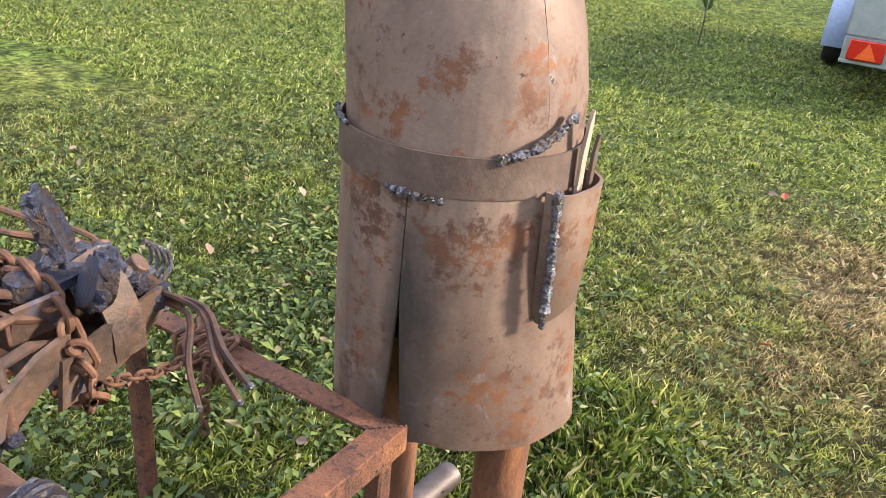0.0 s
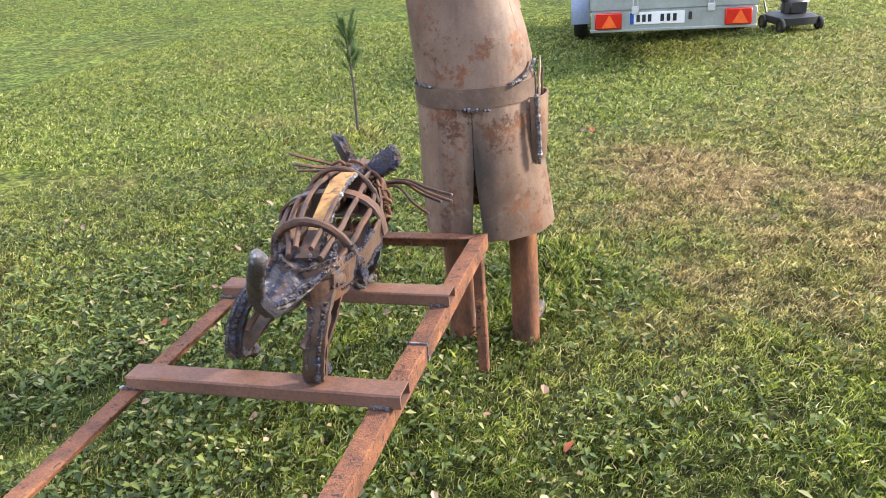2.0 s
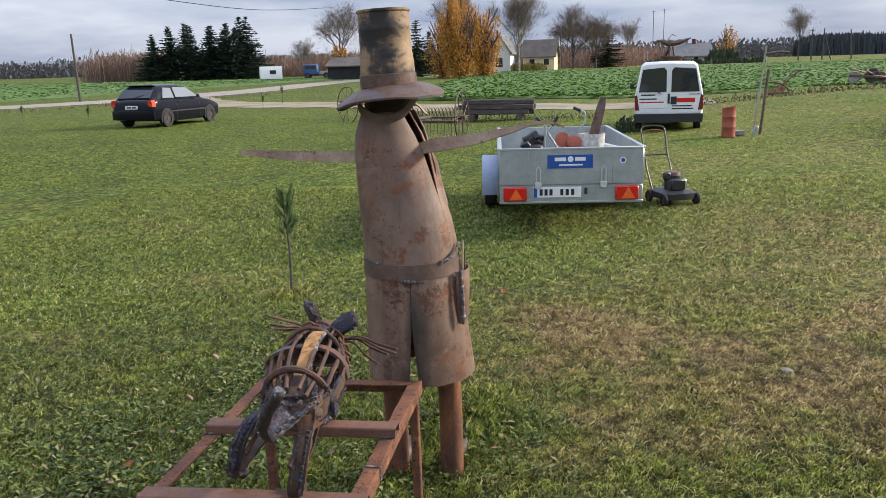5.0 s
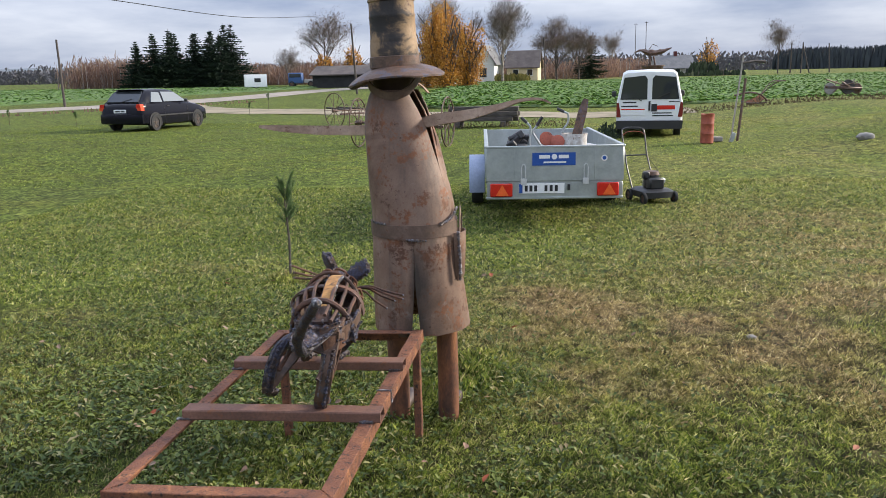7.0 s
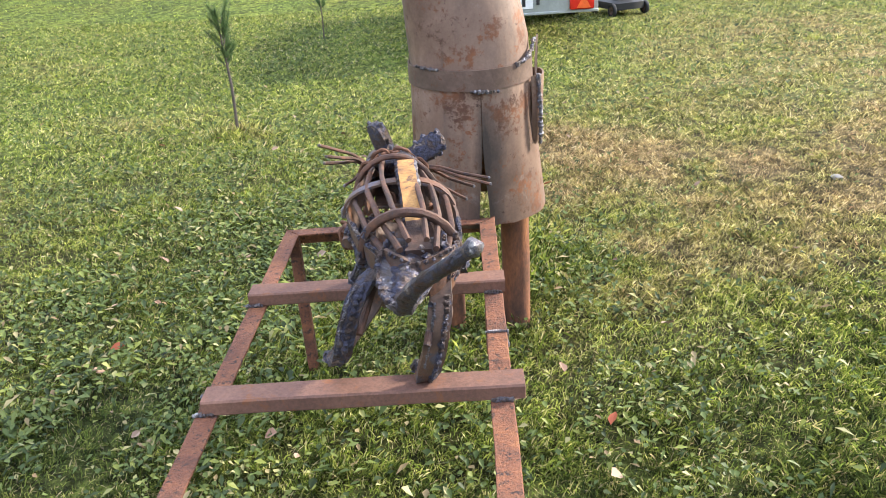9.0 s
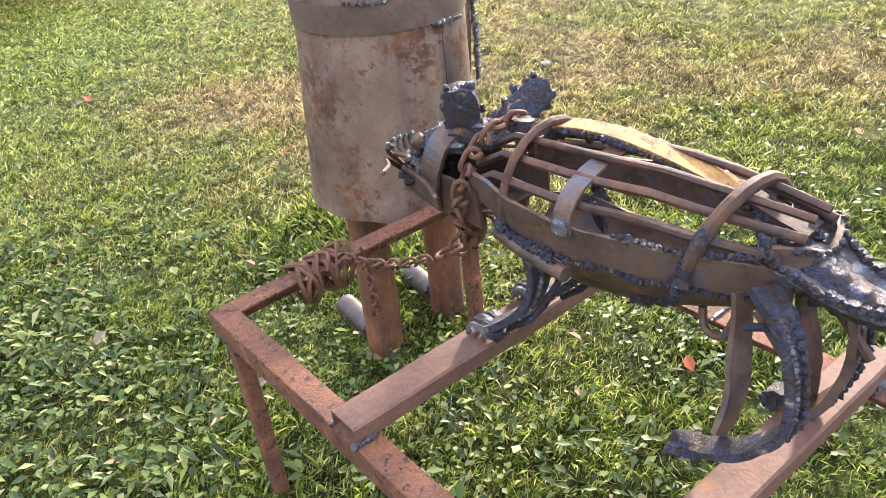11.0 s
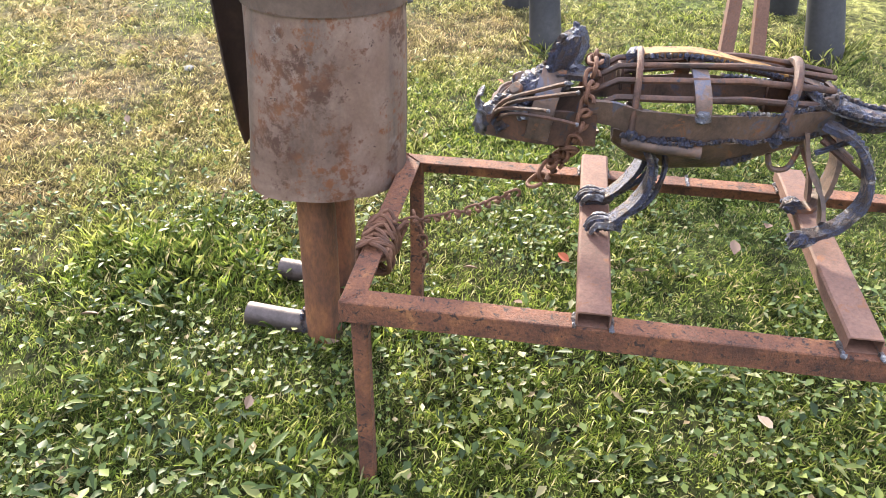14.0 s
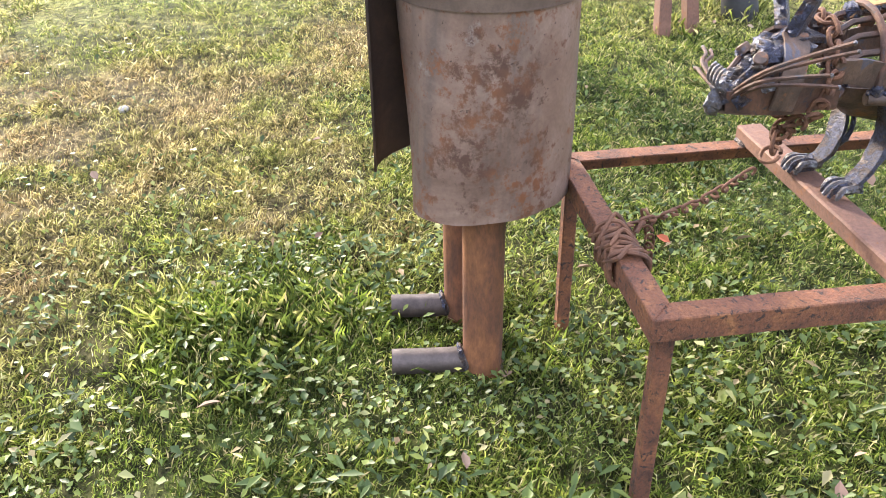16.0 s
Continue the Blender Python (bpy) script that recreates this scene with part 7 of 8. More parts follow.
# ---- old farm gear on the grass ----
def make_rake(x, y, rz, tines, label):
    T = thing("hay_rake", pose(x, y, ground_z(x, y), 0, 0, rz), label, "hay rake", "old hay rakes")
    R = 0.62
    for s in (-1, 1):
        root = new("wheel")
        root.parent = T
        root.matrix_basis = pose(s * 1.2, 0, R)
        b = Build()
        b.tube([(0, R * math.cos(a), R * math.sin(a)) for a in np.linspace(0, 2 * math.pi, 33)], 0.018, 6, 0, caps=False)
        b.object("rim", M_DARK, root)
        for k in range(12):
            a = 2 * math.pi * k / 12
            b = Build()
            b.tube([(0.04 * (-1) ** k, 0.06 * math.cos(a), 0.06 * math.sin(a)), (0, R * math.cos(a), R * math.sin(a))], 0.009, 5)
            b.object("spoke", M_DARK, root)
        b = Build()
        b.tube([(-0.09, 0, 0), (0.09, 0, 0)], 0.06, 12)
        b.object("hub", M_DARK, root)
    b = Build()
    b.tube([(-1.2, 0, R), (1.2, 0, R)], 0.03, 8)
    part("axle", b, M_DARK, T)
    b = Build()
    b.box((2.1, 0.08, 0.06), pose(0, -0.12, R - 0.12), 0.01)
    part("tine_bar", b, M_DARK, T)
    for k in range(tines):
        xx = -1.0 + 2.0 * k / (tines - 1)
        b = Build()
        b.tube(curve_pts([(xx, -0.12, R - 0.1), (xx, -0.45, R + 0.22), (xx, -0.75, R - 0.05), (xx, -0.72, 0.12), (xx, -0.55, 0.03)], 4), 0.012, 5)
        part("tine", b, M_DARK, T)
    for s in (-1, 1):
        b = Build()
        b.tube([(s * 0.4, 0, R), (s * 0.25, 1.9, R + 0.05)], 0.035, 7)
        part("shaft", b, M_WOODGREY, T)
    b = Build()
    b.tube([(0, 0.05, R), (0, 0.25, R + 0.3)], 0.018, 6)
    b.box((0.3, 0.3, 0.03), pose(0, 0.3, R + 0.32), 0.01)
    part("seat", b, M_DARK, T)


make_rake(-3.05, 17.3, 172, 22, "old horse-drawn hay rake with spoked wheels and curved tines")
make_rake(-6.2, 26.0, 50, 8, "another rusty horse-drawn rake further off on the lawn")


def make_beams():
    T = thing("timber_stack", pose(-1.75, 24.8, ground_z(-1.75, 24.8), 0, 0, -4), "low stack of dark weathered beams lying on the grass", "timber stack")
    rnd = random.Random(3)
    for k in range(7):
        b = Build()
        b.box((2.5 + rnd.uniform(-0.5, 0.3), 0.22, 0.16), pose(0.2 * rnd.uniform(-1, 1), 0.26 * (k % 3), 0.28 + 0.17 * (k // 3), 0, 0, rnd.uniform(-3, 3)), 0.02)
        part("beam", b, M_WOODGREY, T)
    for xx in (-0.8, 0.8):
        b = Build()
        b.box((0.2, 0.9, 0.22), pose(xx, 0.26, 0.09), 0.02)
        part("bearer", b, M_WOODGREY, T)


make_beams()


def make_barrel():
    x, y = 4.42, 17.0
    g = ground_z(x, y)
    T = thing("steel_barrel", pose(x, y, g, 0, 0, 0) @ Matrix.Scale(0.84, 4), "dented brick-red steel barrel standing by the van", "barrel")
    b = Build()
    prof = [(0.27, 0.0), (0.285, 0.01), (0.28, 0.03), (0.28, 0.26), (0.292, 0.28), (0.28, 0.30), (0.28, 0.54), (0.292, 0.56), (0.28, 0.58), (0.28, 0.80), (0.29, 0.82), (0.26, 0.825), (0.25, 0.80), (0.0, 0.80)]
    n = 28
    for r, z in prof:
        for k in range(n):
            a = 2 * math.pi * k / n
            b.v.append(Vector((r * 0.64 * math.cos(a), r * 0.9 * math.sin(a), z + 0.012 * math.sin(3 * a) * (z > 0.7))))
    for i in range(len(prof) - 1):
        for k in range(n):
            b.face((i * n + k, i * n + (k + 1) % n, (i + 1) * n + (k + 1) % n, (i + 1) * n + k), 0, True)
    part("shell", b, M_TANK, T)


make_barrel()


def make_leaning_pole():
    x, y = 5.02, 17.25
    g = ground_z(x, y)
    T = thing("signpost_frame", pose(x, y, g), "pale leaning pole with a flat foot and a short arm", "pole")
    b = Build()
    b.tube([(0, 0, 0), (0.20, 0, 2.05)], 0.022, 8)
    part("pole", b, M_POLE, T)
    b = Build()
    b.box((0.10, 0.05, 0.26), pose(0.03, -0.04, 0.1, 0, 20, 10), 0.01)
    part("foot", b, M_ZINC, T)
    b = Build()
    b.tube([(0.18, 0, 1.86), (0.5, 0.1, 1.90), (0.74, 0.15, 1.88)], 0.03, 7, lump=0.3)
    part("arm", b, M_WOODGREY, T)
    b = Build()
    b.tube([(0.2, 0.2, 0.0), (0.34, 0.3, 1.5)], 0.035, 8)
    part("post", b, M_DARK, T)
    b = Build()
    b.box((0.36, 0.2, 0.12), pose(-0.36, 0.1, 0.06, 0, 0, 15), 0.02)
    tb = tagged(b.object("concrete_block", M_STONE), "grey broken concrete block in the grass", "block")
    tb.matrix_world = pose(x, y, g)


make_leaning_pole()


def make_plough(x, y, rz):
    g = ground_z(x, y)
    T = thing("walking_plough", pose(x, y, g, 0, 0, rz) @ Matrix.Scale(1.05, 4), "rusty walking plough with two curved handles on the bank", "plough")
    b = Build()
    b.tube(curve_pts([(-0.9, 0, 0.35), (-0.3, 0, 0.45), (0.2, 0, 0.35), (0.5, 0, 0.1)], 5), 0.035, 7)
    part("beam", b, M_DARK, T)
    b = Build()
    b.ribbon(curve_pts([(-0.35, 0.05, 0.03), (0.05, 0.1, 0.12), (0.4, 0.2, 0.3)], 4), [0.2, 0.22, 0.24, 0.25, 0.26, 0.26, 0.27, 0.28, 0.2], 0.012, (0, 0.5, 1))
    part("mouldboard", b, M_PIPE, T)
    for s in (-1, 1):
        b = Build()
        b.tube(curve_pts([(0.15, 0, 0.3), (0.45, s * 0.12, 0.62), (0.75, s * 0.22, 0.85), (1.05, s * 0.25, 0.88)], 5), 0.022, 7)
        part("handle", b, M_DARK, T)
    b = Build()
    b.box((0.9, 0.08, 0.08), pose(0.05, 0, 0.03), 0.02)
    part("sole", b, M_DARK, T)


make_plough(9.0, 32.3, 15)


def make_machine(x, y):
    g = ground_z(x, y)
    T = thing("old_farm_machine", pose(x, y, g + 0.1, 0, 0, 10) @ Matrix.Scale(1.15, 4), "tangle of old grey and rusty farm machine parts on the bank", "machine")
    for k, (dx, r, mat) in enumerate(((-0.55, 0.20, M_STONE), (0.2, 0.25, M_GREYPIPE), (0.6, 0.18, M_DARK))):
        b = Build()
        b.tube([(dx + r * math.cos(a), 0.1 * k, r + r * math.sin(a)) for a in np.linspace(0, 2 * math.pi, 25)], 0.03, 6, caps=False)
        b.tube([(dx, 0.1 * k - 0.03, r), (dx, 0.1 * k + 0.05, r)], r * 0.93, 18)
        part("disc_wheel", b, mat, T)
    for k in range(6):
        rnd = random.Random(k)
        b = Build()
        b.tube([(rnd.uniform(-0.9, 0.9), rnd.uniform(-0.2, 0.3), 0.08), (rnd.uniform(-0.9, 0.9), rnd.uniform(-0.2, 0.3), rnd.uniform(0.3, 0.6))], 0.025, 6)
        part("rod", b, M_DARK, T)
    b = Build()
    b.box((1.5, 0.12, 0.1), pose(0, 0.05, 0.22, 0, 4, 5), 0.02)
    part("frame_bar", b, M_DARK, T)


make_machine(13.3, 35.0)


def stone(x, y, r, name="field_stone"):
    b = Build()
    b.blob((x, y, ground_z(x, y) + r * 0.25), r, 0, int(abs(x * 100)), 0.12, 12, (1.2, 0.9, 0.6))
    tagged(b.object(name, M_STONE), "grey rounded stone lying in the grass", "stone")


stone(7.3, 15.0, 0.15)
stone(1.97, 1.38, 0.024)


# ---- other figures' legs beyond the frame ----
def other_figures():
    def leg(b, x, y, tx, ty, r0, r1, mat, h=0.95):
        g = ground_z(x, y)
        b.tube([(x, y, g - 0.03), (x + (tx - x) * 0.05, y + (ty - y) * 0.05, g + 0.05), (x + (tx - x) * 0.4, y + (ty - y) * 0.4, g + h * 0.4), (tx, ty, g + h)], [r0, r0 * 0.96, (r0 + r1) / 2 * 0.92, r1], 16, mat)
    b = Build()
    leg(b, 2.66, -0.27, 2.76, -0.16, 0.088, 0.075, 0)
    leg(b, 3.40, -0.06, 3.34, 0.02, 0.088, 0.080, 0)
    b.tube([(2.74, -0.18, 0.92), (3.06, -0.07, 1.02), (3.38, 0.03, 0.92)], [0.12, 0.17, 0.12], 14, 0)
    tagged(b.object("dark_metal_figure", M_GREYPIPE), "dark grey steel legs of another figure on the lawn", "sculpture", "figures standing on the lawn")
    b = Build()
    leg(b, 2.78, -1.68, 2.95, -1.53, 0.10, 0.085, 0)
    leg(b, 3.62, -1.62, 3.42, -1.56, 0.10, 0.085, 0)
    b.tube([(2.95, -1.53, 0.92), (3.18, -1.54, 1.02), (3.43, -1.56, 0.92)], [0.12, 0.17, 0.12], 14, 0)
    tagged(b.object("dark_metal_figure", M_GREYPIPE), "dark grey tapered steel legs of a second figure", "sculpture", "figures standing on the lawn")
    T = thing("channel_iron_stand", pose(2.9, -1.25, 0), "rusty channel-iron legs standing in the grass", "stand")
    for x, y, tx, ty in ((2.54, -1.15, 2.72, -1.16), (2.55, -1.31, 2.74, -1.23)):
        b = Build()
        g = ground_z(x, y)
        for s in (-1, 1):
            b.ribbon([(x + s * 0.001, y + s * 0.028, g - 0.02), (tx, ty + s * 0.022, g + 0.95)], 0.075, 0.007, (1, 0, 0.1), 0)
        b.ribbon([(x - 0.035, y, g - 0.02), (tx - 0.035, ty, g + 0.95)], 0.058, 0.007, (0, 1, 0), 0)
        b.v = [q - Vector((2.9, -1.25, 0)) for q in b.v]
        part("leg", b, M_BAR, T)
    b = Build()
    b.box((0.16, 0.2, 0.1), pose(-0.17, 0.055, 0.98), 0.01, 0)
    part("seat_block", b, M_DARK, T)


other_figures()


# ---- trees and saplings ----
def sapling(x, y, h, seed):
    """A young pine: thin stem, whorls of short twigs with needles, a tuft on top."""
    rnd = random.Random(seed)
    T = thing("pine_sapling", pose(x, y, ground_z(x, y)), "thin young pine with sparse green needles in the lawn", "sapling", "pine saplings")
    b = Build()
    b.tube([(0, 0, -0.02), (0.01 * h, 0, h * 0.4), (-0.015 * h, 0.01, h * 0.75), (-0.03 * h, 0.0, h)], [0.012 * h + 0.002, 0.009 * h + 0.002, 0.006 * h + 0.001, 0.003], 7, 0)
    twigs = []
    for lv in range(7):
        z = h * (0.55 + 0.058 * lv)
        for k in range(4 if lv > 1 else 3):
            a = rnd.uniform(0, 6.28)
            ln = h * rnd.uniform(0.05, 0.105) * (1.15 if lv in (2, 3) else 0.8)
            p0 = Vector((0, 0, z))
            p1 = p0 + Vector((math.cos(a) * ln, math.sin(a) * ln, ln * rnd.uniform(1.0, 2.2)))
            twigs.append((p0, p1))
            b.tube([p0, p1], [0.003, 0.0015], 4, 0)
    part("trunk", b, M_BARK, T)
    b = Build()
    twigs.append((Vector((-0.02 * h, 0, h * 0.82)), Vector((-0.03 * h, 0, h * 1.0))))
    for p0, p1 in twigs:
        d = (p1 - p0).normalized()
        for k in range(150):
            q = p0.lerp(p1, rnd.uniform(0.25, 1.0))
            v = (d * rnd.uniform(0.7, 1.2) + Vector((rnd.gauss(0, 0.4), rnd.gauss(0, 0.4), rnd.gauss(0.25, 0.4)))).normalized() * rnd.uniform(0.04, 0.075) * (h / 0.85) ** 0.5
            w = v.cross(Vector((rnd.random(), rnd.random(), rnd.random()))).normalized() * 0.0011
            i0 = len(b.v)
            b.v += [q - w, q + w, q + v]
            b.face((i0, i0 + 1, i0 + 2), 0)
    part("crown", b, M_PINE, T)


for x, y, h, s in ((-1.38, 3.22, 0.85, 1), (-1.46, 7.7, 0.62, 2), (-16.6, 24.6, 0.55, 3), (-14.3, 38.6, 0.9, 4), (-13.2, 33, 0.6, 5), (-21, 27, 0.6, 6)):
    sapling(x, y, h, s)


def tree(name, x, y, z, h, seed, kind, label, spread=0.42, leaves=900, leaf=0.22, trunk_r=None, depth=5, group="", low=0.28):
    """Tapered trunk, forking limbs and fine twigs; kind: bare, autumn."""
    rnd = random.Random(seed)
    T = thing(name, pose(x, y, z), label, "tree", group)
    b, tips = Build(), []
    tr = trunk_r or h * 0.014

    def grow(p, d, ln, r, lv):
        q = p + d * ln
        mid = p.lerp(q, 0.5) + Vector((rnd.gauss(0, 1), rnd.gauss(0, 1), 0)) * ln * 0.05
        b.tube([p, mid, q], [r, r * 0.85, r * 0.68], 6 if lv < 2 else 4, 0, caps=False)
        tips.append((mid, d, lv)), tips.append((q, d, lv))
        if lv >= (depth if kind != "autumn" else 2):
            return
        for k in range(3 if lv < 3 else 2 + (rnd.random() < 0.5)):
            a, t = rnd.uniform(0, 6.28), rnd.uniform(0.25, 0.75)
            side = Vector((math.cos(a), math.sin(a), 0))
            nd = (d * (1 - t * 0.5) + side * t * spread * 2.2 + Vector((0, 0, 0.16))).normalized()
            grow(p.lerp(q, rnd.uniform(0.55, 1.0)), nd, ln * rnd.uniform(0.62, 0.82), r * 0.58, lv + 1)
    top = Vector((rnd.gauss(0, 0.01) * h, rnd.gauss(0, 0.01) * h, h * low))
    b.tube([(0, 0, -0.2), top * 0.5, top], [tr * 1.25, tr, tr * 0.9], 8, 0, caps=False)
    for k in range(4):
        a = 6.28 * k / 4 + rnd.uniform(-0.5, 0.5)
        grow(top * rnd.uniform(0.8, 1.0), (Vector((math.cos(a) * spread, math.sin(a) * spread, 1))).normalized(), h * rnd.uniform(0.20, 0.27), tr * 0.6, 1)
    grow(top, Vector((0, 0, 1)), h * 0.28, tr * 0.8, 1)
    zmax = max(q.z for q, d, lv in tips)
    k = h / (zmax + 0.02 * h)
    b.v = [Vector((p.x * k, p.y * k, p.z * k)) if p.z > 0 else p for p in b.v]
    stems = []
    if kind == "autumn":
        for j in range(26):
            a, out = rnd.uniform(0, 6.28), rnd.random() ** 0.6
            stems.append((a, 0.25 * h * out + 0.01, h * (1.0 - 0.55 * out * rnd.uniform(0.4, 1.0))))
            ca, sa2 = math.cos(a), math.sin(a)
            b.tube([(0.02 * h * ca, 0.02 * h * sa2, 0), (stems[-1][1] * 0.7 * ca, stems[-1][1] * 0.7 * sa2, stems[-1][2] * 0.5), (stems[-1][1] * ca, stems[-1][1] * sa2, stems[-1][2])], [tr * 0.5, tr * 0.3, 0.01], 5, 0, caps=False)
    part("trunk", b, M_BIRCH if kind == "birch" else M_BARK, T)
    b = Build()
    fine = [t for t in tips if t[2] >= (1 if kind == "autumn" else 2)]
    for i in range(leaves if kind == "autumn" else leaves * 3):
        q, d, lv = rnd.choice(fine)
        if kind == "autumn":
            a, out, ht = rnd.choice(stems)
            f = rnd.uniform(0.05, 1.0)
            bow = out * min(1.0, f * 1.5) + 0.075 * h * (1.05 - f) * rnd.random()
            q = Vector((bow * math.cos(a), bow * math.sin(a), f * ht)) / k
            q += Vector((rnd.gauss(0, 1), rnd.gauss(0, 1), rnd.gauss(0, 1))) * h * 0.040 * (1.45 - f) / k
        elif kind != "autumn" and i % 4 == 0:
            a, f, w = rnd.uniform(0, 6.28), rnd.random() ** 0.4, rnd.uniform(-1, 1)
            wide = (0.36 if kind == "bare" else 0.17) * h * f * math.sqrt(1 - w * w) / k
            q = Vector((wide * math.cos(a), wide * math.sin(a), (0.60 + 0.33 * f * w) * h / k))
            d = Vector((math.cos(a), math.sin(a), 0.9)).normalized()
        q = q * k + Vector((rnd.gauss(0, 1), rnd.gauss(0, 1), rnd.gauss(0, 1))) * h * (0.012 if kind == "autumn" else 0.036)
        if kind == "autumn":
            u = Vector((rnd.gauss(0, 1), rnd.gauss(0, 1), rnd.gauss(0, 1))).normalized() * leaf
            w = u.cross(Vector((rnd.random(), rnd.random(), rnd.random() + 0.1))).normalized() * leaf * 0.7
            i0 = len(b.v)
            b.v += [q - u * 0.5, q + w * 0.5, q + u * 0.5, q - w * 0.5]
            b.face((i0, i0 + 1, i0 + 2, i0 + 3), 0)
        else:
            u = (d + Vector((rnd.gauss(0, 0.9), rnd.gauss(0, 0.9), rnd.gauss(0.2, 0.5)))).normalized() * h * rnd.uniform(0.05, 0.10)
            w = u.cross(Vector((rnd.random(), rnd.random(), rnd.random() + 0.1))).normalized() * leaf * 0.075
            i0 = len(b.v)
            b.v += [q - w, q + w, q + u]
            b.face((i0, i0 + 1, i0 + 2), 0)
    part("crown", b, M_AUTUMN if kind == "autumn" else M_TWIG, T)
    return T


def spruce(x, y, z, h, seed, group="spruces behind the field"):
    rnd = random.Random(seed)
    T = thing("spruce", pose(x, y, z), "dense dark green spruce at the far side of the field", "tree", group)
    b = Build()
    b.tube([(0, 0, -0.3), (0, 0, h)], [h * 0.018, 0.02], 6, 0)
    part("trunk", b, M_BARK, T)
    b = Build()
    wide = rnd.uniform(0.50, 0.60)
    zz = h * 0.02
    while zz < h * 0.985:
        u = zz / h
        reach = h * wide * max(0.015, 1 - u) ** 1.05 * rnd.uniform(0.72, 1.15) + 0.08
        for j in range(13 if u < 0.6 else (9 if u < 0.85 else 5)):
            a = rnd.uniform(0, 6.28)
            rad = reach * rnd.uniform(0.7, 1.2)
            d = Vector((math.cos(a), math.sin(a), 0))
            sd = Vector((-math.sin(a), math.cos(a), 0))
            steps = max(2, int(rad / 0.34))
            lift = 0.5 * max(0.0, u - 0.55)
            for q in range(steps):
                f = (q + rnd.random()) / steps
                p = Vector((0, 0, zz)) + d * rad * f + Vector((0, 0, (lift - 0.34) * rad * f + 0.22 * rad * f * f))
                wd = (0.10 + 0.26 * (1 - f)) * rnd.uniform(0.6, 1.3)
                hang = rnd.uniform(0.08, 0.30)
                i0 = len(b.v)
                b.v += [p - sd * wd, p + d * 0.36 + Vector((0, 0, 0.05)), p + sd * wd, p + Vector((0, 0, -hang)) - d * 0.06]
                b.face((i0, i0 + 1, i0 + 2), 0), b.face((i0, i0 + 3, i0 + 1), 0), b.face((i0 + 1, i0 + 3, i0 + 2), 0)
        zz += rnd.uniform(0.26, 0.42) * (1.0 if u < 0.8 else 0.8)
    part("crown", b, M_SPRUCE, T)


rs = random.Random(77)
for k, (px, dy, hh) in enumerate(((0.0, 0, 7.0), (0.10, 3, 8.2), (0.2, -1, 8.8), (0.30, 2, 9.2), (0.40, -2, 9.4), (0.5, 3, 8.8), (0.62, 0, 9.0), (0.70, 3, 9.3), (0.80, -1, 9.2), (0.90, 1, 10.4), (1.0, 0, 10.2), (0.15, 6, 8.0), (0.55, 7, 8.5), (-0.06, 2, 6.2), (0.06, -2, 7.6), (0.25, 5, 9.0), (0.46, 5, 8.6), (0.76, 5, 8.6), (0.95, -3, 8.6))):
    x, y = -65.0 + 13.2 * px, 120.2 + 6.3 * px + dy
    spruce(x, y, ground_z(x, y) - 0.3, hh, 500 + k)


def far_tree(name, x, y, h, seed, kind, label, **kw):
    return tree(name, x, y, ground_z(x, y) - 0.2, h, seed, kind, label, **kw)


far_tree("birch_tree", -11.8, 91.0, 10.5, 31, "autumn", "tall birch in yellow-orange autumn leaf by the houses", leaves=11000, leaf=0.22, spread=0.30, low=0.08)
far_tree("birch_tree", -9.4, 93.0, 8.2, 32, "autumn", "birch in orange autumn leaf", leaves=6500, leaf=0.21, spread=0.28, low=0.08)
far_tree("birch_tree", -14.6, 94.0, 7.0, 33, "autumn", "smaller birch in orange autumn leaf", leaves=4500, leaf=0.21, spread=0.3, low=0.08)
far_tree("bare_tree", -34.6, 121.8, 11.6, 34, "bare", "bare spreading tree beside the barn", leaves=1700, spread=0.5)
far_tree("bare_tree", -41.0, 123.0, 6.5, 35, "birch", "bare birch beyond the field", leaves=900)
far_tree("bare_tree", -15.5, 112.0, 12.5, 36, "birch", "tall bare birch behind the autumn trees", leaves=1500, spread=0.3)
far_tree("bare_tree", -7.0, 116.6, 12.4, 37, "birch", "tall bare birch with drooping twigs by the white house", leaves=2400, spread=0.34)
far_tree("bare_tree", 0.7, 137.0, 10.4, 38, "bare", "round-crowned bare tree by the cream house", leaves=3600, spread=0.62, low=0.2)
far_tree("bare_tree", 4.4, 139.0, 9.0, 39, "bare", "bare tree beside another", leaves=2200, spread=0.5, low=0.2)
far_tree("bare_tree", 13.8, 196.5, 11.0, 40, "birch", "slim bare birch in the distance", leaves=900, spread=0.3)
far_tree("bare_tree", 42.3, 161.6, 10.0, 41, "bare", "lone bare tree at the field's far edge", leaves=900, spread=0.4, low=0.45)
far_tree("rowan_tree", -29.0, 116.0, 6.2, 42, "autumn", "bushy orange autumn tree by the barn", leaves=1800, leaf=0.3, spread=0.5, low=0.1)
far_tree("rowan_tree", -34.0, 118.0, 5.4, 43, "autumn", "low orange autumn tree", leaves=1500, leaf=0.3, spread=0.5, low=0.1)
far_tree("rowan_tree", 37.0, 205.0, 9.0, 44, "autumn", "single orange tree far off", leaves=900, leaf=0.4, spread=0.35, low=0.15)
spruce(-19.5, 104.0, ground_z(-19.5, 104) - 0.3, 7.6, 540, "spruces by the houses")
spruce(6.6, 148.0, ground_z(6.6, 148) - 0.3, 8.0, 542, "spruces by the houses")
spruce(-22.0, 128.0, ground_z(-22, 128) - 0.3, 7.0, 543, "spruces by the houses")


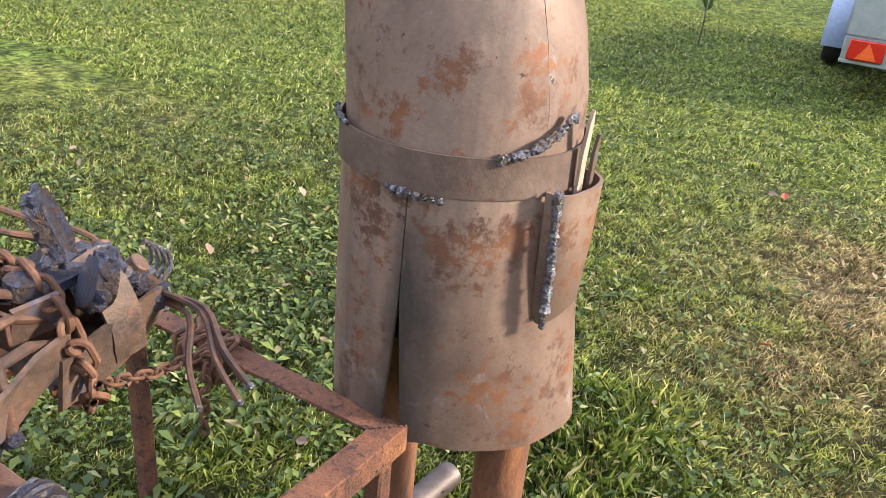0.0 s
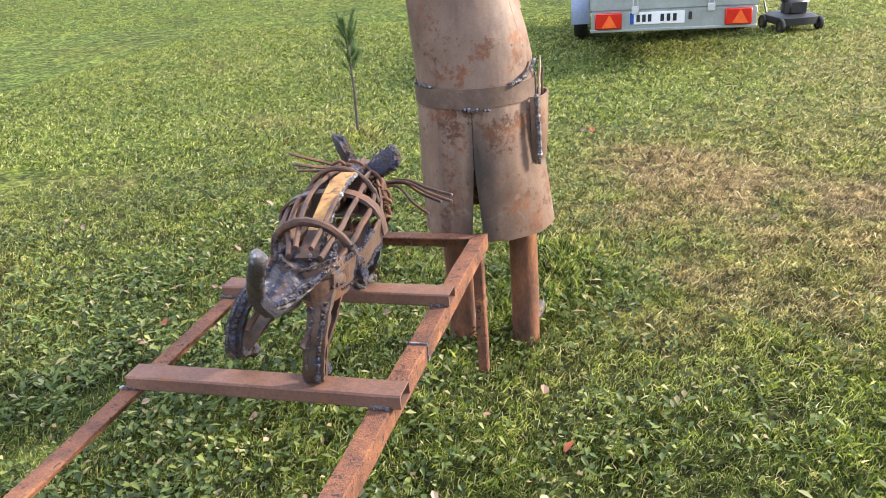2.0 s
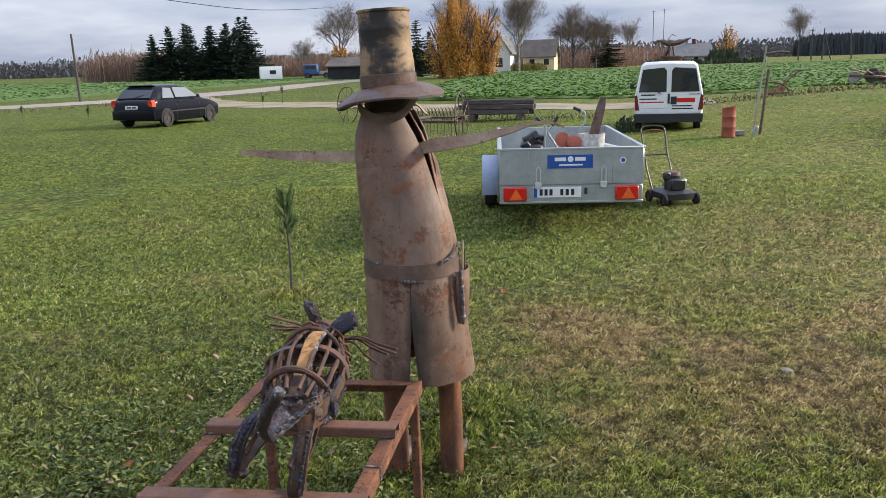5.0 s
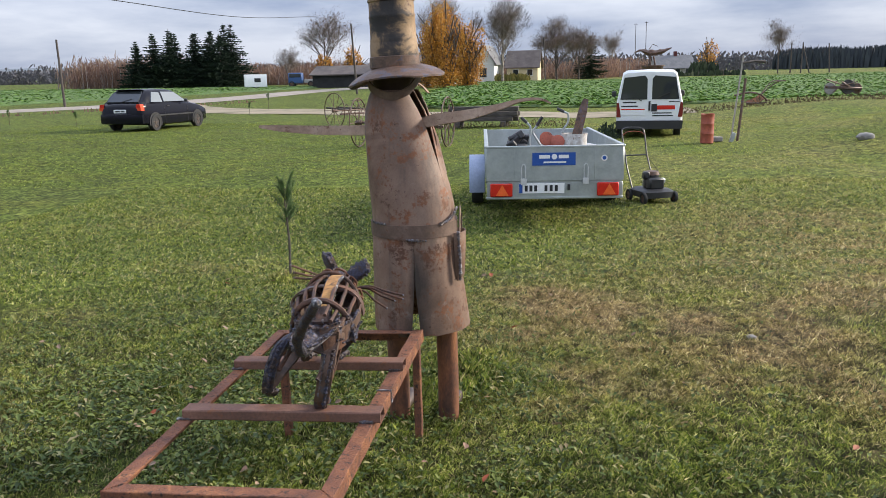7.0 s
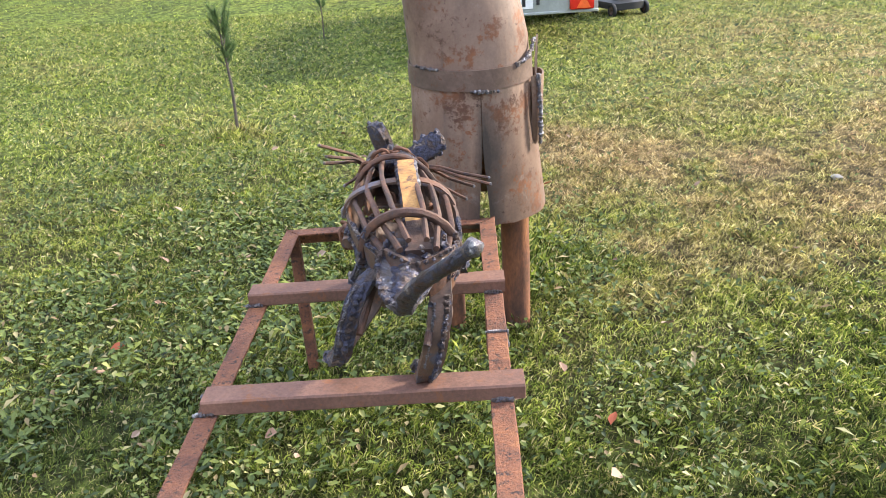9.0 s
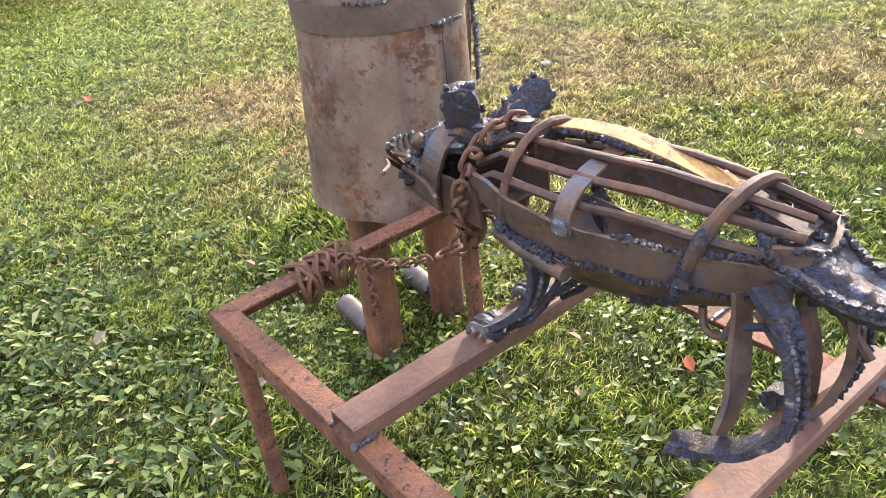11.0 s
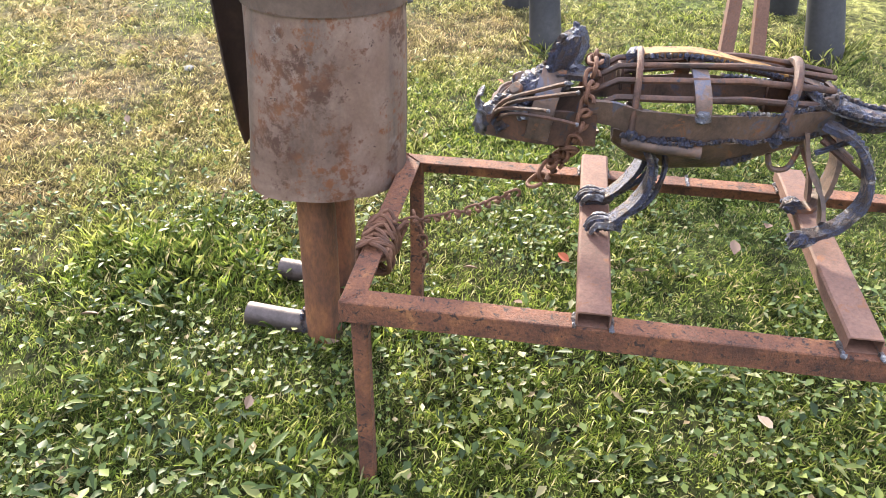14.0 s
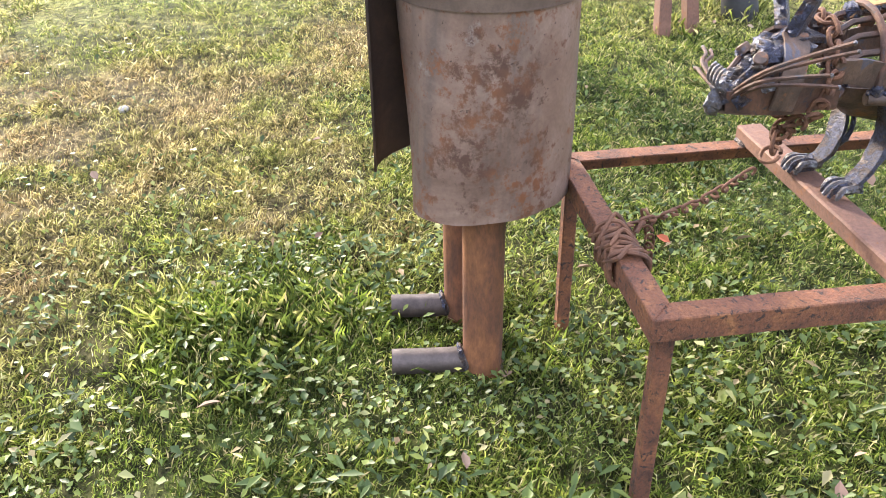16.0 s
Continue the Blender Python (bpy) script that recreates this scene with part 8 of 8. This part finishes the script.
def thicket(name, pts, n, h, mats, seed, label, width=6.0, blade=0.35, upright=0.9, twiggy=False):
    """Brush or a far wood along a line: many upright strokes and leaf clumps with an uneven top."""
    rnd = random.Random(seed)
    b = Build()
    for _ in range(n):
        t = rnd.random() * (len(pts) - 1)
        i = min(int(t), len(pts) - 2)
        x = pts[i][0] + (pts[i + 1][0] - pts[i][0]) * (t - i) + rnd.uniform(-width, width) * 0.3
        y = pts[i][1] + (pts[i + 1][1] - pts[i][1]) * (t - i) + rnd.uniform(-width, width)
        z = ground_z(x, y)
        hh = h * rnd.uniform(0.45, 1.0) * (0.85 + 0.25 * noise.noise((t * 7.0, seed, 0)))
        k = 0 if rnd.random() < upright else 1
        if k == 0:
            w = Vector((rnd.uniform(0.3, 1), rnd.uniform(-0.5, 0.5), 0)).normalized() * blade * rnd.uniform(0.5, 1.4)
            i0 = len(b.v)
            f0 = rnd.random() ** 1.15 * 0.85 if twiggy else 0.0
            q = Vector((x, y, z - 0.2 + hh * f0))
            ln = Vector((rnd.gauss(0, 0.55 if twiggy else 0.05), rnd.gauss(0, 0.05), 1)) * hh * (min(1 - f0, rnd.uniform(0.10, 0.28)) if twiggy else 1)
            b.v += [q - w * 0.5, q + w * 0.5, q + ln * 0.65 + w * 0.8, q + ln, q + ln * 0.6 - w * 0.8]
            b.face((i0, i0 + 1, i0 + 2, i0 + 3, i0 + 4), 0)
        else:
            b.tube([(x, y, z - 0.2), (x + rnd.gauss(0, 0.2), y, z + hh)], [0.09, 0.03], 4, 1)
    return tagged(b.object(name, mats), label, "thicket", kind="stuff")


thicket("birch_thicket", ((-77, 124), (-70, 128), (-62, 132)), 17000, 6.2, [M_RUSSET, M_BIRCH], 61, "thicket of bare pinkish-brown young birches", 6, 0.060, 0.982, True)
thicket("birch_thicket", ((-58, 136), (-45, 138), (-36, 140), (-20, 142)), 13000, 5.2, [M_RUSSET, M_BIRCH], 62, "brown autumn brush behind the field", 5, 0.07, 0.985, True)
thicket("birch_thicket", ((-14, 150), (6, 152), (20, 176)), 7000, 5.0, [M_RUSSET, M_BIRCH], 63, "brown autumn brush behind the houses", 5, 0.09, 0.988, True)
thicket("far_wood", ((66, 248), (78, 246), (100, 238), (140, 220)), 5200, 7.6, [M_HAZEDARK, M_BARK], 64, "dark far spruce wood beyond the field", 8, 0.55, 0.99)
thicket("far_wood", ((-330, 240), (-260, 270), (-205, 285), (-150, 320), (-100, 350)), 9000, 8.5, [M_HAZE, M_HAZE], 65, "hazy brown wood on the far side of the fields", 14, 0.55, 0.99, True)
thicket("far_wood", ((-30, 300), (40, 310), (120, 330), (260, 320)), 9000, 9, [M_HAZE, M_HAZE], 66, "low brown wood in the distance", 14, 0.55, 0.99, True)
thicket("hedge", ((-8.2, 121.4), (-3.6, 121.8)), 900, 1.7, [M_HEDGE, M_BARK], 67, "clipped yellow-green hedge in front of the cream house", 0.8, 0.28, 0.98)
thicket("dark_bush", ((25.5, 154.3), (29.5, 154.0)), 260, 3.4, [M_DKGREEN, M_BARK], 68, "dark green bush by the grey house", 1.5, 0.5, 0.97)
thicket("dark_bush", ((14, 150), (22, 151), (34, 152)), 420, 1.5, [M_DKGREEN, M_BARK], 69, "low dark hedge along the field's far edge", 1.0, 0.4, 0.97)
thicket("dry_weeds", ((4.0, 30.5), (9, 30.6), (14, 30.3)), 2600, 0.6, [M_DRYWEED, M_BARK], 70, "dry brown weeds along the track", 0.6, 0.022, 1.0, True)
thicket("dry_weeds", ((-28, 34), (-24.2, 44), (-21, 54)), 160, 0.5, [M_RUSSET, M_BARK], 71, "dry weeds beside the road", 0.8, 0.06, 1.0)
thicket("dry_weeds", ((-5.6, 25.4), (-2.2, 24.6), (1.6, 25.4)), 1500, 0.6, [M_DRYWEED, M_BARK], 72, "dry brown weeds round the beams and the rake", 0.7, 0.018, 1.0, True)
thicket("dry_weeds", ((2.0, 19.2), (2.5, 19.6)), 500, 0.75, [M_DKGREEN, M_RUSSET], 73, "weeds grown up round the van", 0.4, 0.03, 1.0, True)


# ---- houses ----
def house(x, y, rz, w, d, wall_h, roof_h, wall, roof, label, windows=(), gable_front=False, chimney=False):
    g = ground_z(x, y) - 0.2
    T = thing("house", pose(x, y, g, 0, 0, rz), label, "house", "houses across the field")
    b = Build()
    b.box((w, d, wall_h), pose(0, 0, wall_h / 2), 0.02)
    i0 = len(b.v)
    hw, hd = w / 2, d / 2
    if gable_front:
        for yy in (-hd, hd):
            b.v += [Vector((-hw, yy, wall_h)), Vector((hw, yy, wall_h)), Vector((0, yy, wall_h + roof_h - 0.1))]
        b.face((i0, i0 + 1, i0 + 2), 0), b.face((i0 + 5, i0 + 4, i0 + 3), 0)
        b.face((i0, i0 + 2, i0 + 5, i0 + 3), 0), b.face((i0 + 1, i0 + 4, i0 + 5, i0 + 2), 0)
    else:
        for xx in (-hw, hw):
            b.v += [Vector((xx, -hd, wall_h)), Vector((xx, hd, wall_h)), Vector((xx, 0, wall_h + roof_h - 0.1))]
        b.face((i0, i0 + 1, i0 + 2), 0), b.face((i0 + 5, i0 + 4, i0 + 3), 0)
        b.face((i0, i0 + 2, i0 + 5, i0 + 3), 0), b.face((i0 + 1, i0 + 4, i0 + 5, i0 + 2), 0)
    part("wall", b, wall, T)
    o = 0.35
    for s in (-1, 1):
        b = Build()
        e = [(-o, 0), (1, 0)]
        if gable_front:
            b.loft([[(s * (hw + o), yy, wall_h - 0.25), (0, yy, wall_h + roof_h), (0, yy, wall_h + roof_h + 0.14), (s * (hw + o), yy, wall_h - 0.11)] for yy in (-hd - o, hd + o)], 0, False)
        else:
            b.loft([[(xx, s * (hd + o), wall_h - 0.25), (xx, 0, wall_h + roof_h), (xx, 0, wall_h + roof_h + 0.14), (xx, s * (hd + o), wall_h - 0.11)] for xx in (-hw - o, hw + o)], 0, False)
        part("roof", b, roof, T)
    for wx, wz, ww, wh in windows:
        wn_ = new("window")
        wn_.parent = T
        b = Build()
        b.box((ww + 0.16, 0.06, wh + 0.16), pose(wx, -hd - 0.02, wz), 0.01)
        b.object("window_frame", M_WALLW if wall != M_WALLW else M_WOODGREY, wn_)
        b = Build()
        b.box((ww, 0.04, wh), pose(wx, -hd - 0.05, wz), 0)
        b.object("pane", M_GLASS, wn_)
    if chimney:
        b = Build()
        b.box((0.6, 0.6, 1.4), pose(w * 0.1, 0, wall_h + roof_h + 0.2), 0.03)
        part("chimney", b, M_WALLR, T)


house(-10.0, 127.0, -6, 3.4, 8.0, 3.0, 2.7, M_WALLW, M_ROOFGREY, "white-gabled house with a steep grey roof", ((0, 1.6, 0.9, 1.2),), True)
house(-12.3, 127.8, -6, 1.6, 5.0, 2.5, 0.8, M_WALLR, M_ROOFGREY, "dark red shed against the white-gabled house")
house(-4.4, 129.0, -4, 4.8, 6.0, 2.4, 2.4, M_WALLY, M_ROOF, "low cream house with a brown roof", ((1.2, 1.5, 0.8, 0.9), (-1.0, 1.5, 0.8, 0.9)), False)
house(23.4, 168.0, 8, 7.4, 6.5, 1.7, 2.3, M_WALLG, M_ROOFGREY, "grey house with a pitched grey roof and a chimney", ((2.4, 1.0, 0.9, 0.8), (0.4, 1.0, 0.9, 0.8)), False, True)
house(11.5, 178.0, 5, 7.5, 5.0, 1.6, 1.2, M_TAR, M_ROOF, "dark low shed at the field's far edge")
house(-26.8, 104.6, -4, 8.2, 5.5, 2.0, 0.9, M_TAR, M_ROOF, "black tarred barn with a low brown roof")


def make_caravan():
    x, y = -38.3, 100.5
    T = thing("caravan", pose(x, y, ground_z(x, y), 0, 0, 25), "small white caravan parked at the field's edge", "caravan")
    b = Build()
    b.loft([[(xx, yy, z) for yy, z in ((-1.0, 0.3), (1.0, 0.3), (1.0, 1.3), (0.8, 1.9), (-0.8, 1.9), (-1.0, 1.3))] for xx in (-1.4, -1.1, 0.9, 1.4)], 0, True)
    part("body", b, M_WHITE, T)
    b = Build()
    b.box((0.8, 0.03, 0.5), pose(0.2, -1.0, 1.15), 0.02)
    part("window", b, M_GLASS, T)
    for s in (-1, 1):
        wheel("wheel", T, pose(0, s * 0.9, 0.3, 0, 0, 90), 0.3, 0.15, M_RUBBER, M_ZINC)
    x, y = -36.3, 111.3
    T = thing("blue_lorry", pose(x, y, ground_z(x, y), 0, 0, 10), "old blue lorry standing by the barn", "lorry")
    b = Build()
    b.box((2.0, 1.8, 1.5), pose(0, 0, 1.25), 0.12)
    part("cab", b, M_TRUCK, T)
    b = Build()
    b.box((1.6, 0.05, 0.5), pose(0, -0.9, 1.6), 0.03)
    part("windscreen", b, M_GLASS, T)
    b = Build()
    b.box((4.2, 1.8, 0.5), pose(3.3, 0.3, 0.8), 0.05)
    part("flatbed", b, M_WALLG, T)
    for xx in (-0.5, 2.2, 4.2):
        wheel("wheel", T, pose(xx, -0.8, 0.42, 0, 0, 90), 0.42, 0.25, M_RUBBER, M_DARK)
        wheel("wheel", T, pose(xx, 0.9, 0.42, 0, 0, 90), 0.42, 0.25, M_RUBBER, M_DARK)


make_caravan()


# ---- poles and wires ----
def pole(x, y, h, lean=(0, 0), r=0.11, brace=0.0, arm=False):
    g = ground_z(x, y)
    T = thing("utility_pole", pose(x, y, g), "weathered wooden power pole", "pole", "power poles")
    b = Build()
    b.tube([(0, 0, -0.3), (lean[0] * h, lean[1] * h, h)], [r, r * 0.75], 8)
    part("post", b, M_WOODGREY, T)
    b = Build()
    if arm:
        b.box((0.9, 0.08, 0.08), pose(lean[0] * h, 0, h - 0.25), 0.01)
        part("crossarm", b, M_WOODGREY, T)
    if brace:
        b = Build()
        b.tube([(brace, 0, -0.2), (lean[0] * h, 0, h * 0.9)], r * 0.8, 7)
        part("brace", b, M_WOODGREY, T)


pole(-31.5, 47.3, 4.4, (-0.02, 0), 0.09)
pole(-17.1, 69.6, 6.2, (-0.05, 0), 0.10)
pole(44.4, 161.0, 5.6, (0, 0), 0.14, 0.0, True)
pole(46.0, 160.0, 5.6, (0.03, 0), 0.14, 1.6)
pole(51.0, 159.5, 5.3, (-0.08, 0), 0.14, 0.0)
pole(20.5, 215.0, 12.6, (0, 0), 0.09, 0.0, True)
pole(23.0, 214.0, 12.9, (0, 0), 0.09, 0.0, True)
pole(-1.0, 126.0, 6.5, (-0.05, 0), 0.10)
pole(-11.0, 118.0, 6.0, (0, 0), 0.10)
b = Build()
b.tube(curve_pts([(-20.4, 22, 5.4), (-18.63, 31.69, 5.22), (-18.9, 48, 5.6), (-20.2, 69.4, 7.2)], 8), 0.02, 5)
tagged(b.object("power_line", M_BLACK), "thin black power line over the lawn", "cable")

# ---- the far distance ----
def ridge(name, r, a0, a1, h0, h1, mat, seed, label):
    b = Build()
    n = 160
    for k in range(n + 1):
        a = radians(a0 + (a1 - a0) * k / n)
        x, y = r * math.sin(a), r * math.cos(a)
        h = h0 + (h1 - h0) * (0.5 + 0.5 * noise.noise((k * 0.06, seed, 0))) + 0.10 * (h1 - h0) * noise.noise((k * 0.9, seed, 3))
        for q, z in ((1.0, -5), (1.02, h * 0.7), (1.06, h), (1.2, -5)):
            b.v.append(Vector((x * q, y * q, z)))
    for k in range(n):
        for j in range(3):
            i = k * 4 + j
            b.face((i, i + 1, i + 5, i + 4), 0, True)
    tagged(b.object(name, mat), label, "hills", kind="structure")


ridge("backdrop", 1450, -60, 60, 22, 42, M_HILL, 3, "low wooded hills on the horizon, coloured blue-grey for haze")
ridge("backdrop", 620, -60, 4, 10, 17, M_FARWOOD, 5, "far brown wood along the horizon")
ridge("backdrop", 560, 8, 40, 6, 9, M_FARMEADOW, 9, "pale green far meadows")
